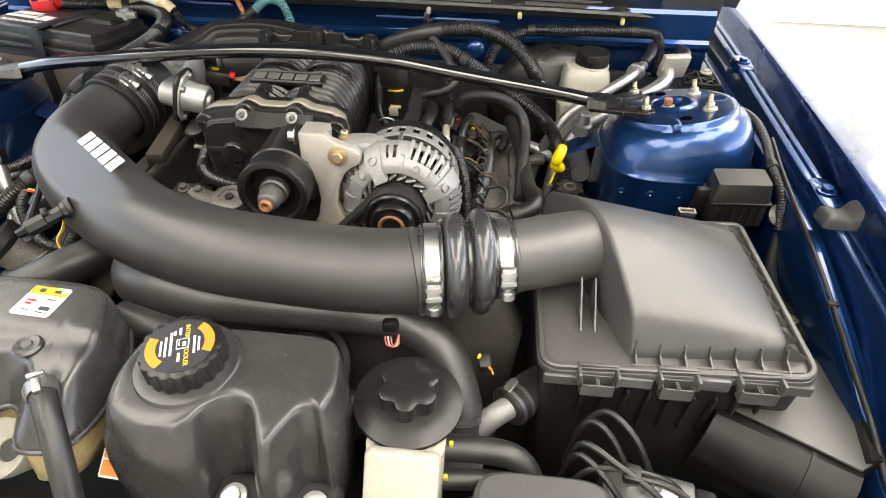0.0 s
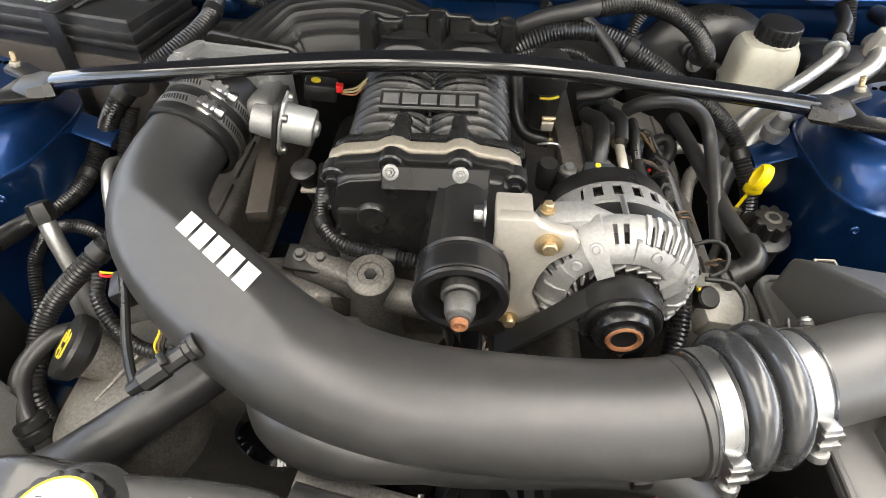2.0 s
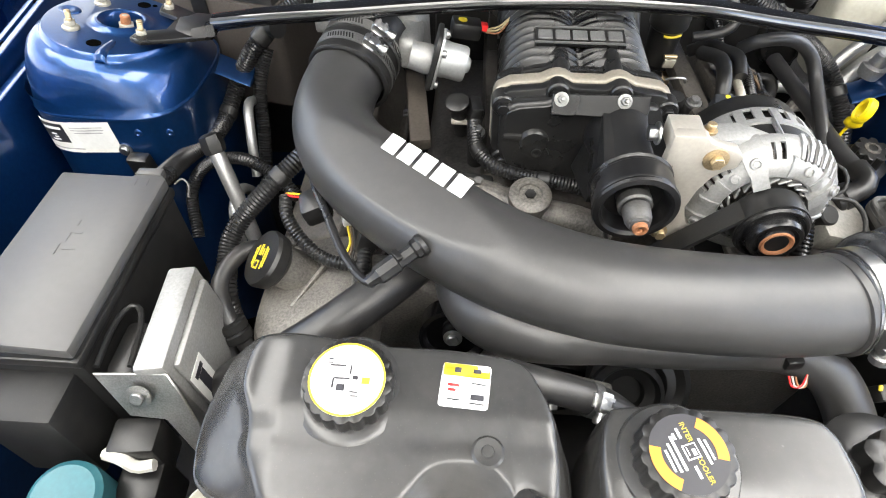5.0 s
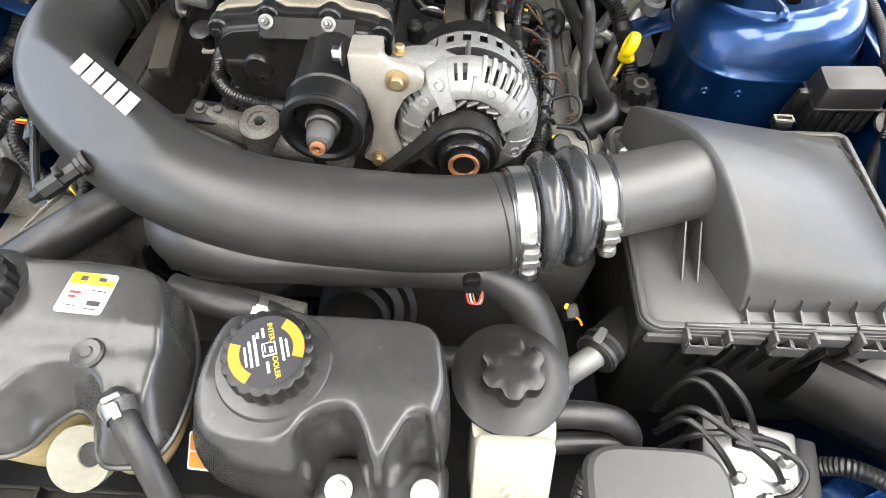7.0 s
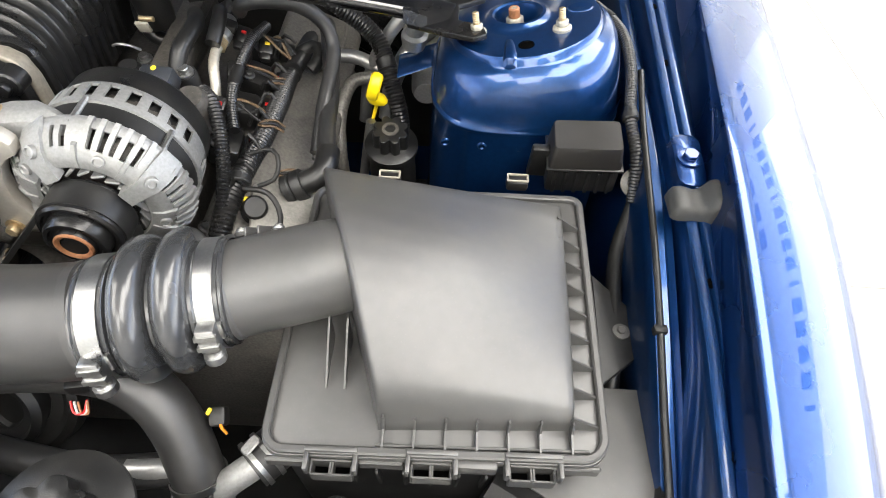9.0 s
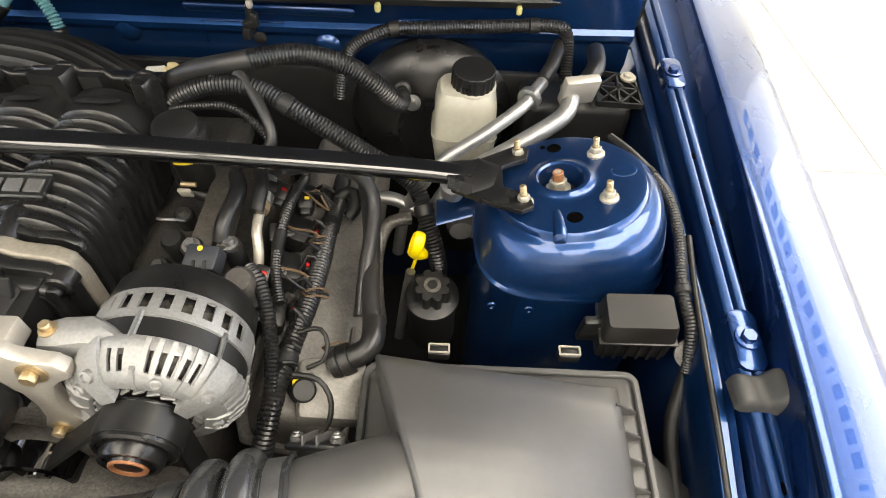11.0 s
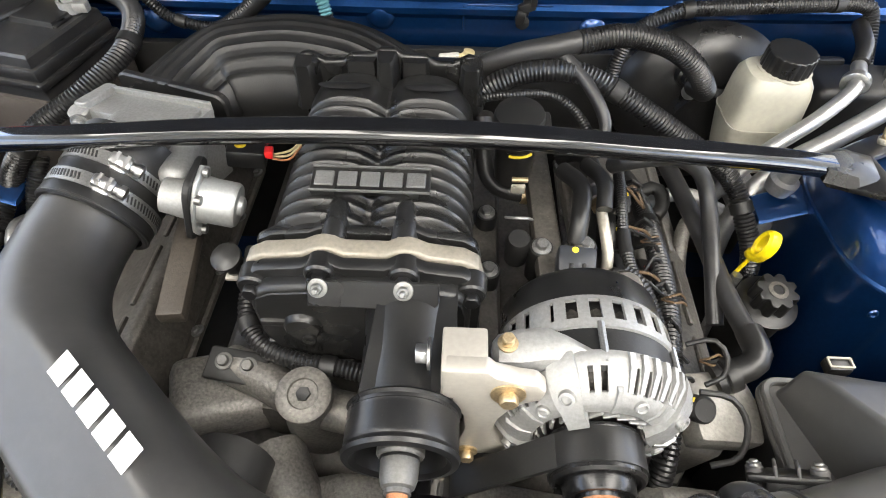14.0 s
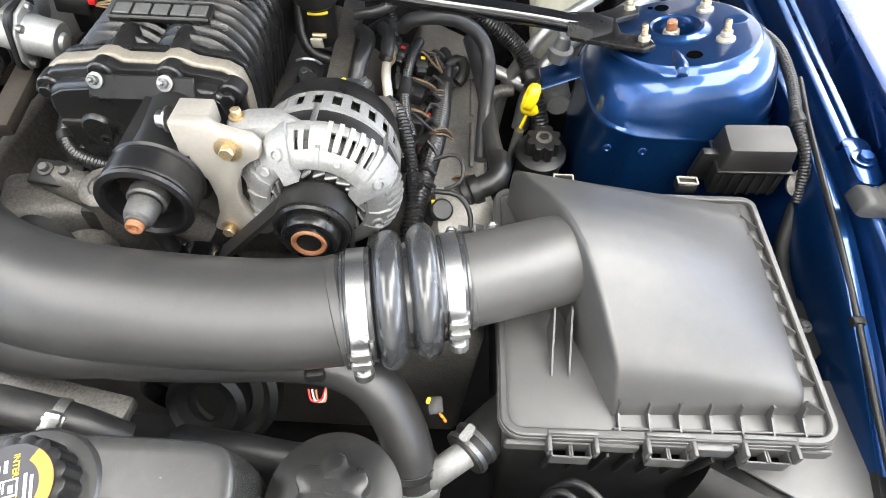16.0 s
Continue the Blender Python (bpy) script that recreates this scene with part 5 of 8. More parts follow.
tsen = thing("temperature_sensor", (0.097, 1.11, 0.96), "tan plastic sensor with a white sleeve behind the blower", "sensor")
part("body", lathe([(0.006, -0.03), (0.0085, -0.012), (0.0085, 0.002), (0.0065, 0.004), (0.0065, 0.008), (0.002, 0.009)], axm((0.097, 1.118, 0.944), (0.25, 0.1, 1)), 22), TAPE, tsen)
part("sleeve", box((0.024, 0.009, 0.009), at(0.076, 1.118, 0.943, 0, -4, 4), 0.002), WHITETAPE, tsen, "white printed sleeve")
part("lead", hose([(0.087, 1.118, 0.944), (0.093, 1.118, 0.945)], 0.004, 10, 0.004), TAPE, tsen)

# ---- throttle body ----
thr = thing("throttle", (-0.23, 0.97, 0.86), "cast aluminium throttle body with actuator motor", "throttle body")
part("bore", lathe([(0.044, 0.0), (0.045, 0.03)], axm((-0.228, 0.950, 0.918), (0, 1, -0.12)), 40), ALU, thr)
tm = at(-0.226, 0.996, 0.912, -6, -5, -18)
part("flange", join(prism(rounded(0.136, 0.044, 0.005, 3), -0.04, 0.036, tm, 0.002, 2), prism(rounded(0.136, 0.005, 0.002, 2), 0.030, 0.042, tm @ at(0, 0.019, 0), 0.001, 1), prism(rounded(0.016, 0.046, 0.004, 3), 0.030, 0.043, tm @ at(-0.064, 0, 0), 0.001, 1), prism(rounded(0.020, 0.034, 0.005, 3), 0.030, 0.040, tm @ at(0.056, -0.008, 0), 0.001, 1)), ALU, thr, "cast flange block")
part("lug", join(lathe([(0.010, -0.01), (0.011, 0.02), (0.009, 0.022)], axm((-0.297, 1.000, 0.925), (0, -0.2, 1)), 20), box((0.03, 0.025, 0.02), at(-0.29, 0.985, 0.922), 0.004)), ALU, thr)
for p in ((-0.292, 0.985, 0.938), (-0.172, 0.985, 0.924)):
    bolt(thr, p, (0, -1, 0.1), 0.007, 0.008, ZINC)
part("stud", lathe([(0.005, 0), (0.005, 0.012), (0.003, 0.013)], axm((-0.172, 1.002, 0.938), (0.3, 0, 1)), 12), GOLD, thr)
part("gear_case", join(lathe([(0.016, -0.01), (0.018, 0.010), (0.017, 0.016)], axm((-0.162, 0.888, 0.934), (1, 0, -0.25)), 32), box((0.030, 0.070, 0.042), at(-0.178, 0.945, 0.920, 0, 8, 0), 0.012, 3)), ALU, thr)
part("gasket", prism([(x, y) for x, y in rounded(0.052, 0.072, 0.014)], 0.0, 0.006, axm((-0.146, 0.888, 0.934), (1, 0, -0.25)), 0.001, 1), DULL, thr, "black gasket plate")
mm = axm((-0.140, 0.887, 0.9345), (1, 0, -0.25))
mot = part("motor", lathe([(0.0215, 0.0), (0.0215, 0.010), (0.0208, 0.012), (0.0208, 0.032), (0.019, 0.0350), (0.010, 0.0355), (0.0085, 0.039), (0.006, 0.0405), (0.001, 0.0405)], mm, 36), MATZINC, thr, "dull zinc cylindrical actuator motor")
part("motor_plate", prism([(-0.024, -0.02), (-0.014, -0.036), (0.004, -0.036), (0.02, -0.024), (0.024, 0.018), (0.008, 0.034), (-0.012, 0.030), (-0.024, 0.012)], 0.000, 0.004, mm, 0.001, 1), MATZINC, mot)
for a in ((-0.010, -0.030), (0.006, 0.028), (-0.017, 0.016), (0.017, -0.02)):
    part("screw", lathe([(0.0045, 0.003), (0.0045, 0.008), (0.003, 0.009)], mm @ Matrix.Translation((*a, 0)), 14), ZINC, mot)
conn = thing("throttle_plug", (-0.10, 0.94, 0.93), "black electrical plug with a red lock", "plug")
part("plug_body", box((0.036, 0.024, 0.020), at(-0.108, 0.940, 0.944, 0, 10, 8), 0.003), PLASTIC, conn)
part("lock", box((0.008, 0.010, 0.008), at(-0.086, 0.937, 0.948, 0, 10, 8), 0.001), RED, conn, "red lock tab")
part("mark", lathe([(0.0055, 0), (0.0055, 0.001), (0.003, 0.0012)], axm((-0.112, 0.939, 0.9545), (0.17, 0, 1)), 16), YPRINT, conn, "yellow paint dab")
for k in range(3):
    part("wire", hose([(-0.084, 0.935 + 0.003 * k, 0.942), (-0.068, 0.936 + 0.004 * k, 0.941 + 0.002 * k), (-0.056, 0.948, 0.95 + 0.002 * k), (-0.055, 0.965, 0.945)], 0.0011, 6, 0.004), TAPE if k else RUST, conn)

# ---- alternator ----
alt = thing("alternator", (0.205, 0.75, 0.80), "cast aluminium alternator with slotted housing", "alternator")
am = axm((0.1975, 0.835, 0.889), (0, -1, 0.004))


def slotted(profile, seg, rows, is_open):
    """A turned shell with real thickness and open slots in the given rows."""
    bm = lathe(profile, am, seg, False)
    bm.faces.ensure_lookup_table()
    gone = [bm.faces[r * seg + k] for r in rows for k in range(seg) if is_open(k)]
    bmesh.ops.delete(bm, geom=gone, context="FACES")
    bmesh.ops.recalc_face_normals(bm, faces=bm.faces)
    bmesh.ops.solidify(bm, geom=bm.faces[:], thickness=0.0025)
    return bm


part("rear_cover", lathe([(0.045, 0.018), (0.058, 0.022), (0.064, 0.030), (0.066, 0.056)], am, 48), PLASTIC, alt, "black plastic rear cover")
part("rear_housing", slotted([(0.0600, 0.052), (0.0660, 0.054), (0.0680, 0.059), (0.0690, 0.076), (0.0694, 0.083), (0.066, 0.084)], 150, (2,), lambda k: k % 6 in (1, 2, 3) and k % 50 > 5), ALU, alt, "slotted rear housing")
part("stator", lathe([(0.050, 0.050), (0.060, 0.052), (0.060, 0.074), (0.0672, 0.082), (0.0672, 0.108)], am, 56), DULL, alt, "dark laminated stator ring")
for i in range(5):
    a = radians(-25 + 58 * i)
    part("through_bolt", hose([am @ Vector((0.0690 * math.cos(a), 0.0690 * math.sin(a), 0.080)), am @ Vector((0.0690 * math.cos(a), 0.0690 * math.sin(a), 0.112))], 0.0028, 8, 0.02), ZINC, alt)
OPEN = [(74, 1.9), (66.5, 1.9), (59, 1.9), (51.5, 1.9), (44, 1.9), (100, 1.7), (92.5, 1.7), (137, 2), (145, 2), (153, 2), (161, 2), (16, 1.9), (8.5, 1.9), (1, 1.9), (-6.5, 1.9), (-14, 1.9), (-21.5, 1.9), (-29, 1.9), (-36.5, 1.9), (225, 2), (233, 2), (241, 2), (249, 2)]
fh = slotted([(0.066, 0.102), (0.0705, 0.103), (0.0718, 0.106), (0.0718, 0.110), (0.0704, 0.115), (0.0672, 0.1225), (0.0615, 0.1300), (0.0545, 0.1345), (0.0515, 0.1355), (0.0450, 0.1360), (0.0430, 0.1345)], 360, (4, 5), lambda k: any(abs((k - a + 180) % 360 - 180) < w for a, w in OPEN))
part("front_housing", fh, ALU, alt, "finned front housing")
for a in (77.7, 70.2, 62.7, 55.2, 47.7, 40.2, 20, 12.2, 4.7, -2.8, -10.3, -17.8, -25.3, -33, 141, 149, 157, 165):
    m = am @ Matrix.Rotation(radians(a), 4, "Z")
    part("fin", loft([[m @ Vector((r, s * 0.0020, h)) for r, s, h in ((0.0748, -1, 0.106), (0.0748, 1, 0.106), (0.070, 1, 0.104), (0.070, -1, 0.104))], [m @ Vector((r, s * 0.0020, h)) for r, s, h in ((0.0732, -1, 0.117), (0.0732, 1, 0.117), (0.067, 1, 0.115), (0.067, -1, 0.115))], [m @ Vector((r, s * 0.0016, h)) for r, s, h in ((0.0635, -1, 0.1300), (0.0635, 1, 0.1300), (0.059, 1, 0.127), (0.059, -1, 0.127))]]), ALU, alt)
part("core", lathe([(0.060, 0.062), (0.062, 0.10), (0.058, 0.114), (0.046, 0.124), (0.030, 0.125)], am, 40), BLOCK, alt, "dark windings inside")
for i in range(22):
    part("fan_blade", box((0.0025, 0.012, 0.008), am @ Matrix.Rotation(2 * math.pi * i / 22, 4, "Z") @ Matrix.Translation((0.0385, 0, 0.1325)) @ pose(0, 0, 0, 0, 0, 35), 0.0006, 1), ALU, alt)
for a, w in ((116, 0.0175), (27, 0.0175), (200, 0.0175)):
    m = am @ Matrix.Rotation(radians(a), 4, "Z")
    s = part("spoke", loft([[m @ Vector((r, q * ww, h + (0.0 if top else -t))) for q, top in ((-1, 0), (1, 0), (1, 1), (0.6, 1), (-0.6, 1), (-1, 1))] for r, ww, h, t in ((0.0740, w * 0.55, 0.1110, 0.006), (0.0700, w * 0.62, 0.1225, 0.008), (0.0610, w * 0.55, 0.1345, 0.010), (0.0520, w * 0.42, 0.1400, 0.010), (0.0380, w * 0.42, 0.1440, 0.010))]), ALU, alt)
    part("boss", lathe([(0.0060, -0.004), (0.0055, 0.0025), (0.0035, 0.003), (0.003, 0.001), (0.001, 0.001)], m @ Matrix.Translation((0.063, 0, 0.1335)) @ pose(0, 0, 0, 0, 40, 0), 16), ALU, s)
for a, r0 in ((84, 0.0480), (48, 0.0480), (150, 0.0480), (172, 0.0480), (-8, 0.0480), (-30, 0.0480)):
    m = am @ Matrix.Rotation(radians(a), 4, "Z")
    part("web", loft([[m @ Vector((r, q * w, h)) for q, h in ((-1, z - 0.004), (-0.7, z), (0.7, z), (1, z - 0.004))] for r, w, z in ((r0 - 0.002, 0.0022, 0.1372), (r0 + 0.008, 0.0026, 0.1360), (r0 + 0.0165, 0.0022, 0.1305))]), ALU, alt)
for a in (66, 137, -20, 215):
    m = am @ Matrix.Rotation(radians(a), 4, "Z")
    part("boss", lathe([(0.0052, -0.006), (0.0050, 0.0015), (0.0036, 0.0022), (0.0030, 0.0008), (0.001, 0.0008)], m @ Matrix.Translation((0.0555, 0, 0.1345)) @ pose(0, 0, 0, 0, 25, 0), 14), ALU, alt)
apul = part("pulley", lathe([(0.012, 0.134), (0.028, 0.136), (0.0335, 0.137), (0.0335, 0.140)] + [(0.0325 - 0.0005 * (k % 2), 0.1415 + 0.0015 * k) for k in range(14)] + [(0.0335, 0.163), (0.0335, 0.167), (0.0315, 0.169), (0.0295, 0.169), (0.0285, 0.1665), (0.0255, 0.1665), (0.0250, 0.176), (0.0235, 0.1785), (0.0205, 0.1785), (0.0195, 0.1765), (0.0165, 0.1765), (0.0155, 0.1800)], am, 56), SATIN, alt, "black ribbed pulley")
part("pulley_hub", lathe([(0.0158, 0.1780), (0.0152, 0.1815), (0.0140, 0.1822), (0.0118, 0.1812), (0.0095, 0.1785), (0.0085, 0.174), (0.0080, 0.168), (0.001, 0.167)], am, 32), RUST, apul, "copper-brown hub bore")
# black disc that paints the shade deep in the bore
part("hub_bore", lathe([(0.0075, 0.1705), (0.001, 0.1708)], am, 20), HOLESHADE, apul)
# top mounting arm
arm = []
for x, z, y0, y1, th in ((0.121, 0.953, 0.724, 0.742, 0.016), (0.125, 0.957, 0.720, 0.746, 0.020), (0.140, 0.9595, 0.719, 0.750, 0.024), (0.160, 0.9605, 0.722, 0.751, 0.024), (0.172, 0.9600, 0.722, 0.746, 0.020), (0.186, 0.9590, 0.722, 0.738, 0.014), (0.200, 0.9560, 0.722, 0.732, 0.008)):
    arm.append([Vector((x, y0, z - th)), Vector((x, y1, z - th)), Vector((x, y1, z - 0.006)), Vector((x, y1 - 0.003, z - 0.0018)), Vector((x, y1 - 0.008, z)), Vector((x, y0 + 0.010, z - 0.001)), Vector((x, y0 + 0.003, z - 0.004)), Vector((x, y0, z - 0.010))])
part("mount_arm", loft(arm), ALU, alt, "cast mounting arm")
part("rear_boss", lathe([(0.017, -0.02), (0.016, 0.020), (0.012, 0.026), (0.001, 0.027)], axm((0.239, 0.836, 0.882), (0.1, -0.3, 1)), 24), BLOCK, alt, "brown moulded boss of the rear cover")
bolt(alt, (0.131, 0.735, 0.957), (0, 0, 1), 0.0050, 0.009, GOLD)
plug = thing("alternator_plug", (0.19, 0.87, 0.89), "grey electrical plug behind the alternator", "plug")
part("plug_body", box((0.034, 0.026, 0.024), at(0.200, 0.857, 0.899, 20, 0, -6), 0.004), mat("slate_plastic", (0.022, 0.025, 0.031), 0.45), plug)
part("tooth", box((0.004, 0.012, 0.006), at(0.194, 0.844, 0.905, 20, 0, 0), 0.001), PLASTIC, plug)
part("tooth", box((0.004, 0.012, 0.006), at(0.205, 0.844, 0.905, 20, 0, 0), 0.001), PLASTIC, plug)
part("mark", lathe([(0.003, 0), (0.003, 0.0012), (0.001, 0.0013)], axm((0.198, 0.861, 0.912), (0, -0.3, 1)), 12), YPRINT, plug, "yellow dab")

# ---- alternator bracket ----
brk = thing("alternator_bracket", (0.11, 0.71, 0.85), "bare machined aluminium bracket beside the blower snout", "bracket")
bo = [(0.086, 0.935), (0.088, 0.975), (0.117, 0.975), (0.122, 0.968), (0.138, 0.962), (0.150, 0.960), (0.156, 0.951), (0.155, 0.940), (0.144, 0.934), (0.136, 0.926), (0.128, 0.908), (0.124, 0.885), (0.130, 0.866), (0.146, 0.856), (0.150, 0.848), (0.140, 0.842), (0.100, 0.842), (0.090, 0.848), (0.100, 0.868), (0.104, 0.890), (0.102, 0.912), (0.094, 0.926)]
part("plate", prism(bo, -0.004, 0.010, Matrix(((1, 0, 0, 0), (0, 0, -1, 0.712), (0, 1, 0, 0), (0, 0, 0, 1))), 0.003, 2), CREAM, brk)
part("top_block", box((0.030, 0.034, 0.022), at(0.1015, 0.7195, 0.9635), 0.002), CREAM, brk)
bolt(brk, (0.131, 0.702, 0.950), (0, -1, 0.05), 0.0068, 0.009, GOLD, 0.0118)
bolt(brk, (0.079, 0.722, 0.962), (-1, 0, 0), 0.0075, 0.010, STEEL)
bolt(brk, (0.107, 0.702, 0.851), (0, -1, 0.05), 0.0060, 0.009, GOLD)

# ---- coolant tank ----
def shell(outline, levels, name, material, parent, label="", upper=None, sculpt=None, spine=None):
    """A moulded cover: the outline drawn in and up, level by level (inset, z, slope, share of the upper outline)."""
    upper = upper or outline
    cx = sum(p[0] for p in outline) / len(outline)
    cy = sum(p[1] for p in outline) / len(outline)
    mid = Vector((cx, cy, 0))

    def dense(o):
        return [p for p, s in spline_even([(x, y, 0) for x, y in o] + [(*o[0], 0)], 8)]

    low, high = dense(outline), dense(upper)
    rings = []
    for inset, z, sl, share in levels:
        ring = []
        for p, u in zip(low, high):
            q = p.lerp(u, share)
            to = Vector((min(max(q.x, spine[0]), spine[1]), spine[2], 0)) if spine else mid
            q = q + (to - q) * (inset / 0.12)
            ring.append(Vector((q.x, q.y, z + sl * (q.y - cy) + (sculpt(q.x, q.y) * share if sculpt else 0))))
        rings.append(ring)
    return part(name, loft(rings), material, parent, label, 0.9)


def spline_even(points, k):
    """The same number of places between each two points of a closed line."""
    pts = [Vector(p) for p in points[:-1]]
    n = len(pts)
    out = []
    for i in range(n):
        a, b, c, d = pts[i - 1], pts[i], pts[(i + 1) % n], pts[(i + 2) % n]
        for j in range(k):
            t = j / k
            out.append((0.5 * (2 * b + (c - a) * t + (2 * a - 5 * b + 4 * c - d) * t * t + (3 * b - a - 3 * c + d) * t ** 3), 0))
    return out


def fluted_cap(parent, c, d, r, h, flutes, name="cap", material=None, depth=0.002, label=""):
    m = axm(c, d, (0, 1, 0))
    n = flutes * 14
    rings = []
    for hh, rr, dep in ((0, r, depth), (h * 0.85, r * 0.985, depth), (h * 0.97, r * 0.965, depth), (h, r * 0.93, depth), (h + 0.0003, r * 0.5, depth * 0.5)):
        rings.append([m @ Vector(((rr - dep * (0.5 + 0.5 * math.cos(flutes * 2 * math.pi * i / n)) ** 2) * math.cos(2 * math.pi * i / n), (rr - dep * (0.5 + 0.5 * math.cos(flutes * 2 * math.pi * i / n)) ** 2) * math.sin(2 * math.pi * i / n), hh)) for i in range(n)])
    return part(name, loft(rings), material or PLASTIC, parent, label), m


def words(parent, text, m, size, material):
    """Flat lettering in the built-in font, as a mesh part."""
    cu = bpy.data.curves.new("lettering", "FONT")
    cu.body, cu.size, cu.align_x, cu.align_y, cu.extrude = text, size, "CENTER", "CENTER", 0.0002
    tmp = bpy.data.objects.new("lettering", cu)
    me = bpy.data.meshes.new_from_object(tmp)
    bpy.data.objects.remove(tmp)
    bm = bmesh.new()
    bm.from_mesh(me)
    bm.transform(m)
    return part("lettering", bm, material, parent, "printed word")


tank = thing("coolant_tank", (-0.15, 0.45, 0.74), "milky coolant tank under a satin black moulded cover", "coolant tank")
TO = [(-0.284, 0.530), (-0.300, 0.480), (-0.297, 0.430), (-0.284, 0.412), (-0.262, 0.402), (-0.252, 0.386), (-0.240, 0.378), (-0.205, 0.380), (-0.185, 0.381), (-0.160, 0.376), (-0.132, 0.374), (-0.115, 0.383), (-0.105, 0.400), (-0.090, 0.411),
      (-0.074, 0.402), (-0.066, 0.384), (-0.058, 0.373), (-0.045, 0.371), (-0.024, 0.376), (-0.012, 0.400), (-0.012, 0.450), (-0.028, 0.492), (-0.050, 0.518), (-0.100, 0.528), (-0.160, 0.530), (-0.230, 0.538)]
TU = [(-0.262, 0.524), (-0.268, 0.485), (-0.256, 0.455), (-0.252, 0.428), (-0.243, 0.408), (-0.234, 0.394), (-0.222, 0.387), (-0.200, 0.385), (-0.180, 0.385), (-0.158, 0.382), (-0.140, 0.386), (-0.128, 0.402), (-0.113, 0.419), (-0.092, 0.425),
      (-0.072, 0.421), (-0.061, 0.411), (-0.051, 0.396), (-0.042, 0.392), (-0.028, 0.396), (-0.020, 0.415), (-0.022, 0.455), (-0.031, 0.485), (-0.050, 0.511), (-0.100, 0.519), (-0.160, 0.520), (-0.228, 0.528)]


def smooth(t):
    t = max(0.0, min(1.0, t))
    return t * t * (3 - 2 * t)


def tank_form(x, y):
    """A step down in front of the filler, a fall to the front edge, and a hollow round the hose stub."""
    return -0.0045 * smooth((0.460 - y) / 0.016) - 0.20 * max(0.0, 0.432 - y) - 0.007 * math.exp(-((x + 0.043) ** 2 + (y - 0.402) ** 2) / 0.011 ** 2) - 0.004 * smooth((-0.225 - x) / 0.03)


cover = shell(TO, [(0.0, 0.846, 0.04, 0), (0.0, 0.852, 0.04, 0), (0.001, 0.858, 0.04, 0.08), (0.0015, 0.866, 0.05, 0.28), (0.002, 0.876, 0.05, 0.56), (0.003, 0.885, 0.05, 0.82), (0.006, 0.891, 0.05, 1), (0.011, 0.8942, 0.05, 1), (0.018, 0.8955, 0.05, 1), (0.026, 0.896, 0.05, 1), (0.036, 0.896, 0.05, 1), (0.046, 0.896, 0.05, 1), (0.056, 0.896, 0.05, 1), (0.068, 0.896, 0.05, 1), (0.080, 0.896, 0.05, 1), (0.094, 0.896, 0.05, 1), (0.108, 0.896, 0.05, 1)], "cover", TANKBLACK, tank, "satin black moulded cover", TU, tank_form, (-0.225, -0.060, 0.472))
part("lip", hose([(x, y, 0.8475 + 0.04 * (y - 0.443)) for x, y in TO + TO[:1]], 0.0028, 8, 0.006), TANKBLACK, cover)
TI = [(x + (-0.16 - x) * 0.05, y + (0.455 - y) * 0.06) for x, y in TO]
shell(TI, [(0.03, 0.77, 0, 0), (0.014, 0.785, 0, 0), (0.002, 0.815, 0.03, 0), (0.0, 0.848, 0.05, 0)], "tank", AMBER, tank, "yellowed translucent tank")
for bx, by, bz, w in ((-0.0845, 0.379, 0.832, 0.92), (-0.277, 0.398, 0.832, 0.95)):
    dish = axm((bx, by, bz), (0, -0.50, 0.86))
    t = part("mount_tab", lathe([(0.016 * w, -0.040), (0.0245 * w, -0.016), (0.0268 * w, -0.003), (0.0270 * w, 0.0005), (0.0258 * w, 0.0015), (0.0200 * w, -0.005), (0.0130 * w, -0.011), (0.0098, -0.013), (0.0090, -0.022)], dish, 40, False), mat("translucent_tab_plastic", (0.29, 0.28, 0.235), 0.45, 0, 0, 0.1, 0.12, 40), tank, "milky plastic mounting tab with a bolt hole")
    part("mount_hole", lathe([(0.0094, -0.0150), (0.005, -0.0152), (0.001, -0.0140)], dish, 24), DULL, t)
CN = (0.0, -0.10, 1)
part("filler_neck", lathe([(0.047, -0.012), (0.046, 0.0), (0.042, 0.004), (0.036, 0.006), (0.034, 0.006)], axm((-0.179, 0.478, 0.893), CN), 48), TANKBLACK, tank)
cap, cm = fluted_cap(tank, (-0.179, 0.479, 0.896), CN, 0.0345, 0.018, 18, label="ribbed black filler cap")
part("cap_label", lathe([(0.0285, 0.0183), (0.0285, 0.0188), (0.01, 0.0189)], cm, 40), LABEL, cap, "round white printed label")
part("label_ring", lathe([(0.0270, 0.0189), (0.0285, 0.0189), (0.0285, 0.0193), (0.0270, 0.0193)], cm, 40, False), YPRINT, cap)
bars(cap, cm @ Matrix.Translation((0, 0, 0.0191)), [(-0.008, 0.010, 0.012, 0.0012), (0.002, 0.007, 0.0012, 0.007), (-0.004, 0.000, 0.012, 0.0012), (-0.010, -0.004, 0.0012, 0.007), (-0.004, -0.007, 0.006, 0.005), (0.006, -0.010, 0.006, 0.0008), (0.007, -0.013, 0.006, 0.0008), (0.006, 0.001, 0.004, 0.003), (-0.014, 0.012, 0.004, 0.0008), (-0.014, 0.015, 0.004, 0.0008)], DARKPRINT)
bars(cap, cm @ Matrix.Translation((0, 0, 0.0191)), [(0.014, -0.001, 0.006, 0.005)], YPRINT)
lm = Matrix.Translation((-0.092, 0.4845, 0.8985)) @ pose(0, 0, 0, 11, 9, -3)
part("label", drape(prism(rounded(0.038, 0.036, 0.003), 0, 0.0008, lm), cover), LABEL, cover, "white warning label with a yellow band")
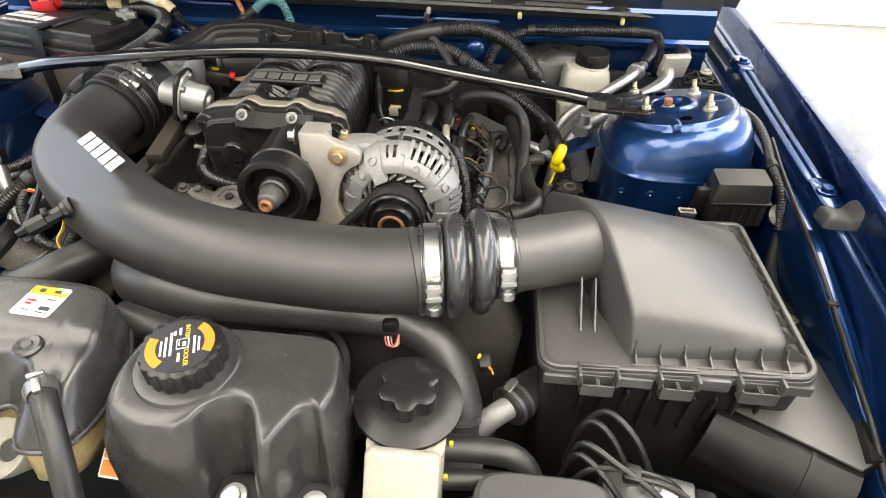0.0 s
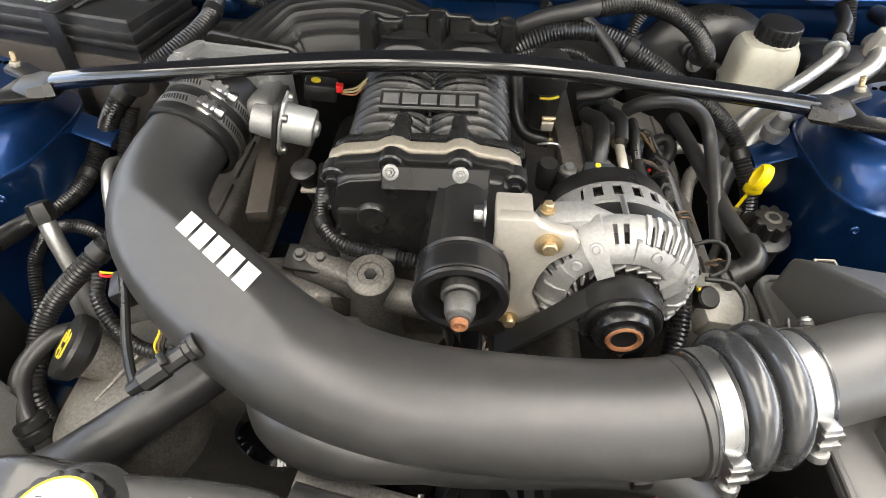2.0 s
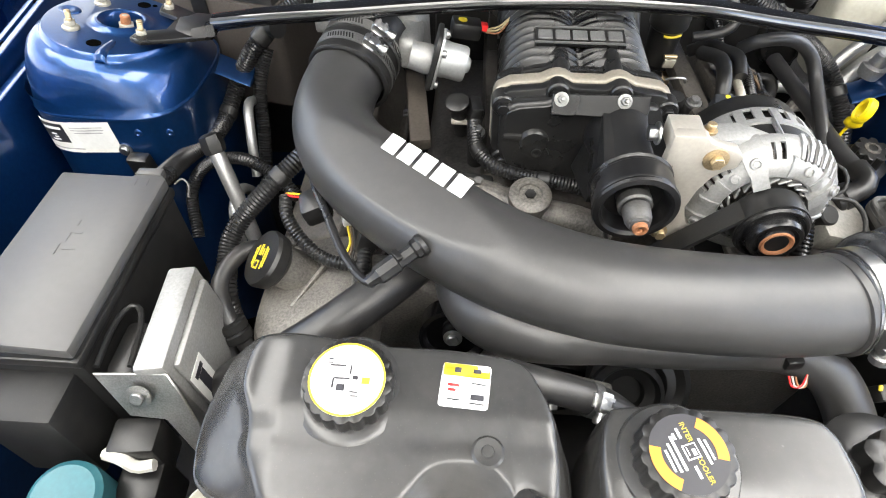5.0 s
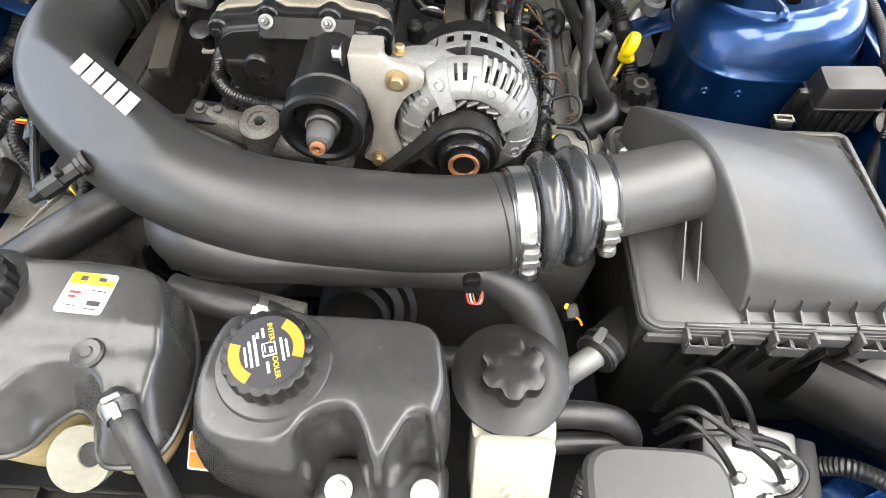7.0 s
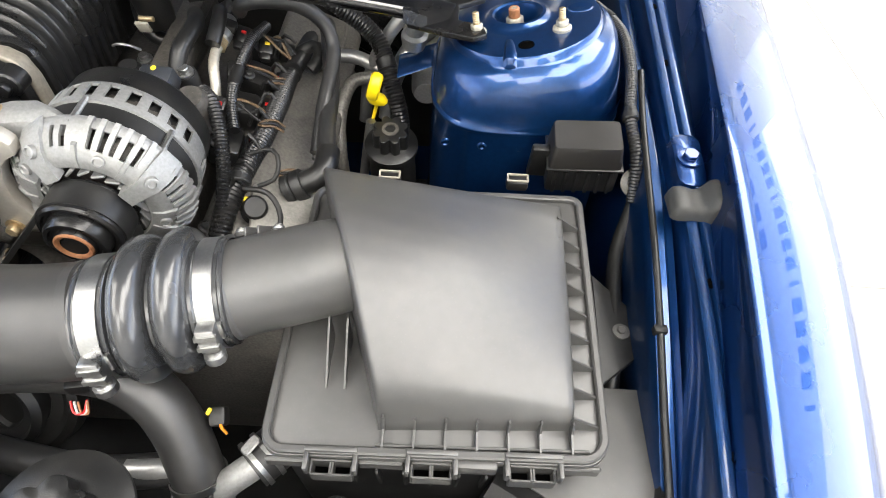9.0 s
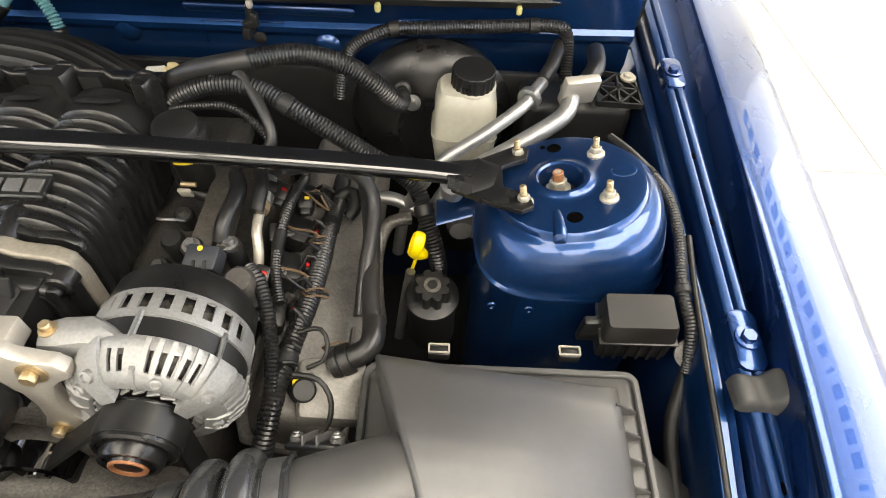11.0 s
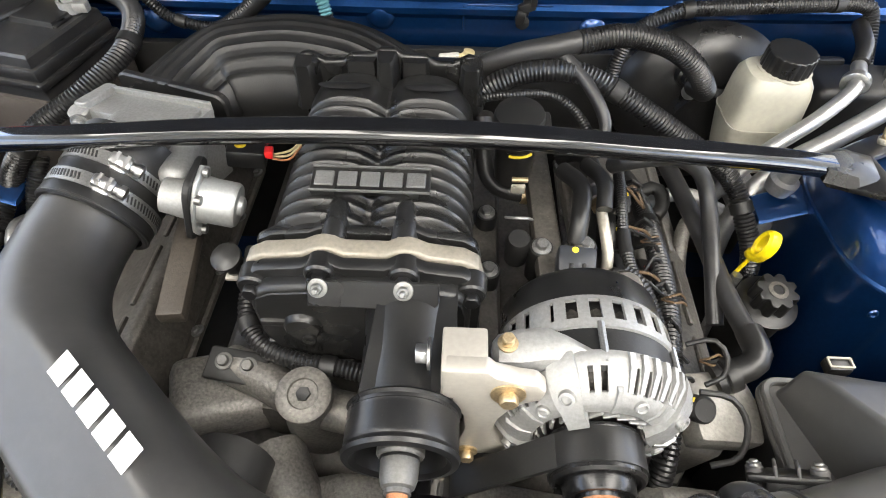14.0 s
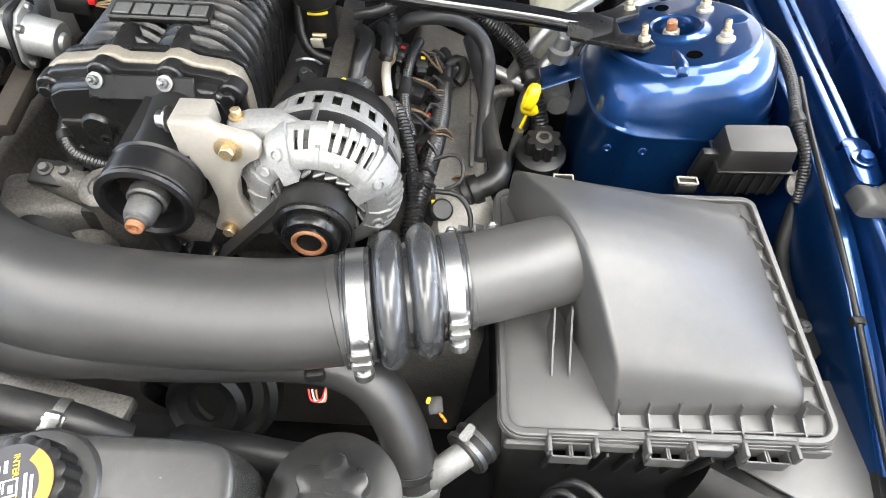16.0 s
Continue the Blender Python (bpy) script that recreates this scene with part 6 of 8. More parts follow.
bars(cover, lm @ Matrix.Translation((0, 0.0125, 0.0010)), [(0, 0, 0.036, 0.010)], YPRINT, on=cover)
bars(cover, lm @ Matrix.Translation((0, 0, 0.0016)), [(-0.007, 0.0125, 0.005, 0.004), (0.008, 0.0125, 0.006, 0.003), (0.010, 0.002, 0.011, 0.0008), (0.010, -0.009, 0.010, 0.004), (-0.008, -0.012, 0.010, 0.0008), (0.010, -0.014, 0.011, 0.0008)], DARKPRINT, on=cover, lift=0.0019)
bars(cover, lm @ Matrix.Translation((0, 0, 0.0014)), [(-0.009, 0.000, 0.009, 0.002), (-0.010, -0.004, 0.006, 0.002)], RED, on=cover)
part("dimple", lathe([(0.012, 0), (0.010, 0.002), (0.005, 0.0015), (0.004, 0.003), (0.001, 0.003)], axm((-0.074, 0.437, 0.8935), (0, -0.08, 1)), 24), TANKBLACK, cover)
part("nipple", lathe([(0.014, -0.03), (0.012, 0.0), (0.010, 0.006)], axm((-0.043, 0.402, 0.884), (0.2, -0.5, 0.6)), 24), TANKBLACK, tank)
over = thing("overflow_hose", (-0.01, 0.36, 0.80), "grey rubber hose with a spring clip on the coolant tank", "hose")
part("hose", hose([(-0.043, 0.404, 0.884), (-0.036, 0.398, 0.891), (-0.026, 0.386, 0.888), (-0.014, 0.370, 0.874), (-0.003, 0.352, 0.850), (0.003, 0.338, 0.82), (0.006, 0.330, 0.78)], 0.0095, 18), HOSE, over)
part("spring_clip", join(lathe([(0.010, -0.006), (0.0112, -0.006), (0.0112, 0.006), (0.010, 0.006)], axm((-0.034, 0.396, 0.891), (0.6, -0.75, -0.1)), 24, False), box((0.012, 0.004, 0.010), at(-0.036, 0.400, 0.903, 20, 0, 35), 0.001), box((0.006, 0.012, 0.006), at(-0.031, 0.392, 0.902, 20, 0, 35), 0.001)), ZINC, over, "bright spring clip")

# ---- intercooler tank ----
tank2 = thing("intercooler_tank", (0.09, 0.42, 0.74), "satin black moulded intercooler tank with ribbed cap", "coolant tank")
T2 = [(0.028, 0.486), (0.010, 0.474), (0.000, 0.445), (-0.002, 0.405), (0.008, 0.380), (0.040, 0.370), (0.072, 0.368), (0.088, 0.374), (0.094, 0.392), (0.106, 0.404), (0.120, 0.402), (0.128, 0.386), (0.138, 0.366), (0.150, 0.364), (0.158, 0.378), (0.166, 0.396), (0.178, 0.400), (0.190, 0.394), (0.196, 0.420), (0.194, 0.450), (0.186, 0.476), (0.168, 0.489), (0.10, 0.490)]
TU2 = [(0.030, 0.484), (0.014, 0.474), (0.006, 0.445), (0.006, 0.410), (0.016, 0.386), (0.040, 0.377), (0.068, 0.377), (0.082, 0.384), (0.092, 0.399), (0.107, 0.409), (0.122, 0.407), (0.132, 0.394), (0.141, 0.374), (0.149, 0.373), (0.157, 0.388), (0.166, 0.403), (0.176, 0.408), (0.186, 0.406), (0.192, 0.426), (0.190, 0.450), (0.184, 0.472), (0.166, 0.484), (0.10, 0.486)]
shell(T2, [(0.012, 0.745, 0, 0), (0.004, 0.765, 0, 0), (0.000, 0.800, 0, 0), (0.000, 0.825, 0, 0.05), (0.0005, 0.845, 0.02, 0.25), (0.001, 0.858, 0.03, 0.5), (0.002, 0.868, 0.04, 0.8), (0.004, 0.876, 0.05, 1), (0.008, 0.8815, 0.05, 1), (0.013, 0.8842, 0.05, 1), (0.020, 0.8855, 0.05, 1), (0.030, 0.886, 0.05, 1), (0.042, 0.886, 0.05, 1), (0.056, 0.886, 0.05, 1), (0.075, 0.886, 0.05, 1), (0.100, 0.886, 0.05, 1)], "tank_body", TANKBLACK, tank2, "", TU2, lambda x, y: -0.10 * max(0.0, 0.425 - y), (0.045, 0.160, 0.446))
part("filler_neck", lathe([(0.046, -0.014), (0.0445, 0.000), (0.042, 0.003), (0.036, 0.004)], axm((0.062, 0.440, 0.886), CN), 48), TANKBLACK, tank2)
cap, cm = fluted_cap(tank2, (0.062, 0.4405, 0.889), CN, 0.034, 0.020, 18, label="ribbed black filler cap")
part("cap_label", lathe([(0.0272, 0.0203), (0.0272, 0.0207), (0.01, 0.0208)], cm, 40), DARKPRINT, cap, "round dark printed label")
for a0 in (-8, 172):
    sweep = [radians(a0 + i * 6.4) for i in range(13)]
    arc = prism([(0.0268 * math.cos(a), 0.0268 * math.sin(a)) for a in sweep] + [(0.0190 * math.cos(a), 0.0190 * math.sin(a)) for a in sweep[::-1]], 0.0208, 0.0212, cm)
    part("orange_arc", arc, OPRINT, cap, "orange printed arc")
lm = cm @ Matrix.Rotation(radians(-70), 4, "Z")
for word, wx in (("INTER", -0.0135), ("COOLER", 0.0125)):
    words(cap, word, lm @ at(wx, 0.0050, 0.0209), 0.0052, YPRINT)
bars(cap, lm @ Matrix.Translation((0, 0, 0.0210)), [(-0.0005, 0.002, 0.0105, 0.0100), (-0.0140, -0.0005, 0.0075, 0.0020), (0.0130, -0.0005, 0.0085, 0.0020), (-0.0130, -0.0045, 0.0045, 0.0018), (-0.002, -0.0072, 0.0240, 0.0020), (0.000, -0.0112, 0.0200, 0.0018), (0.001, -0.0148, 0.0150, 0.0016), (0.002, 0.0110, 0.0180, 0.0018), (0.002, 0.0145, 0.0140, 0.0016)], WHITE)
bars(cap, lm @ Matrix.Translation((0, 0, 0.0214)), [(-0.0005, 0.002, 0.0085, 0.0080)], DARKPRINT)
bars(cap, lm @ Matrix.Translation((0, 0, 0.0218)), [(0.0005, 0.0035, 0.0045, 0.0026), (-0.001, -0.0006, 0.0060, 0.0008)], WHITE)
for bx, by in ((0.110, 0.376), (0.178, 0.376)):
    part("mount_bolt", lathe([(0.011, -0.002), (0.011, 0.003), (0.007, 0.004), (0.007, 0.009), (0.004, 0.0095)], axm((bx, by, 0.800), (0, -0.35, 1)), 24), STEEL, tank2)
part("mount_ledge", box((0.11, 0.05, 0.05), at(0.142, 0.380, 0.772), 0.01, 3), TANKBLACK, tank2)
sign = thing("warning_sign", (0.0, 0.37, 0.80), "small orange warning sticker with white edge", "sticker")
sgm = at(-0.008, 0.400, 0.798, 40, 0, -3)
part("plate", prism(rounded(0.022, 0.032, 0.001, 2), 0, 0.001, sgm), LABEL, sign)
part("print", prism(rounded(0.019, 0.014, 0.001, 2), 0.001, 0.0014, sgm @ at(0, 0.0075, 0)), OPRINT, sign)
part("print", prism(rounded(0.019, 0.013, 0.001, 2), 0.001, 0.0014, sgm @ at(0, -0.0075, 0)), OPRINT, sign)
bars(sign, sgm @ at(0, 0.0075, 0.0012), [(0, 0, 0.008, 0.006)], DARKPRINT)

# ---- power steering reservoir ----
ps = thing("power_steering_reservoir", (0.247, 0.43, 0.72), "cream plastic fluid reservoir with a wide black cap", "reservoir")
PN = (0.02, -0.06, 1)
cap, cm = fluted_cap(ps, (0.2440, 0.4620, 0.8420), PN, 0.0280, 0.017, 6, depth=0.0058, label="black lobed cap")
part("cap_skirt", lathe([(0.030, -0.014), (0.0475, -0.011), (0.0495, -0.008), (0.0490, -0.005), (0.040, -0.001), (0.030, 0.001), (0.01, 0.001)], cm, 56), PLASTIC, ps, "wide flat black skirt")
bars(cap, cm @ Matrix.Translation((0, 0, 0.0173)), [(0, 0.011, 0.010, 0.0022), (-0.011, 0.003, 0.005, 0.005), (0.011, 0.004, 0.004, 0.004), (0, -0.009, 0.010, 0.001), (0, -0.012, 0.010, 0.001), (0.0, 0.0, 0.008, 0.0015)], DULL)
part("body", loft([superring(0.247, 0.438 - 0.005 * k, z, w, d, 4, 40) for k, (z, w, d) in enumerate(((0.829, 0.034, 0.036), (0.80, 0.033, 0.036), (0.70, 0.032, 0.036)))]), MILKY, ps, "cream translucent body")
fp = part("front_plate", prism(rounded(0.063, 0.10, 0.006), 0, 0.012, at(0.247, 0.392, 0.790, 62, 0, 0), 0.003, 2), MILKY, ps, "cream front plate with a bolt recess")
part("recess", prism(rounded(0.030, 0.040, 0.012), 0.0118, 0.0128, at(0.247, 0.392, 0.790, 62, 0, 0)), MILKY, fp)
part("recess_bolt", lathe([(0.009, 0.0125), (0.009, 0.0155), (0.005, 0.0165), (0.005, 0.020), (0.002, 0.0205)], at(0.247, 0.392, 0.790, 62, 0, 0), 20), MILKY, fp)
for k, pts in enumerate(([(0.275, 0.452, 0.785), (0.31, 0.455, 0.783), (0.345, 0.453, 0.778), (0.362, 0.445, 0.755), (0.365, 0.44, 0.70)], [(0.272, 0.432, 0.765), (0.31, 0.436, 0.763), (0.35, 0.438, 0.757), (0.37, 0.43, 0.735), (0.372, 0.425, 0.68)])):
    h = thing("power_steering_hose", pts[0], "black rubber hose with a yellow dab at the reservoir", "hose", "steering hoses")
    part("hose", hose(pts, 0.0125 if k == 0 else 0.010, 18), HOSE, h)
    part("paint_dab", box((0.004, 0.004, 0.006), at(pts[0][0] + 0.010, pts[0][1] - 0.004, pts[0][2] + 0.0125 - 0.002 * k), 0.001), YPRINT, h, "yellow paint dab")

# ---- brake modulator with its lines ----
abs_ = thing("brake_modulator", (0.46, 0.43, 0.66), "bright aluminium brake modulator block with black lines", "brake modulator")
part("block", box((0.085, 0.075, 0.10), at(0.468, 0.430, 0.710, 0, 0, -12), 0.004), STEEL, abs_)
part("dark_cover", box((0.02, 0.072, 0.09), at(0.520, 0.420, 0.71, 0, 0, -12), 0.004), DULL, abs_)
ABS = [[(0.455, 0.452, 0.765), (0.437, 0.474, 0.790), (0.420, 0.488, 0.797), (0.408, 0.490, 0.78), (0.400, 0.485, 0.73)], [(0.476, 0.446, 0.765), (0.455, 0.470, 0.800), (0.430, 0.492, 0.808), (0.412, 0.495, 0.78), (0.405, 0.49, 0.73)],
       [(0.450, 0.412, 0.762), (0.430, 0.428, 0.785), (0.410, 0.445, 0.796), (0.398, 0.452, 0.792), (0.390, 0.455, 0.75)], [(0.490, 0.408, 0.762), (0.470, 0.420, 0.787), (0.435, 0.440, 0.800), (0.405, 0.458, 0.803), (0.395, 0.462, 0.76)],
       [(0.498, 0.430, 0.762), (0.490, 0.434, 0.782), (0.470, 0.438, 0.792), (0.44, 0.440, 0.796), (0.410, 0.440, 0.790), (0.392, 0.44, 0.75)], [(0.470, 0.395, 0.762), (0.488, 0.398, 0.778), (0.497, 0.415, 0.788), (0.48, 0.43, 0.79), (0.45, 0.436, 0.792)]]
for pts in ABS:
    ln = part("brake_line", hose(pts, 0.0032, 10, 0.005), RUBBER, abs_, "black coated brake line")
    part("union", lathe([(0.0065, -0.006), (0.0065, 0.006), (0.004, 0.008)], axm(pts[0], (0, 0, 1)), 6), ZINC, ln)
part("line_clip", box((0.016, 0.018, 0.010), at(0.447, 0.437, 0.794, 0, 0, -12), 0.003), DULL, abs_)
rel = thing("grey_lidded_box", (0.37, 0.38, 0.70), "smooth grey plastic lidded box", "box", "lidded boxes")
part("lid", loft([superring(0.366, 0.372, z, w, d, 5, 44) for z, w, d in ((0.790, 0.060, 0.052), (0.803, 0.058, 0.050), (0.807, 0.054, 0.046), (0.808, 0.02, 0.02))]), GREYPLASTIC, rel, "smooth grey lid")
part("body", loft([superring(0.366, 0.372, z, w, d, 5, 44) for z, w, d in ((0.68, 0.050, 0.044), (0.79, 0.055, 0.048))]), DULL, rel)
part("loom_stub", hose([(0.312, 0.40, 0.79), (0.308, 0.385, 0.77), (0.309, 0.375, 0.73)], 0.009, 14, rib=0.0015, pitch=0.0045), LOOM, rel)
rel2 = thing("grey_lidded_box", (-0.33, 0.37, 0.72), "smooth grey plastic lidded box beside the coolant tank", "box", "lidded boxes")
part("lid", loft([superring(-0.333, 0.358, z, w, d, 5, 44) for z, w, d in ((0.812, 0.050, 0.052), (0.826, 0.048, 0.050), (0.831, 0.044, 0.046), (0.832, 0.02, 0.02))]), GREYPLASTIC, rel2, "smooth grey lid")
part("body", loft([superring(-0.333, 0.358, z, w, d, 5, 44) for z, w, d in ((0.70, 0.042, 0.044), (0.812, 0.046, 0.048))]), DULL, rel2)
fl = thing("washer_bottle_neck", (-0.43, 0.42, 0.70), "teal plastic washer filler cap", "cap")
part("cap", lathe([(0.030, -0.06), (0.032, -0.01), (0.031, 0.0), (0.026, 0.005), (0.010, 0.006)], axm((-0.432, 0.420, 0.780), (0.1, -0.1, 1)), 36), TEAL, fl)
part("neck", lathe([(0.026, -0.10), (0.026, -0.05)], axm((-0.432, 0.420, 0.780), (0.1, -0.1, 1)), 36), MILKY, fl)

# ---- fuse box and control module ----
fuse = thing("fuse_box", (-0.495, 0.63, 0.66), "black fuse box with a flat grey lid", "fuse box")
part("lid", prism([(-0.556, 0.520), (-0.4365, 0.515), (-0.4345, 0.736), (-0.441, 0.744), (-0.470, 0.744), (-0.474, 0.740), (-0.556, 0.742)], 0.848, 0.862, None, 0.003, 2), GREYPLASTIC, fuse, "flat grey lid with faint moulded marks")
part("box_body", box((0.115, 0.225, 0.17), at(-0.495, 0.629, 0.765), 0.005), DULL, fuse)
part("lid_step", box((0.120, 0.230, 0.012), at(-0.495, 0.629, 0.838), 0.003), PLASTIC, fuse)
bars(fuse, at(-0.50, 0.645, 0.8622, 0, 0, 90), [(0.0, 0.0, 0.012, 0.0012), (0.006, -0.006, 0.0012, 0.012), (-0.016, 0.004, 0.014, 0.0012), (-0.016, -0.008, 0.0012, 0.014), (0.02, -0.002, 0.008, 0.0012), (0.085, -0.035, 0.010, 0.001), (0.085, -0.048, 0.010, 0.001)], GREYPLASTIC, "moulded_mark", 0.0006)
part("latch", box((0.03, 0.012, 0.012), at(-0.456, 0.747, 0.858), 0.003), GREYPLASTIC, fuse)
part("wire_hook", hose([(-0.430, 0.742, 0.850), (-0.420, 0.744, 0.856), (-0.412, 0.738, 0.852), (-0.413, 0.730, 0.842)], 0.0012, 8, 0.003), DULLNUT, fuse)
part("front_step", box((0.08, 0.06, 0.12), at(-0.49, 0.497, 0.76), 0.006), DULL, fuse)
part("cable_pocket", join(hose([(-0.427, 0.519, 0.83), (-0.429, 0.56, 0.832), (-0.424, 0.583, 0.832), (-0.412, 0.583, 0.832), (-0.402, 0.56, 0.832), (-0.396, 0.521, 0.83)], 0.003, 8, 0.006), box((0.03, 0.06, 0.05), at(-0.412, 0.548, 0.795), 0.008)), PLASTIC, fuse, "open black plastic pocket")
mod = thing("control_module", (-0.37, 0.57, 0.70), "upright bright aluminium control module", "control module")
mmx = at(-0.372, 0.572, 0.780, 0, -6, 5)
part("case", box((0.030, 0.118, 0.125), mmx, 0.004), ALU, mod)
part("fin", box((0.008, 0.100, 0.110), mmx @ at(0.019, 0, -0.004), 0.003), ALU, mod)
part("label", box((0.0006, 0.030, 0.085), mmx @ at(0.0235, -0.038, -0.015), 0), LABEL, mod)
bars(mod, mmx @ at(0.0242, -0.038, -0.015, 0, 90, 0), [(0.0, 0.0, 0.060, 0.012), (-0.034, 0.0, 0.006, 0.018)], DARKPRINT)
mount = thing("module_bracket", (-0.385, 0.50, 0.74), "bare steel bracket below the control module", "bracket")
part("plate", prism([(-0.040, 0.020), (0.030, 0.024), (0.040, 0.0), (0.056, -0.05), (0.060, -0.075), (0.045, -0.075), (0.020, -0.030), (-0.014, -0.028)], -0.0015, 0.0015, Matrix(((1, 0, 0, -0.388), (0, 0.4, -0.9, 0.505), (0, 0.9, 0.4, 0.812), (0, 0, 0, 1))), 0.001, 1), ZINC, mount)
bolt(mount, (-0.385, 0.500, 0.815), (0, -0.9, 0.4), 0.007, 0.006, ZINC, 0.012)
mplug = thing("module_plug", (-0.39, 0.47, 0.70), "dark module plug with a white lever", "plug")
part("plug_body", box((0.045, 0.035, 0.06), at(-0.395, 0.478, 0.752, 0, 0, 5), 0.005), PLASTIC, mplug)
part("lever", hose([(-0.418, 0.462, 0.772), (-0.402, 0.458, 0.775), (-0.390, 0.455, 0.763), (-0.374, 0.458, 0.763)], 0.006, 8, 0.006), WHITETAPE, mplug, "white locking lever")
part("lower_plug", box((0.040, 0.04, 0.07), at(-0.390, 0.450, 0.715, 0, 0, 5), 0.004), PLASTIC, mplug)

# ---- battery ----
bat = thing("battery", (-0.52, 1.17, 0.72), "black car battery in a brown cloth sleeve under a strap", "battery")
bmx = Matrix.Translation((-0.5075, 1.175, 0)) @ pose(0, 0, 0, 0, 0, -13)
BATT = mat("dusty_battery_plastic", (0.013, 0.013, 0.0135), 0.42, 0, 0, 0.1, 0.2, 40, 0.08, 900, 0.05)
part("case", box((0.262, 0.135, 0.19), bmx @ at(0, 0, 0.822), 0.004), BATT, bat)
lidb = part("top", join(box((0.262, 0.135, 0.018), bmx @ at(0, 0, 0.924), 0.004), loft([[bmx @ Vector((x * w, y * d, z)) for x, y in ((-1, -1), (1, -1), (1, 1), (-1, 1))] for w, d, z in ((0.127, 0.064, 0.928), (0.125, 0.062, 0.944), (0.122, 0.059, 0.947))])), BATT, bat, "black battery top")
part("lid_lip", box((0.270, 0.143, 0.010), bmx @ at(0, 0, 0.912), 0.003), BATT, bat)
part("sleeve", loft([[bmx @ Vector((x, y, z)) for x, y in rounded(w, d, 0.012, 4)] for w, d, z in ((0.262, 0.138, 0.72), (0.276, 0.150, 0.80), (0.278, 0.152, 0.885), (0.270, 0.146, 0.893))]), CLOTH, bat, "brown fabric sleeve")
bars(bat, bmx @ at(-0.066, -0.020, 0.9473), [(-0.020, 0.030, 0.060, 0.010), (-0.018, 0.021, 0.070, 0.003), (-0.018, 0.008, 0.072, 0.012), (0.042, 0.010, 0.040, 0.026)], WHITE, "label_bar")
bars(bat, bmx @ at(-0.066, -0.020, 0.9473), [(-0.040 + 0.0075 * k, -0.014 - 0.0012 * (k % 2), 0.0055, 0.003) for k in range(14)] + [(-0.036 + 0.0075 * k, -0.020, 0.0055, 0.003) for k in range(12)], WHITE, "label_bar")
bars(bat, bmx @ at(0.0, 0.05, 0.9473), [(-0.012, 0.004, 0.012, 0.006), (0.004, 0.0, 0.02, 0.002), (0.004, 0.004, 0.02, 0.002)], WHITE, "label_bar")
for sx, w in ((-0.09, 0.020), (-0.045, 0.014)):
    part("cell_cover", box((0.10, 0.02, 0.004), bmx @ at(0.065, 0.03 + sx * 0.2, 0.9485), 0.0015), PLASTIC, lidb)
part("top_step", loft([[bmx @ Vector((x * w + 0.060, y * d + 0.03, z)) for x, y in ((-1, -1), (1, -1), (1, 1), (-1, 1))] for w, d, z in ((0.052, 0.030, 0.945), (0.050, 0.028, 0.953), (0.048, 0.026, 0.954))]), PLASTIC, lidb)
part("strap", join(box((0.026, 0.150, 0.0022), bmx @ at(0.012, 0, 0.9505), 0.0005), box((0.026, 0.0022, 0.17), bmx @ at(0.012, -0.0775, 0.866), 0.0005)), RUBBER, bat, "black webbing strap")
part("handle", hose([bmx @ Vector(q) for q in ((0.03, -0.05, 0.949), (0.04, -0.02, 0.953), (0.05, 0.02, 0.953), (0.05, 0.05, 0.950))], 0.004, 8), RUBBER, bat)
part("terminal_cover", join(box((0.045, 0.035, 0.028), bmx @ at(-0.085, 0.045, 0.957, 8, 0, 25), 0.008, 3), box((0.055, 0.026, 0.024), bmx @ at(-0.055, 0.062, 0.964, 6, -10, 30), 0.008, 3)), RED, bat, "red plastic terminal cover")
part("terminal_clamp", join(lathe([(0.011, 0), (0.015, 0.0), (0.015, 0.014), (0.011, 0.014)], bmx @ at(0.105, 0.045, 0.948), 24, False), box((0.022, 0.012, 0.012), bmx @ at(0.120, 0.042, 0.956, 0, 0, 15), 0.002), lathe([(0.0095, 0), (0.009, 0.018), (0.004, 0.019)], bmx @ at(0.105, 0.045, 0.948), 20)), ALU, bat, "grey lead terminal clamp")

# ---- brake fluid reservoir and booster ----
boost = thing("brake_booster", (0.41, 1.2, 0.7), "gloss black round brake booster", "brake booster")
bo = axm((0.415, 1.255, 0.810), (0, -1, 0.1))
part("drum", lathe([(0.115, 0.0), (0.118, 0.02), (0.122, 0.03), (0.118, 0.036), (0.108, 0.05), (0.085, 0.062), (0.05, 0.068), (0.045, 0.085), (0.001, 0.085)], bo, 56), SATIN, boost)
part("check_valve", lathe([(0.012, 0), (0.012, 0.014), (0.008, 0.016), (0.008, 0.03)], axm((0.375, 1.188, 0.885), (0, -1, 0.4)), 16), RUBBER, boost)
bolt(boost, (0.388, 1.180, 0.868), (0, -1, 0.2), 0.007, 0.012, STEEL, 0.012)
bres = thing("brake_fluid_reservoir", (0.46, 1.14, 0.80), "milky plastic brake fluid reservoir with a black cap", "reservoir")
part("body", loft([superring(cx, cy, z, w, d, e, 44) for cx, cy, z, w, d, e in ((0.462, 1.135, 0.795, 0.034, 0.028, 4), (0.462, 1.135, 0.815, 0.039, 0.033, 4), (0.461, 1.137, 0.850, 0.0425, 0.036, 5), (0.461, 1.138, 0.862, 0.0435, 0.038, 5), (0.461, 1.138, 0.868, 0.0435, 0.038, 5),
                                                                                (0.461, 1.138, 0.874, 0.0415, 0.036, 5), (0.461, 1.139, 0.905, 0.0405, 0.035, 4.5), (0.461, 1.140, 0.918, 0.0385, 0.033, 4.2), (0.461, 1.141, 0.926, 0.034, 0.028, 3.6), (0.459, 1.142, 0.929, 0.015, 0.013, 2.5))]), MILKY, bres)
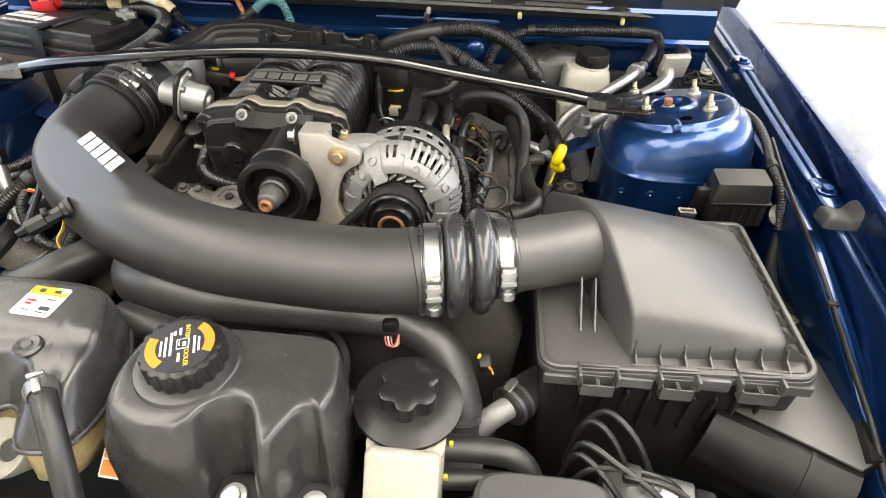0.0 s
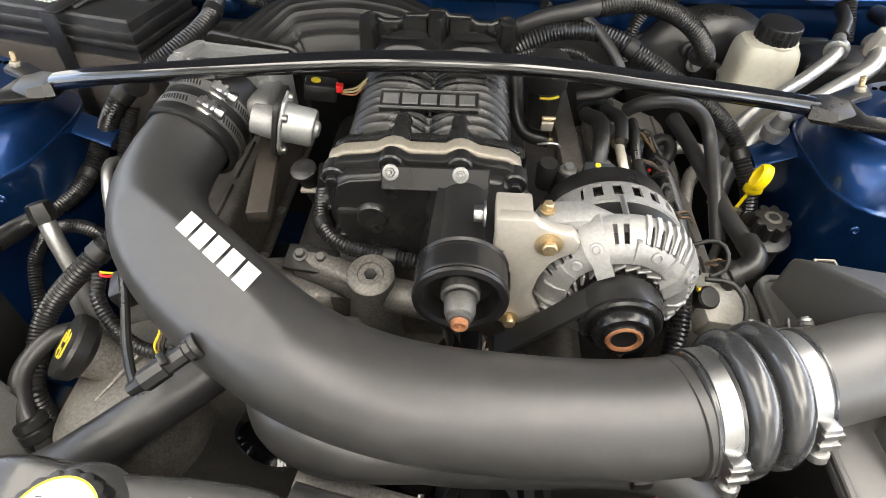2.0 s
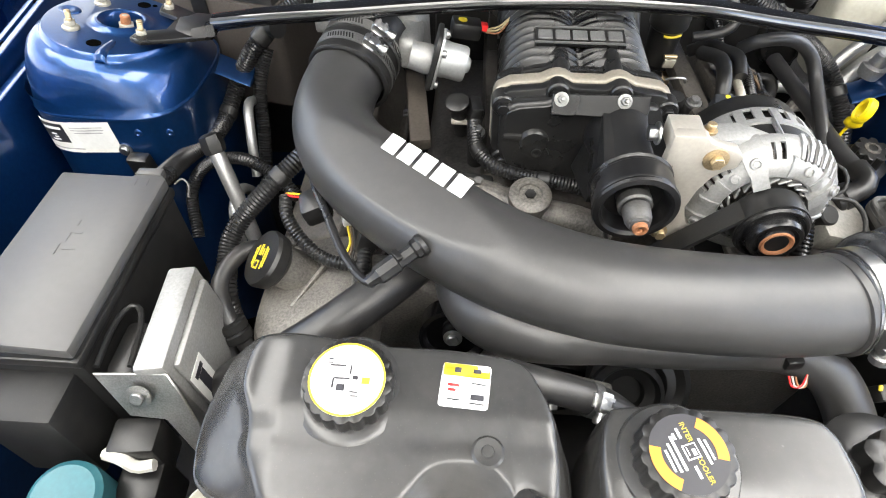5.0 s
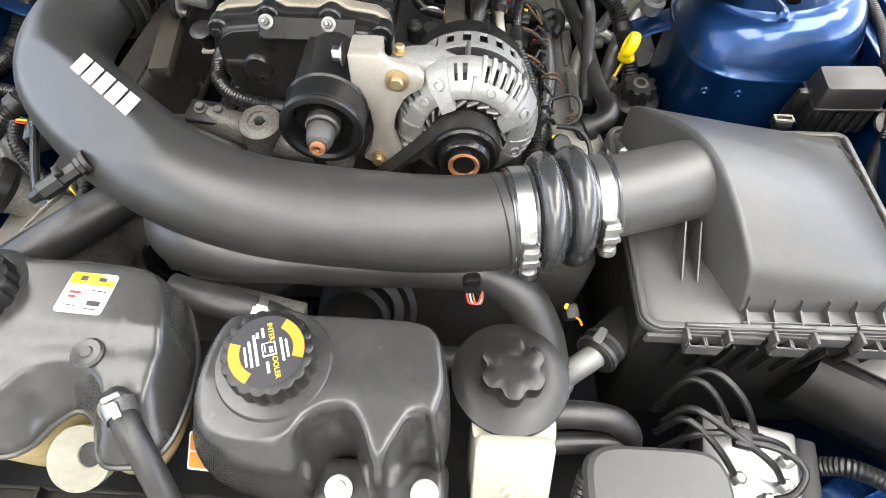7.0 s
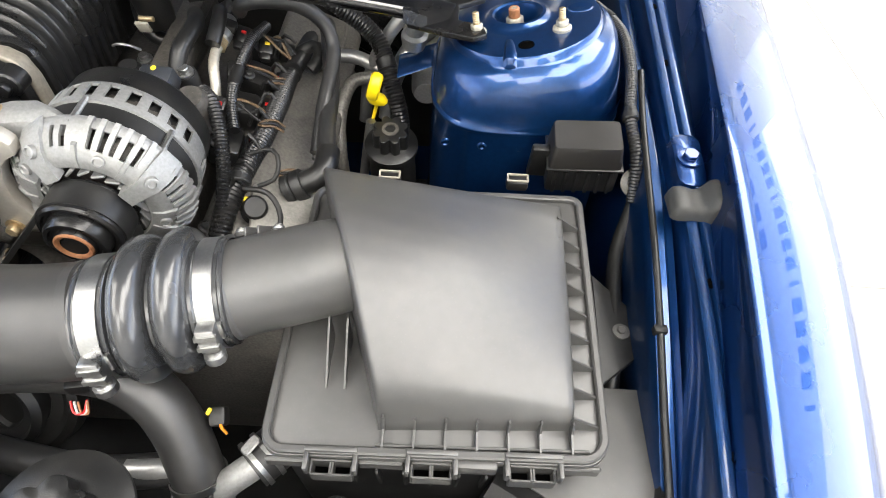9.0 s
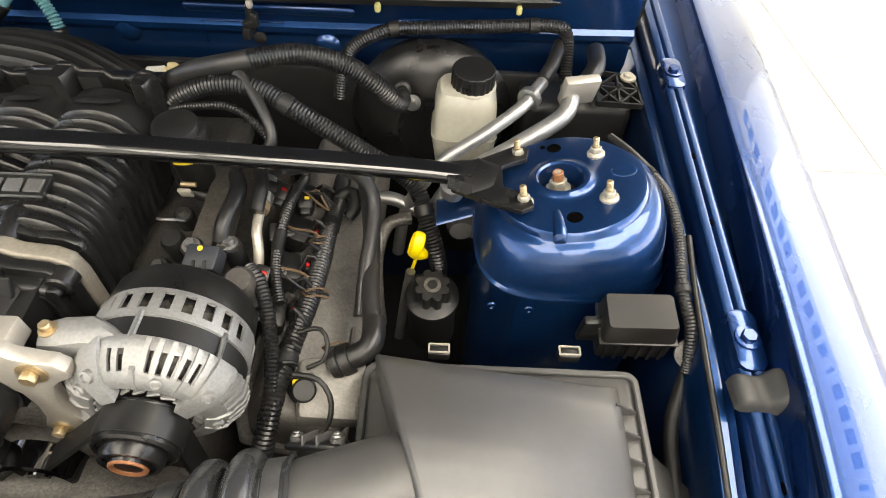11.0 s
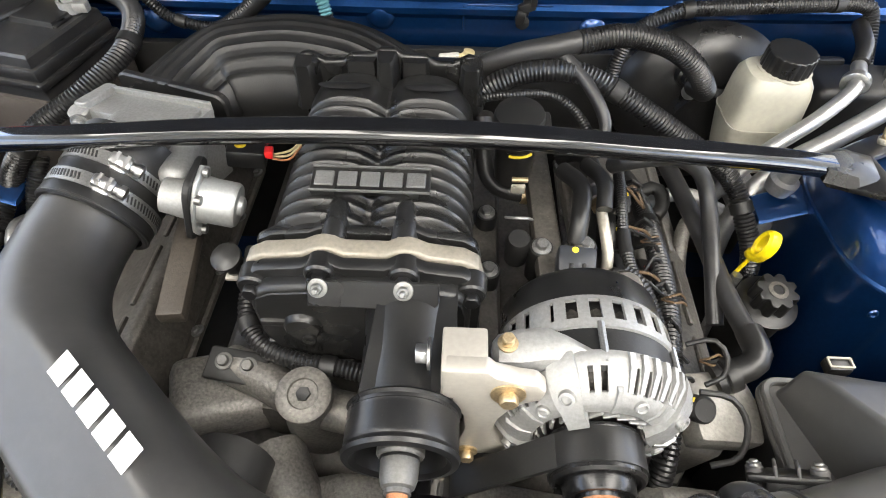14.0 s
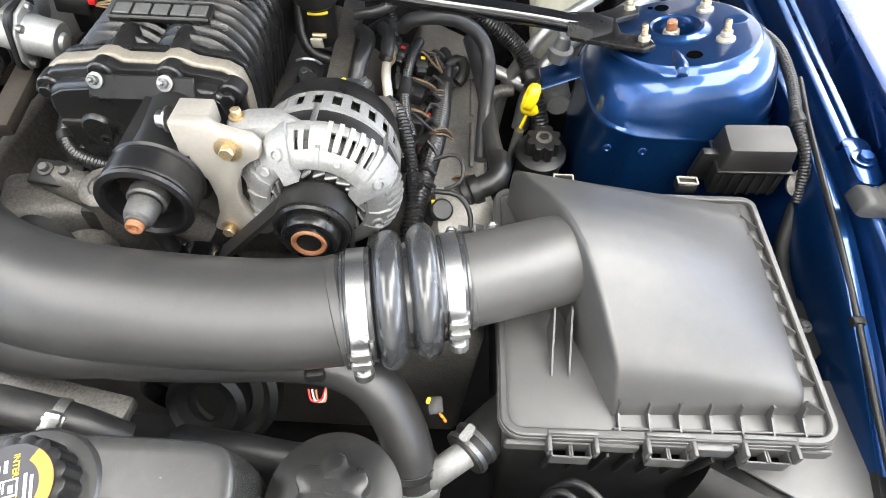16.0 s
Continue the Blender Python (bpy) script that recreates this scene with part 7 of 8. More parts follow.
part("seam", loft([superring(0.461, 1.138, z, 0.0447, 0.0392, 5, 44) for z in (0.8635, 0.8665)]), MILKY, bres)
fluted_cap(bres, (0.468, 1.142, 0.926), (0.03, -0.05, 1), 0.0285, 0.024, 20, depth=0.001, label="black ribbed screw cap")
part("cap_collar", lathe([(0.031, -0.004), (0.031, 0.002), (0.028, 0.003)], axm((0.468, 1.142, 0.926), (0.03, -0.05, 1)), 36), MILKY, bres)
mc = thing("master_cylinder", (0.45, 1.12, 0.76), "cast aluminium brake master cylinder", "master cylinder")
part("cylinder", lathe([(0.024, 0), (0.022, 0.02), (0.020, 0.14), (0.016, 0.15)], axm((0.455, 1.17, 0.778), (0.05, -1, 0)), 24), ALU, mc)

# ---- air conditioning pipes ----
ac = thing("air_conditioning_pipes", (0.5, 1.08, 0.85), "bare aluminium air conditioning pipes with a joint block", "pipes")
part("pipe", hose([(0.560, 1.155, 0.925), (0.545, 1.125, 0.928), (0.530, 1.102, 0.923), (0.488, 1.072, 0.905), (0.437, 1.047, 0.880), (0.405, 1.036, 0.84), (0.385, 1.035, 0.79), (0.375, 1.03, 0.72)], 0.0085, 16), PIPE, ac)
part("pipe", hose([(0.395, 1.02, 0.80), (0.366, 1.009, 0.798), (0.354, 0.97, 0.778), (0.356, 0.935, 0.745), (0.36, 0.92, 0.70)], 0.0085, 16), DIRTYALU, ac, "dull grey lower pipe")
part("pipe", hose([(0.592, 1.140, 0.930), (0.592, 1.117, 0.927), (0.580, 1.096, 0.913), (0.524, 1.071, 0.885), (0.455, 1.044, 0.850), (0.420, 1.02, 0.80), (0.41, 1.0, 0.75)], 0.0115, 18), PIPE, ac)
part("joint_block", box((0.046, 0.014, 0.040), at(0.601, 1.122, 0.938, 15, 0, 14), 0.003), CREAM, ac, "machined aluminium joint block")
part("joint_ring", lathe([(0.012, -0.006), (0.015, -0.004), (0.015, 0.004), (0.012, 0.006)], axm((0.540, 1.117, 0.926), (0.5, 0.8, 0.1)), 24), ZINC, ac)
part("pipe", hose([(0.560, 1.155, 0.928), (0.575, 1.185, 0.935), (0.590, 1.235, 0.935)], 0.0095, 14), RUBBER, ac, "black rubber pipe end")
part("pipe", hose([(0.612, 1.140, 0.935), (0.630, 1.175, 0.940), (0.64, 1.23, 0.93)], 0.012, 14), RUBBER, ac, "black rubber pipe end")
part("pipe", hose([(0.300, 1.02, 0.80), (0.335, 1.035, 0.815), (0.37, 1.04, 0.815), (0.41, 1.03, 0.80)], 0.009, 14), PIPE, ac)
svc = thing("service_port", (0.425, 1.0, 0.84), "aluminium service port cap beside the tower", "cap")
part("cap", lathe([(0.014, -0.01), (0.016, 0.0), (0.016, 0.006), (0.011, 0.009), (0.009, 0.024), (0.007, 0.026)], axm((0.447, 1.008, 0.868), (0.1, -0.1, 1)), 20), PIPE, svc)
bkt = thing("lattice_bracket", (0.63, 1.13, 0.80), "black plastic lattice bracket by the tower", "bracket")
LC = [(0.640, 1.160), (0.701, 1.157), (0.702, 1.226), (0.655, 1.236)]
LM = ((LC[0][0] + LC[1][0]) / 2, 1.158), (0.6785, 1.231), (0.648, 1.198), (0.7015, 1.192), (0.675, 1.195)
lb = bmesh.new()
for a, b in ((LC[0], LC[1]), (LC[1], LC[2]), (LC[2], LC[3]), (LC[3], LC[0]), (LM[0], LM[2]), (LM[0], LM[3]), (LM[1], LM[2]), (LM[1], LM[3]), (LM[0], LM[1]), (LM[2], LM[3]), (LC[0], LM[4]), (LC[1], LM[4])):
    lb = join(lb, box((0.003, (Vector(b) - Vector(a)).length, 0.008), axm(((a[0] + b[0]) / 2, (a[1] + b[1]) / 2, 0.893), (0, 0, 1), (b[0] - a[0], b[1] - a[1], 0)), 0))
part("lattice", lb, PLASTIC, bkt)
part("tray", box((0.155, 0.075, 0.13), at(0.620, 1.205, 0.815, 0, 0, 0), 0.012, 3), DULL, bkt, "deep black plastic tray")
part("push_pin", lathe([(0.011, 0), (0.011, 0.003), (0.007, 0.004), (0.006, 0.007), (0.002, 0.0075)], axm((0.692, 1.218, 0.897), (0, 0, 1)), 20), TANCLIP, bkt, "cream push pin")

# ---- dipstick, filler caps ----
dip = thing("dipstick", (0.40, 0.92, 0.80), "yellow plastic oil dipstick handle with a ring", "dipstick")
dm = axm((0.4075, 0.924, 0.858), (-0.92, 0.06, 0.26), (0.25, 0.1, 1))
rings = []
for i in range(33):
    a = 2 * math.pi * i / 32
    c = Vector((0.0088 * math.cos(a), 0.0140 * math.sin(a), 0))
    n = Vector((math.cos(a), math.sin(a), 0))
    rings.append([dm @ (c + n * 0.0038 * math.cos(b) + Vector((0, 0, 0.0070 * math.sin(b)))) for b in (2 * math.pi * k / 8 for k in range(8))])
part("ring", loft(rings, caps=False), YELLOW, dip)
part("stem", loft([superring(0.4055 + 0.002 * k, 0.926 + 0.003 * k, z - 0.006, w, w * 0.8, 2.2, 20) for k, (z, w) in enumerate(((0.852, 0.006), (0.846, 0.011), (0.838, 0.0115), (0.832, 0.007)))]), YELLOW, dip)
part("blade", hose([(0.408, 0.934, 0.828), (0.404, 0.934, 0.812), (0.401, 0.934, 0.80)], 0.0022, 8, 0.004), YELLOW, dip)
part("guide_tube", hose([(0.400, 0.927, 0.805), (0.393, 0.92, 0.76), (0.385, 0.90, 0.70)], 0.006, 12), ZINC, dip, "steel guide tube")
fc = thing("fluid_cap", (0.437, 0.90, 0.78), "black fluted plastic fluid cap beside the tower", "cap")
c0, cm = fluted_cap(fc, (0.427, 0.899, 0.799), (0, -0.15, 1), 0.022, 0.022, 8, depth=0.005, label="fluted black cap")
part("cap_flange", lathe([(0.024, -0.012), (0.032, -0.010), (0.032, -0.004), (0.024, 0.0)], cm, 36), PLASTIC, fc)
part("cap_centre", lathe([(0.010, 0.020), (0.010, 0.023), (0.006, 0.0235), (0.006, 0.021)], cm, 24), BLOCK, fc)
part("neck", lathe([(0.03, -0.10), (0.028, -0.01)], cm, 28), DULL, fc)
oil = thing("oil_filler_cap", (-0.31, 0.66, 0.78), "black oil filler cap with yellow print", "cap")
om = axm((-0.306, 0.668, 0.808), (-0.68, -0.16, 0.72), (0.25, 1, 0.4))
part("cap", loft([[om @ Vector(((r * (1 - 0.16 * abs(math.sin(a)) ** 8)) * math.cos(a), r * 0.92 * math.sin(a), h)) for a in (2 * math.pi * k / 48 for k in range(48))] for r, h in ((0.022, -0.01), (0.034, 0.0), (0.036, 0.012), (0.034, 0.016), (0.020, 0.017))]), PLASTIC, oil)
pr = om @ Matrix.Translation((0, 0, 0.0172)) @ pose(0, 0, 0, 0, 0, 82)
bars(oil, pr, [(0.0, 0.0155, 0.020, 0.0022), (0.0, 0.0115, 0.026, 0.0028), (-0.009, 0.003, 0.010, 0.009), (0.008, 0.005, 0.013, 0.0018), (0.008, 0.0015, 0.013, 0.0018), (0.006, -0.003, 0.008, 0.0025), (0.0, -0.009, 0.026, 0.0030), (0.0, -0.0135, 0.022, 0.0022)], YPRINT, "yellow_bar")
bars(oil, pr @ Matrix.Translation((0, 0, 0.0005)), [(-0.009, 0.003, 0.006, 0.005)], PLASTIC, "dark_bar")
part("neck", lathe([(0.026, -0.045), (0.024, -0.012), (0.026, -0.006)], om, 28), DIRTYALU, oil, "cast filler neck")

# ---- relay box on the apron ----
relay = thing("relay_box", (0.645, 0.83, 0.80), "black relay box with a smoky lid on the inner wing", "relay box")
rm = at(0.632, 0.8195, 0.8695, 6, -4, -2)
part("lid", loft([[rm @ Vector((x, y, z)) for x, y in rounded(w, d, 0.004, 4)] for w, d, z in ((0.072, 0.044, 0.0), (0.066, 0.039, 0.026), (0.064, 0.037, 0.028))]), mat("smoky_grey_plastic", (0.013, 0.0118, 0.0105), 0.42), relay, "smoky grey lid")
rbody = part("body", box((0.072, 0.036, 0.04), rm @ at(0, 0, -0.020), 0.003), PLASTIC, relay)
part("rim", box((0.076, 0.047, 0.003), rm @ at(0, 0, 0.0), 0.001), PLASTIC, relay)
for k in range(6):
    part("body_rib", box((0.004, 0.003, 0.032), rm @ at(-0.028 + 0.0112 * k, -0.0195, -0.022), 0.001), PLASTIC, rbody)
part("bracket", box((0.022, 0.010, 0.045), at(0.590, 0.822, 0.855, 10, 0, 0), 0.003), PLASTIC, relay)
solo("wire_grommet", lathe([(0.006, 0), (0.013, 0.002), (0.015, 0.008), (0.010, 0.012)], axm((0.684, 0.803, 0.850), (0.1, -0.75, 0.65)), 20), DIRTYALU, (0.684, 0.803, 0.850), "grey plastic wiring grommet on the wing", "grommet")
BUMP = spline([(0.0, 0.0125, 0.010), (0.004, 0.0155, 0.016), (0.012, 0.0160, 0.0165), (0.020, 0.0155, 0.0140), (0.027, 0.0160, 0.0150), (0.034, 0.0185, 0.0240), (0.040, 0.0190, 0.0265), (0.045, 0.0170, 0.0230), (0.047, 0.0120, 0.014)], 0.002)
solo("bonnet_bumper", loft([[Vector((0.6945 + p.x, 0.7375 + p.y * math.copysign(abs(math.cos(a)) ** 0.5, math.cos(a)), 0.886 + p.z * max(0.0, math.sin(a)) ** 0.5)) for a in np.linspace(0, 2 * math.pi, 32, endpoint=False)] for p, _ in BUMP]),
            mat("grey_rubber", (0.040, 0.040, 0.038), 0.6, bump=0.2), (0.717, 0.738, 0.89), "grey rubber bonnet bumper on the wing rail", "bumper")

# ---- stickers on the towers ----
stk = thing("tower_sticker", (-0.60, 0.822, 0.84), "white sticker with dark print on the strut tower", "sticker")
sm = Matrix(((1, 0, 0, -0.594), (0, 0, -1, 0.8205), (0, 1, 0, 0.836), (0, 0, 0, 1)))
sheetb = loft([[sm @ pose(0, 0, 0, 0, 4, 3) @ Vector((x, z, 0)) for x in np.linspace(-0.050, 0.050, 33)] for z in np.linspace(-0.023, 0.023, 13)], closed=False)
TW = [o for o in car.children if o.name.startswith("strut_tower")][0]
part("paper", sheet(drape(sheetb, TW, (0, -1, 0), 0.0026), 0.0003), LABEL, stk)
ssm = sm @ pose(0, 0, 0, 0, 4, 3) @ Matrix.Translation((0, 0, 0.001))
bars(stk, ssm, [(-0.030, 0.006, 0.034, 0.028)], DARKPRINT, on=TW, axis=(0, -1, 0), lift=0.0040)
bars(stk, ssm @ Matrix.Translation((0, 0, 0.0006)), [(-0.030, 0.014, 0.026, 0.004), (-0.031, 0.005, 0.008, 0.002), (-0.029, 0.001, 0.006, 0.002), (-0.031, -0.003, 0.012, 0.002)], WHITE, on=TW, axis=(0, -1, 0), lift=0.0050)
bars(stk, ssm, [(0.018, 0.016, 0.044, 0.0012), (0.018, 0.012, 0.044, 0.0012), (0.018, 0.008, 0.038, 0.0012), (-0.022, -0.017, 0.046, 0.002)], mat("grey_print", (0.30, 0.30, 0.30), 0.5), on=TW, axis=(0, -1, 0), lift=0.0040)
bkc = thing("tower_clip", (-0.54, 0.81, 0.80), "black plastic clip bolted to the strut tower", "clip")
part("clip_body", box((0.028, 0.018, 0.040), at(-0.521, 0.826, 0.798, 8, 0, -4), 0.004), PLASTIC, bkc)
part("clip_slot", box((0.016, 0.006, 0.022), at(-0.522, 0.816, 0.786, 8, 0, -4), 0.002), DULL, bkc)
bolt(bkc, (-0.540, 0.834, 0.819), (0, -1, 0.1), 0.006, 0.006, STEEL, 0.009)

# ---- hoses and looms ----
def run(name, label, cat, pts, r, material, group="hoses", rib=0.0, pitch=0.0045, seg=14):
    h = thing(name, pts[0], label, cat, group)
    part("sleeve" if rib else "pipe", hose(pts, r, seg, rib=rib * 0.85, pitch=pitch * 0.85), material, h)
    if rib and group == "looms" and len(pts) > 6:
        line = [q for q, _ in spline(pts, 0.006)]
        for f in (0.30, 0.72):
            k = int(len(line) * f)
            part("tape_wrap", hose(line[k:k + 3], r + rib * 0.62, 12, 0.004), DULL, h, "black cloth tape wrap")
    return h


CL = "black convoluted wiring loom"
w1 = run("wiring_loom", CL + " from the battery along the firewall", "wiring loom", [(-0.575, 1.200, 0.975), (-0.53, 1.21, 0.986), (-0.458, 1.21, 0.990), (-0.38, 1.21, 0.991), (-0.322, 1.21, 0.975), (-0.284, 1.21, 0.935), (-0.231, 1.21, 0.922), (-0.195, 1.212, 0.940), (-0.168, 1.215, 0.960)], 0.0072, LOOM, "looms", 0.0014)
part("white_sleeve", hose([(-0.405, 1.21, 0.9915), (-0.38, 1.21, 0.991), (-0.345, 1.21, 0.984), (-0.318, 1.21, 0.973)], 0.0105, 16), WHITETAPE, w1, "white printed sleeve")
part("tape", hose([(-0.330, 1.21, 0.979), (-0.318, 1.21, 0.971), (-0.309, 1.21, 0.963)], 0.0110, 16), TAPE, w1, "cream cloth tape")
part("joint", hose([(-0.195, 1.214, 0.934), (-0.172, 1.217, 0.951), (-0.149, 1.218, 0.970)], 0.0105, 14), DULL, w1)
part("joint_stub", hose([(-0.172, 1.215, 0.955), (-0.176, 1.214, 0.972), (-0.182, 1.214, 0.990)], 0.0048, 10, 0.004, rib=0.0008, pitch=0.004), RUST, w1, "brown stub on the joint")
w2 = run("vent_tube", "faded blue convoluted vent tube bent over the intake elbow", "tube", [(-0.153, 1.218, 0.968), (-0.134, 1.219, 0.984), (-0.114, 1.219, 0.989), (-0.096, 1.214, 0.983), (-0.084, 1.206, 0.964), (-0.079, 1.201, 0.946)], 0.0085, TEALTUBE, "looms", 0.0026, 0.0050)
part("tube_end", hose([(-0.079, 1.201, 0.948), (-0.078, 1.197, 0.930), (-0.078, 1.19, 0.90)], 0.0085, 14, rib=0.0012, pitch=0.0045), LOOM, w2)
w3 = run("battery_cable", "thick black convoluted battery cable", "cable", [(-0.44, 1.236, 0.952), (-0.412, 1.238, 0.957), (-0.353, 1.219, 0.960), (-0.307, 1.172, 0.957), (-0.297, 1.110, 0.945), (-0.330, 1.055, 0.925), (-0.377, 1.025, 0.900), (-0.407, 1.005, 0.870), (-0.434, 0.990, 0.830), (-0.446, 0.950, 0.800), (-0.456, 0.908, 0.790), (-0.473, 0.845, 0.800), (-0.463, 0.774, 0.830)], 0.0125, LOOM, "looms", 0.0018, 0.005, 16)
part("tape", hose([(-0.368, 1.01, 0.898), (-0.384, 1.018, 0.892), (-0.400, 1.008, 0.878)], 0.0142, 14), DULL, w3, "black wrapped tape")
w4 = run("positive_cable", "black cable with cream tape along the battery", "cable", [(-0.53, 1.222, 0.962), (-0.47, 1.232, 0.962), (-0.40, 1.238, 0.965), (-0.345, 1.236, 0.962), (-0.325, 1.232, 0.95)], 0.008, LOOM, "looms", 0.0012)
part("tape", hose([(-0.445, 1.234, 0.963), (-0.430, 1.235, 0.964), (-0.418, 1.236, 0.964)], 0.0105, 14), TAPE, w4, "cream cloth tape")
part("tape", hose([(-0.402, 1.238, 0.965), (-0.390, 1.238, 0.965), (-0.380, 1.238, 0.964)], 0.0100, 14), TAPE, w4, "cream cloth tape")
run("wiring_loom", CL + " beside the intake tube", "wiring loom", [(-0.258, 0.839, 0.870), (-0.286, 0.780, 0.870), (-0.320, 0.745, 0.850), (-0.359, 0.714, 0.815), (-0.369, 0.685, 0.790), (-0.359, 0.641, 0.770), (-0.356, 0.629, 0.720)], 0.0115, LOOM, "looms", 0.0018, 0.005, 16)
run("wiring_loom", CL + " by the pipe stub", "wiring loom", [(-0.456, 0.776, 0.720), (-0.468, 0.822, 0.760), (-0.444, 0.842, 0.792), (-0.391, 0.834, 0.812), (-0.345, 0.816, 0.803), (-0.310, 0.79, 0.79)], 0.0085, LOOM, "looms", 0.0014)
run("wiring_loom", CL + " behind the tower tab", "wiring loom", [(-0.395, 1.02, 0.86), (-0.405, 0.985, 0.82), (-0.400, 0.94, 0.76), (-0.40, 0.90, 0.70)], 0.010, LOOM, "looms", 0.0015)
run("coolant_hose", "thick smooth black radiator hose", "hose", [(-0.110, 0.70, 0.80), (-0.140, 0.668, 0.825), (-0.172, 0.632, 0.826), (-0.215, 0.594, 0.816), (-0.262, 0.565, 0.798), (-0.315, 0.548, 0.770), (-0.36, 0.54, 0.72)], 0.0225, HOSE, seg=26)
run("breather_hose", "black moulded breather hose with a ribbed end", "hose", [(-0.322, 0.71, 0.785), (-0.352, 0.690, 0.796), (-0.366, 0.650, 0.790), (-0.352, 0.616, 0.775), (-0.334, 0.600, 0.755), (-0.32, 0.585, 0.72)], 0.0098, HOSE, seg=18)
be = thing("hose_end", (-0.33, 0.60, 0.75), "black ribbed hose connector", "connector")
part("collar", lathe([(0.0135, -0.015), (0.0155, -0.013), (0.0155, -0.004), (0.0135, -0.002), (0.0155, 0.0), (0.0155, 0.008), (0.0125, 0.010)], axm((-0.343, 0.607, 0.766), (-0.4, 0.4, 0.9)), 24), PLASTIC, be)
port = thing("service_pipe", (-0.40, 0.79, 0.76), "bare aluminium pipe stub with a black hex cap", "pipe")
part("stub", hose([(-0.408, 0.812, 0.842), (-0.398, 0.799, 0.820), (-0.379, 0.775, 0.760), (-0.365, 0.755, 0.70)], 0.0095, 16), PIPE, port)
part("hex_cap", lathe([(0.013, -0.012), (0.0145, -0.004), (0.013, 0.010), (0.009, 0.012)], axm((-0.411, 0.816, 0.850), (-0.15, 0.2, 0.45)), 6), PLASTIC, port, "black hex cap")
part("stub", hose([(-0.395, 0.84, 0.75), (-0.392, 0.81, 0.78), (-0.395, 0.78, 0.77), (-0.39, 0.76, 0.72)], 0.007, 12), PIPE, port)
part("stub", hose([(-0.415, 0.98, 0.80), (-0.412, 0.945, 0.815), (-0.405, 0.91, 0.79), (-0.40, 0.88, 0.74)], 0.007, 12), PIPE, port)

# plugs and wires over the passenger cam cover
coil = thing("wiring_plugs", (-0.24, 0.69, 0.83), "small plugs with coloured wires over the cam cover", "plugs")
part("white_plug", box((0.014, 0.018, 0.016), at(-0.222, 0.695, 0.858, 10, 0, 20), 0.003), WHITETAPE, coil, "white plug")
part("metal_tab", box((0.010, 0.003, 0.022), at(-0.231, 0.712, 0.87, 10, 0, 20), 0.001), ZINC, coil)
for k, mtl in enumerate((YPRINT, DIMWIRE, DULL)):
    part("wire", hose([(-0.222 + 0.003 * k, 0.687, 0.853), (-0.218 + 0.002 * k, 0.672, 0.842 - 0.002 * k), (-0.224 + 0.004 * k, 0.662, 0.828), (-0.215, 0.655, 0.815)], 0.0014, 6, 0.004), mtl, coil)
part("dark_plug", box((0.022, 0.030, 0.026), at(-0.203, 0.683, 0.842, 0, 20, 15), 0.004), PLASTIC, coil)
part("loom_end", hose([(-0.203, 0.672, 0.835), (-0.205, 0.64, 0.815), (-0.213, 0.61, 0.79)], 0.008, 12, rib=0.001, pitch=0.004), LOOM, coil)
part("loom_end", hose([(-0.297, 0.725, 0.855), (-0.293, 0.705, 0.845), (-0.278, 0.688, 0.830), (-0.250, 0.670, 0.818), (-0.212, 0.662, 0.815)], 0.0075, 12, rib=0.0012, pitch=0.0042), LOOM, coil)
part("coil_boot", box((0.032, 0.036, 0.026), at(-0.262, 0.715, 0.852, 0, -15, 20), 0.006), PLASTIC, coil)
for k, mtl in enumerate((YPRINT, RED)):
    part("wire", hose([(-0.278, 0.725 - 0.004 * k, 0.858), (-0.288, 0.722 - 0.004 * k, 0.862), (-0.297, 0.728, 0.856)], 0.0013, 6, 0.004), mtl, coil)

# loom in front of the blower cover
run("wiring_loom", CL + " across the front of the blower", "wiring loom", [(-0.088, 0.860, 0.880), (-0.092, 0.830, 0.880), (-0.088, 0.800, 0.872), (-0.070, 0.778, 0.866), (-0.040, 0.768, 0.862), (0.0, 0.764, 0.858), (0.035, 0.760, 0.852)], 0.0085, LOOM, "looms", 0.0015, 0.0045, 16)
inj = thing("fuel_injector", (-0.11, 0.86, 0.86), "black fuel injector with its plug beside the blower", "injector")
part("body", lathe([(0.009, -0.04), (0.010, 0.0), (0.008, 0.004), (0.008, 0.012), (0.014, 0.014), (0.014, 0.018), (0.010, 0.020)], axm((-0.112, 0.852, 0.885), (-0.1, -0.3, 1)), 20), PLASTIC, inj)
part("plug", box((0.016, 0.03, 0.03), at(-0.093, 0.850, 0.885, 0, 10, 10), 0.004), PLASTIC, inj)
part("clip", box((0.02, 0.014, 0.004), at(-0.11, 0.848, 0.875), 0.001), CREAM, inj)

# driver side: hoses from the rear of the blower
run("vacuum_hose", "black smooth vacuum hose with a convoluted end to the booster", "hose", [(0.105, 1.085, 0.950), (0.145, 1.078, 0.972), (0.185, 1.073, 0.985), (0.215, 1.078, 0.990)], 0.0115, HOSE, seg=18)
run("vacuum_hose", "black convoluted hose curving down to the brake booster", "hose", [(0.210, 1.076, 0.9895), (0.261, 1.091, 0.990), (0.311, 1.099, 0.975), (0.347, 1.100, 0.950), (0.372, 1.110, 0.915), (0.376, 1.150, 0.895)], 0.0125, LOOM, "hoses", 0.0016, 0.0045, 16)
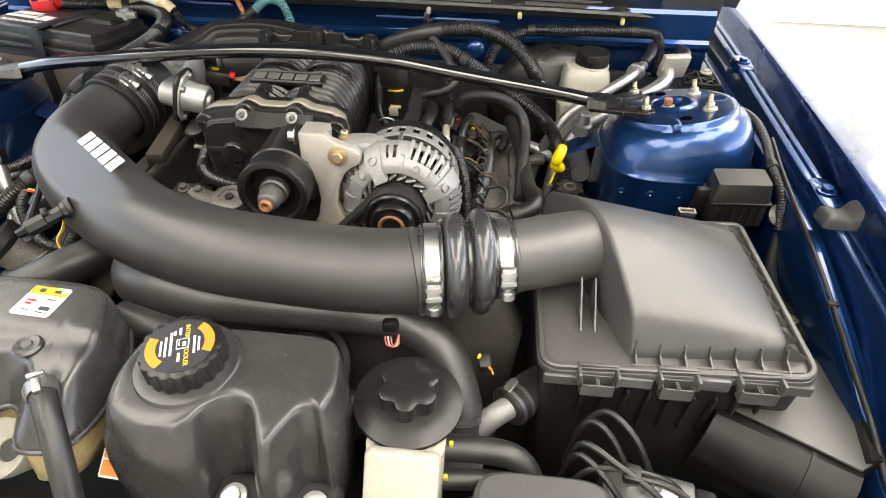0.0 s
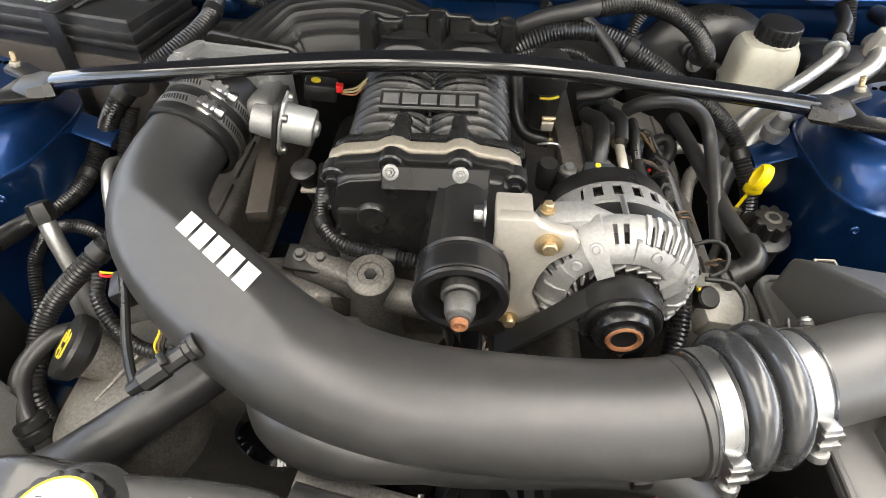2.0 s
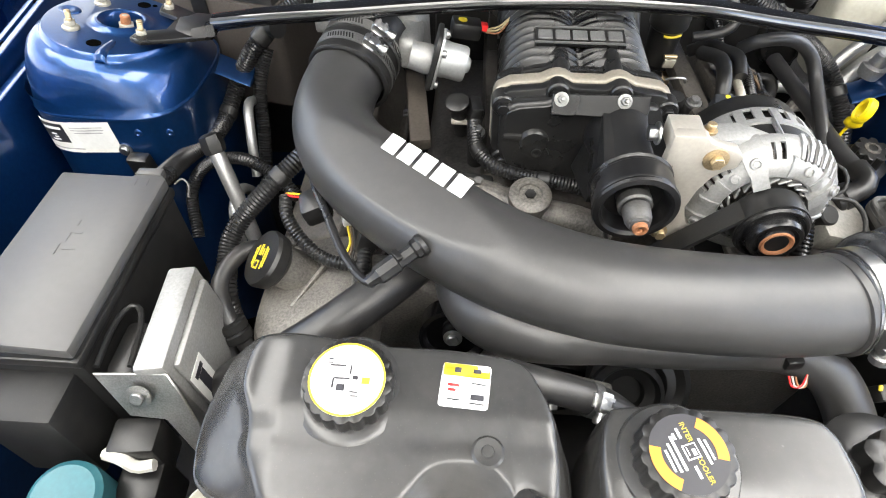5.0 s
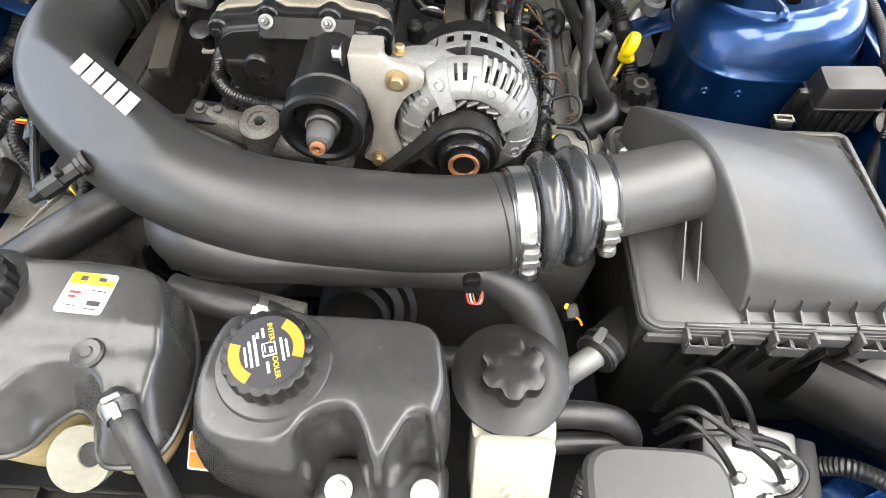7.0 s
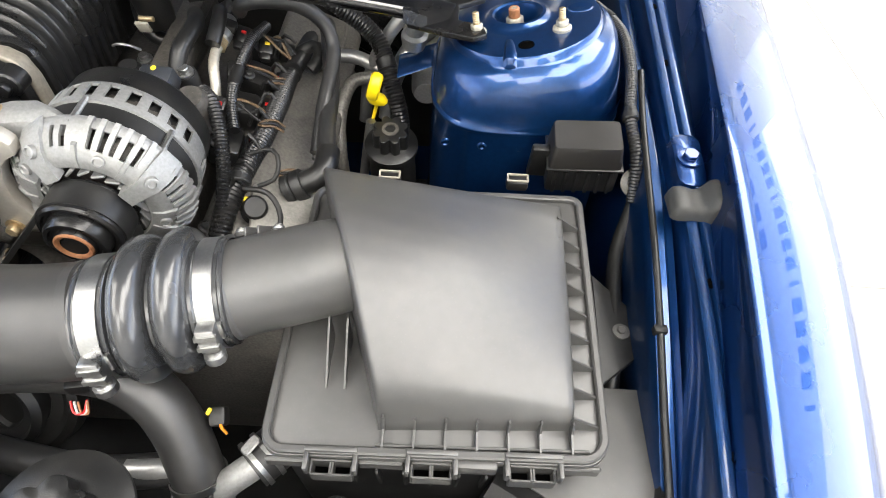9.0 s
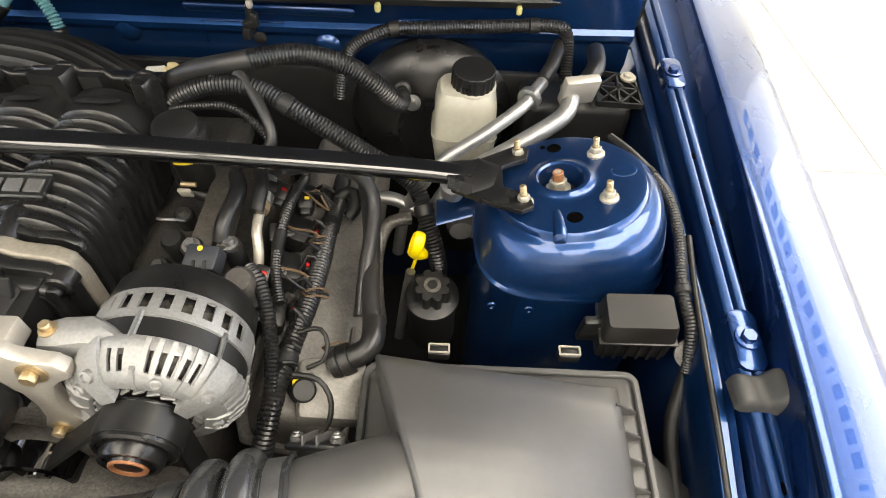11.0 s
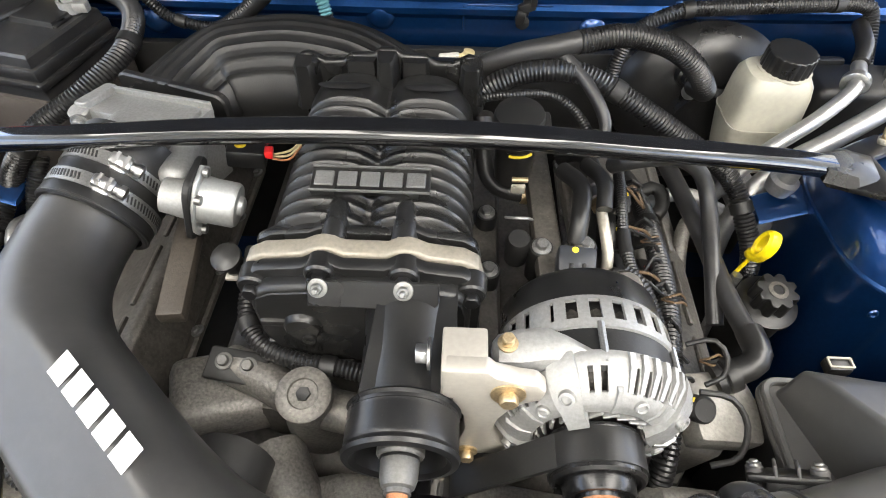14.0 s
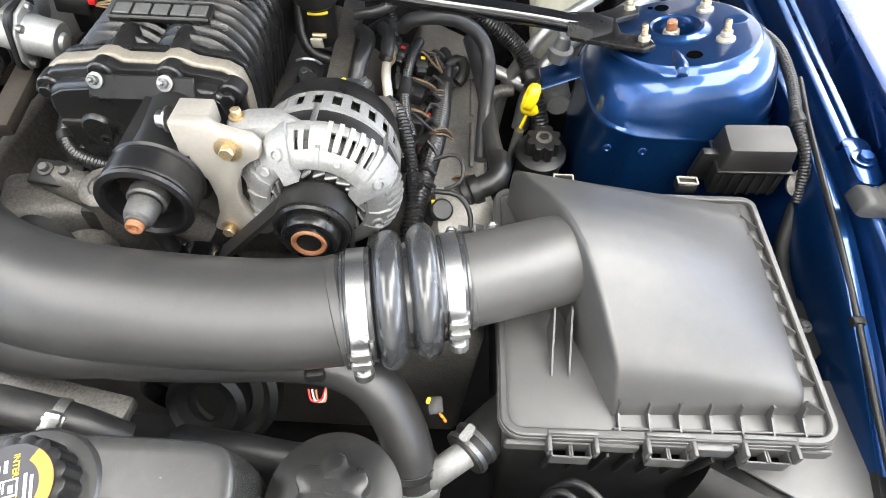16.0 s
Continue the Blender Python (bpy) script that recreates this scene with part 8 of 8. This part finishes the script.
run("wiring_loom", CL + " from the blower towards the tower", "wiring loom", [(0.108, 1.058, 0.935), (0.130, 1.058, 0.952), (0.168, 1.060, 0.965), (0.218, 1.056, 0.965), (0.270, 1.039, 0.945), (0.345, 1.027, 0.900), (0.397, 1.022, 0.860), (0.418, 0.988, 0.825), (0.432, 0.962, 0.785), (0.435, 0.955, 0.72)], 0.0115, LOOM, "looms", 0.0017, 0.005, 16)
run("vacuum_hose", "thin black hose looping over the cam cover", "hose", [(0.187, 1.078, 0.982), (0.211, 1.054, 0.970), (0.233, 1.024, 0.950), (0.240, 1.006, 0.930), (0.222, 0.998, 0.918), (0.19, 1.00, 0.91)], 0.0065, HOSE)
run("vacuum_hose", "thin black hose behind the oil cap", "hose", [(0.108, 1.05, 0.935), (0.14, 1.045, 0.945), (0.19, 1.045, 0.945), (0.225, 1.03, 0.92), (0.24, 1.01, 0.88)], 0.005, LOOM, "hoses", 0.0009, 0.004)
run("wiring_loom", CL + " along the firewall under the cowl", "wiring loom", [(0.284, 1.19, 0.865), (0.290, 1.20, 0.900), (0.307, 1.208, 0.934), (0.353, 1.213, 0.957), (0.404, 1.218, 0.960), (0.515, 1.230, 0.961), (0.580, 1.240, 0.958), (0.598, 1.235, 0.945), (0.60, 1.20, 0.90)], 0.0095, LOOM, "looms", 0.0014)
cp = thing("round_vent_cap", (0.143, 0.975, 0.90), "round black plastic vent cap with a yellow mark", "cap")
vm = axm((0.149, 0.990, 0.911), (0, -0.10, 1))
part("cap", lathe([(0.019, -0.03), (0.021, 0.02), (0.0245, 0.024), (0.0250, 0.052), (0.0235, 0.056), (0.018, 0.058), (0.001, 0.0585)], vm, 40), PLASTIC, cp)
part("cap_lug", box((0.014, 0.024, 0.016), vm @ at(0.024, 0.0, 0.042), 0.004), PLASTIC, cp)
part("yellow_mark", hose([(0.149 + 0.0225 * math.cos(radians(a)), 0.990 + 0.0225 * math.sin(radians(a)), 0.926) for a in range(-110, -40, 10)], 0.0018, 8, 0.004), YPRINT, cp, "yellow printed band")
# smooth hoses down the driver side of the engine
run("heater_hose", "smooth black heater hose with an elbow", "hose", [(0.250, 0.985, 0.905), (0.262, 0.972, 0.922), (0.290, 0.975, 0.925), (0.320, 0.985, 0.915), (0.345, 0.985, 0.895), (0.356, 0.965, 0.87), (0.352, 0.90, 0.845), (0.35, 0.85, 0.82)], 0.0085, HOSE)
run("heater_hose", "smooth black coolant hose to an elbow joint", "hose", [(0.333, 1.05, 0.855), (0.342, 1.010, 0.850), (0.354, 0.941, 0.843), (0.360, 0.870, 0.841), (0.367, 0.822, 0.842), (0.367, 0.803, 0.842)], 0.0100, HOSE)
eb = thing("hose_elbow", (0.36, 0.80, 0.84), "black moulded quick-fit hose elbow", "elbow")
part("elbow", hose([(0.368, 0.830, 0.842), (0.369, 0.806, 0.843), (0.362, 0.796, 0.838), (0.345, 0.790, 0.832), (0.330, 0.785, 0.826)], 0.0125, 18), PLASTIC, eb)
part("collar", lathe([(0.016, -0.004), (0.0165, 0.0), (0.0165, 0.006), (0.0145, 0.008), (0.0165, 0.010), (0.0165, 0.016), (0.013, 0.018)], axm((0.345, 0.790, 0.832), (-0.9, -0.25, -0.35)), 24), RUBBER, eb)
h3 = run("heater_hose", "smooth black hose behind the fuel rail", "hose", [(0.116, 1.040, 0.920), (0.118, 1.020, 0.895), (0.122, 1.006, 0.872), (0.134, 0.998, 0.857), (0.150, 0.996, 0.852), (0.166, 0.9945, 0.850)], 0.0095, HOSE)
part("ferrule", lathe([(0.0105, -0.003), (0.0108, 0.0), (0.0108, 0.006), (0.0095, 0.008)], axm((0.165, 0.9945, 0.850), (1, 0, -0.1)), 20), GOLD, h3, "brass ferrule")
fp = thing("fuel_pipe", (0.237, 0.91, 0.88), "bare steel fuel pipe with a quick-fit joint", "pipe")
part("pipe", hose([(0.2352, 0.938, 0.8905), (0.2352, 0.924, 0.8895), (0.2365, 0.908, 0.8850), (0.2395, 0.894, 0.8740), (0.2395, 0.882, 0.860), (0.236, 0.874, 0.845)], 0.0056, 16), mat("tan_plated_pipe", (0.42, 0.39, 0.33), 0.42, 0.55), fp)
joint = part("joint", lathe([(0.007, -0.010), (0.0100, -0.008), (0.0105, 0.004), (0.0075, 0.006), (0.0105, 0.008), (0.0105, 0.015), (0.0085, 0.020), (0.0085, 0.030)], axm((0.2350, 0.955, 0.8915), (0.0, 1, 0.05)), 24), STEEL, fp, "bright quick-fit joint")
part("release_clip", box((0.016, 0.016, 0.010), at(0.2415, 0.966, 0.897, 0, 20, 0), 0.003), PLASTIC, joint, "dark release clip")
part("ferrule", lathe([(0.0085, 0), (0.0098, 0.002), (0.0098, 0.010), (0.006, 0.012)], axm((0.2351, 0.946, 0.891), (0, -1, -0.06)), 6), GOLD, fp)
part("upper_pipe", hose([(0.2345, 0.985, 0.893), (0.232, 1.005, 0.893), (0.222, 1.025, 0.885), (0.205, 1.035, 0.87)], 0.0085, 14), HOSE, fp)

# coils, injector plugs and their wires on the driver cam cover
def coil_pack(x, y, z, rz):
    c = thing("ignition_coil", (x, y, z), "black ignition coil with a wired plug", "ignition coil", "driver side coils")
    m = at(x, y, z, 0, 20, rz)
    part("body", box((0.032, 0.040, 0.026), m, 0.006, 2), PLASTIC, c)
    part("plug", box((0.018, 0.022, 0.018), m @ at(0.026, 0.006, 0.004), 0.004), DULL, c)
    part("screw", hexnut(m @ at(-0.008, -0.012, 0.013), 0.0045, 0.006, 0.007), ZINC, c)
    part("lock", box((0.004, 0.005, 0.003), m @ at(0.022, 0.002, 0.0135), 0.001), RED, c, "red lock tab")
    return c


for place in ((0.258, 1.014, 0.832, 8), (0.262, 0.955, 0.834, -6), (0.262, 0.895, 0.837, 10), (0.256, 0.838, 0.834, 4)):
    coil_pack(*place)
ml = run("wiring_loom", CL + " along the driver cam cover", "wiring loom", [(0.296, 1.10, 0.80), (0.300, 1.06, 0.815), (0.302, 1.014, 0.828), (0.301, 0.955, 0.840), (0.301, 0.906, 0.843), (0.297, 0.850, 0.844), (0.289, 0.800, 0.843), (0.2815, 0.754, 0.838), (0.275, 0.715, 0.815), (0.268, 0.69, 0.78)], 0.0112, LOOM, "looms", 0.0015, 0.005, 16)
part("branch", hose([(0.301, 1.020, 0.832), (0.316, 1.026, 0.838), (0.326, 1.018, 0.838), (0.326, 1.002, 0.832), (0.318, 0.992, 0.826)], 0.008, 12), DULL, ml, "taped loom branch")
run("wiring_loom", CL + " beside the alternator", "wiring loom", [(0.244, 0.852, 0.895), (0.257, 0.838, 0.893), (0.268, 0.812, 0.880), (0.276, 0.780, 0.862), (0.279, 0.745, 0.840)], 0.0075, LOOM, "looms", 0.0012, 0.0045)
rng = random.Random(4)
for k in range(9):
    y0 = 1.02 - 0.032 * k
    a = Vector((0.276 + 0.006 * rng.random(), y0, 0.846))
    b = Vector((0.300, y0 - 0.01 + 0.02 * rng.random(), 0.850))
    mid = (a + b) / 2 + Vector((0, 0.012 * rng.uniform(-1, 1), 0.010 + 0.008 * rng.random()))
    run("plug_wire", "thin black plug wire over the cam cover", "wire", [a, mid, b], 0.0022, DULL, "plug wires", seg=8)
for p in ((0.284, 0.930, 0.850), (0.318, 0.80, 0.835), (0.290, 0.855, 0.852)):
    ws = thing("bare_wire_bundle", p, "twisted tan and orange wires at a plug", "wires", "wire bundles")
    for k, mtl in enumerate((DIMWIRE, DULL, DIMWIRE)):
        part("wire", hose([Vector(p), Vector(p) + Vector((0.008, -0.008 + 0.004 * k, 0.006)), Vector(p) + Vector((0.018, -0.004 + 0.005 * k, 0.002)), Vector(p) + Vector((0.026, 0.004 * k, -0.008))], 0.0013, 6, 0.003), mtl, ws)
run("plug_wire", "looped dark wire beside the alternator", "wire", [(0.297, 0.80, 0.862), (0.318, 0.802, 0.868), (0.328, 0.79, 0.866), (0.326, 0.775, 0.855), (0.31, 0.768, 0.85)], 0.0023, DULL, "plug wires", seg=10)
run("plug_wire", "looped dark wire in front of the cam cover", "wire", [(0.300, 0.757, 0.858), (0.325, 0.752, 0.858), (0.338, 0.735, 0.845), (0.332, 0.715, 0.828), (0.31, 0.71, 0.82)], 0.0027, DULL, "plug wires", seg=10)
rng = random.Random(9)
for k, (x, y, z) in enumerate(((0.246, 0.985, 0.872), (0.251, 0.925, 0.866), (0.247, 0.868, 0.862), (0.270, 0.985, 0.858))):
    ip = thing("injector_plug", (x, y, z), "black injector plug with a coloured lock and taped wires", "plug", "injector plugs")
    pm = at(x, y, z, 25, 12, 20 * (k % 2) - 8)
    part("body", join(box((0.017, 0.022, 0.015), pm, 0.003), box((0.012, 0.010, 0.010), pm @ at(0, -0.013, 0.002), 0.002)), PLASTIC, ip)
    part("lock", box((0.006, 0.004, 0.002), pm @ at(0.002, 0.002, 0.008), 0.0006, 1), RED if k % 2 == 0 else YPRINT, ip, "coloured lock tab")
    for w in range(2):
        e = Vector((0.298 + 0.004 * w, y - 0.015 + 0.03 * rng.random(), 0.846))
        p0 = pm @ Vector((0.006 - 0.004 * w, 0.010, 0.002))
        part("wire", hose([p0, p0.lerp(e, 0.4) + Vector((0, 0.008 * rng.uniform(-1, 1), 0.010)), p0.lerp(e, 0.75) + Vector((0, 0.006 * rng.uniform(-1, 1), 0.006)), e], 0.0016, 6, 0.004), DULL if w else DIMWIRE, ip)
hl = run("wiring_loom", CL + " down the front of the cam cover", "wiring loom", [(0.268, 1.01, 0.872), (0.262, 0.965, 0.880), (0.258, 0.915, 0.874), (0.262, 0.870, 0.868), (0.272, 0.835, 0.860)], 0.0062, LOOM, "looms", 0.0010, 0.004)
part("tape_wrap", hose([(0.2585, 0.920, 0.875), (0.2580, 0.905, 0.8725), (0.2590, 0.893, 0.871)], 0.0070, 12, 0.004), DULL, hl, "black cloth tape wrap")
# front end of the driver cam cover with a cam sensor
cse = thing("cam_sensor", (0.31, 0.745, 0.83), "black cam sensor plug on the cast cover", "sensor")
part("plug", lathe([(0.016, -0.012), (0.016, 0.004), (0.012, 0.007), (0.012, 0.022), (0.010, 0.024)], axm((0.304, 0.762, 0.820), (0.2, -0.5, 0.8)), 20), DULL, cse)
part("yellow_lock", box((0.005, 0.005, 0.004), at(0.2995, 0.757, 0.842), 0.001), YPRINT, cse, "yellow lock tab")
part("cast_end", prism([(-0.035, -0.03), (0.03, -0.035), (0.038, 0.0), (0.03, 0.035), (-0.035, 0.03)], -0.03, 0.0, at(0.335, 0.762, 0.826, 10, 14, 10), 0.006, 2), LIGHTCAST, cse, "pale cast cover end")
ig = thing("ground_bolts", (0.13, 0.9, 0.88), "bolts with dark washers beside the blower", "bolts")
for p in ((0.1245, 0.972, 0.842), (0.126, 0.888, 0.846), (0.1735, 0.886, 0.886), (0.2135, 0.888, 0.889), (-0.0885, 0.822, 0.878)):
    b = bolt(ig, p, (0, -0.15, 1), 0.0062, 0.008, ZINC, 0.0092)
    part("base", lathe([(0.011, -0.05), (0.012, -0.002), (0.011, 0.0)], axm(p, (0, -0.15, 1)), 20), DULL, b)
lug = thing("hose_fitting", (0.15, 0.97, 0.90), "tan and brass fitting below the vent cap", "fitting")
part("plate", box((0.014, 0.004, 0.014), at(0.152, 0.950, 0.900, 20, 0, 0), 0.001), TANCLIP, lug)
part("stem", lathe([(0.003, 0), (0.003, 0.016)], axm((0.146, 0.958, 0.905), (1, 0, 0)), 12), GOLD, lug)
br = thing("injector_clip", (0.165, 0.9, 0.88), "dark metal brackets and wire clips beside the fuel rail", "bracket")
part("bar", box((0.010, 0.10, 0.018), at(0.205, 0.93, 0.885, 0, 0, 3), 0.002), BLOCK, br)
part("hose_stub", hose([(0.20, 0.98, 0.90), (0.213, 0.945, 0.91), (0.208, 0.905, 0.905), (0.205, 0.89, 0.89)], 0.009, 14), RUBBER, br)
part("hose_stub", hose([(0.225, 0.99, 0.90), (0.236, 0.955, 0.91), (0.235, 0.925, 0.90)], 0.008, 14), RUBBER, br)
part("dark_body", lathe([(0.012, -0.03), (0.013, 0.0), (0.010, 0.006)], axm((0.152, 0.893, 0.885), (0, -0.2, 1)), 20), DULL, br)
part("wire_clip", hose([(0.138, 0.905, 0.905), (0.148, 0.898, 0.912), (0.158, 0.900, 0.910), (0.164, 0.908, 0.900)], 0.0015, 6, 0.003), PIPE, br)

# cables on the driver's inner wing
cb = run("wing_cable", "black cable clipped along the inner wing", "cable", [(0.690, 0.900, 0.915), (0.687, 0.845, 0.900), (0.686, 0.783, 0.884), (0.685, 0.710, 0.866), (0.682, 0.632, 0.846), (0.678, 0.560, 0.827), (0.676, 0.490, 0.805), (0.672, 0.420, 0.770), (0.655, 0.37, 0.72)], 0.0032, RUBBER, "looms")
part("cable_clip", box((0.012, 0.008, 0.009), at(0.6815, 0.632, 0.846), 0.002), DULL, cb)
cc = run("wiring_loom", CL + " round the strut tower", "wiring loom", [(0.648, 1.09, 0.890), (0.660, 1.02, 0.915), (0.676, 0.955, 0.924), (0.679, 0.900, 0.917), (0.673, 0.840, 0.903), (0.680, 0.805, 0.880), (0.684, 0.785, 0.84)], 0.0062, LOOM, "looms", 0.0010, 0.0040)
part("band", lathe([(0.0072, -0.004), (0.0082, -0.003), (0.0082, 0.003), (0.0072, 0.004)], axm((0.673, 0.840, 0.903), (0, 1, 0.3)), 16), DULL, cc)
run("wing_cable", "black taped cable down behind the air box", "cable", [(0.690, 0.79, 0.83), (0.672, 0.74, 0.80), (0.662, 0.66, 0.79), (0.655, 0.60, 0.77), (0.65, 0.55, 0.74)], 0.008, DULL, "looms")

# below the tube: pump fittings, outlet elbow, plugs
jt = thing("hose_joint", (0.34, 0.54, 0.76), "grey metal hose joint with a spring clip", "joint")
part("collar", lathe([(0.0215, 0.0), (0.0262, 0.001), (0.0270, 0.006), (0.0245, 0.009), (0.0240, 0.022), (0.0215, 0.024), (0.0215, 0.05)], axm((0.2955, 0.514, 0.733), (0.05, -0.35, -0.95)), 36), ALU, jt, "cast collar")
part("side_arm", hose([(0.312, 0.514, 0.735), (0.325, 0.520, 0.748), (0.345, 0.533, 0.755), (0.36, 0.548, 0.755)], 0.0125, 20), ALU, jt, "cast side arm")
part("hose", hose([(0.340, 0.529, 0.754), (0.372, 0.562, 0.754), (0.42, 0.61, 0.74)], 0.021, 22), HOSE, jt)
cd_ = (0.62, 0.72, 0.02)
part("spring_clip", join(lathe([(0.0215, -0.0022), (0.0228, -0.0022), (0.0228, 0.0022), (0.0215, 0.0022)], axm((0.343, 0.532, 0.754), cd_), 32, False), lathe([(0.0215, -0.0022), (0.0228, -0.0022), (0.0228, 0.0022), (0.0215, 0.0022)], axm((0.351, 0.541, 0.754), cd_), 32, False), prism(rounded(0.010, 0.018, 0.003, 3), 0, 0.003, at(0.342, 0.540, 0.777, 14, -8, -40), 0.001, 1)), ZINC, jt, "bright spring clip")
pp = thing("yellow_tagged_plug", (0.305, 0.56, 0.79), "small black plug with yellow and orange marks", "plug")
part("body", box((0.014, 0.016, 0.018), at(0.312, 0.560, 0.786, 20, 0, 10), 0.003), DULL, pp)
part("tag", box((0.0035, 0.006, 0.003), at(0.306, 0.560, 0.7965, 20, 0, -20), 0.0008, 1), YPRINT, pp)
part("wire", hose([(0.316, 0.552, 0.79), (0.319, 0.548, 0.792), (0.322, 0.546, 0.786)], 0.0013, 6, 0.003), OPRINT, pp)
mp = thing("tube_sensor_plug", (0.21, 0.53, 0.84), "black plug with red and white wires under the tube", "plug")
part("plug", box((0.018, 0.016, 0.014), at(0.210, 0.566, 0.828, 0, 0, 10), 0.004), DULL, mp)
for k, mtl in enumerate((RED, WHITETAPE, RUST)):
    part("wire", hose([(0.206 + 0.003 * k, 0.553, 0.822), (0.209 + 0.003 * k, 0.546, 0.816), (0.217 + 0.002 * k, 0.546, 0.817), (0.221, 0.553, 0.826)], 0.0010, 6, 0.003), mtl, mp)
th = run("coolant_hose", "grey black hose between the tanks and the pump", "hose", [(-0.055, 0.522, 0.852), (-0.03, 0.518, 0.848), (0.005, 0.515, 0.838), (0.035, 0.512, 0.824), (0.06, 0.51, 0.80)], 0.0145, HOSE, seg=20)
clamp_band(th, (0.020, 0.5135, 0.8315), (0.9, -0.05, -0.38), 0.0148, 0.008, 120, material=ZINC)
cr = thing("cast_bracket", (-0.02, 0.55, 0.80), "pale cast bracket below the intake tube", "bracket")
part("arm", box((0.12, 0.022, 0.018), at(-0.01, 0.548, 0.795, 0, 8, -8), 0.004), DIRTYALU, cr)
rr = thing("pump_pulley", (0.09, 0.57, 0.74), "dull round pump pulley deep below the tube", "pulley")
part("disc", lathe([(0.01, 0), (0.055, 0.0), (0.055, 0.02), (0.048, 0.024), (0.040, 0.018), (0.030, 0.020), (0.024, 0.012), (0.001, 0.012)], axm((0.100, 0.60, 0.715), (0, -0.75, 0.65)), 44), DULL, rr)
bh = run("coolant_hose", "black hose low beside the pump", "hose", [(0.06, 0.55, 0.70), (0.14, 0.53, 0.735), (0.20, 0.52, 0.745), (0.26, 0.525, 0.745), (0.29, 0.53, 0.74)], 0.015, HOSE, seg=18)
part("steel_stub", hose([(0.235, 0.522, 0.752), (0.265, 0.524, 0.752), (0.285, 0.53, 0.745)], 0.010, 14), PIPE, bh, "bright pipe stub")
run("wiring_loom", CL + " in front of the air box", "wiring loom", [(0.53, 0.44, 0.72), (0.555, 0.43, 0.755), (0.585, 0.415, 0.76), (0.61, 0.40, 0.74), (0.62, 0.38, 0.70)], 0.009, LOOM, "looms", 0.0014)
part("headlight_bracket", prism([(-0.06, -0.03), (0.05, -0.03), (0.06, 0.02), (0.02, 0.03), (-0.02, 0.012), (-0.06, 0.010)], -0.001, 0.001, at(0.60, 0.40, 0.715), 0), BLUE, car, "blue front panel bracket")
# wheels under the wings
for side in (-1, 1):
    wm = axm((side * 0.80, 1.02, 0.335), (side, 0, 0))
    ty = part("tyre", lathe([(0.24, -0.11), (0.32, -0.11), (0.335, -0.09), (0.335, 0.09), (0.32, 0.11), (0.24, 0.11)], wm, 40), RUBBER, car)
    part("rim", lathe([(0.02, 0.06), (0.10, 0.07), (0.235, 0.09), (0.24, 0.10), (0.24, -0.10)], wm, 40), ALU, ty)

# floor tiles, laid with narrow joints
tile = bpy.data.meshes.new("tile")
tb = box((0.797, 0.797, 0.008), None, 0.0012, 1)
tb.to_mesh(tile)
tb.free()
tile.materials.append(FLOORMAT)
FLOOR = bpy.data.objects["floor"]
for i in range(13):
    for j in range(13):
        ob = new("tile", tile)
        ob.parent = FLOOR
        ob.location = Vector((-4.75 + 0.8 * i, -4.7 + 0.8 * j, -0.004)) - FLOOR.location
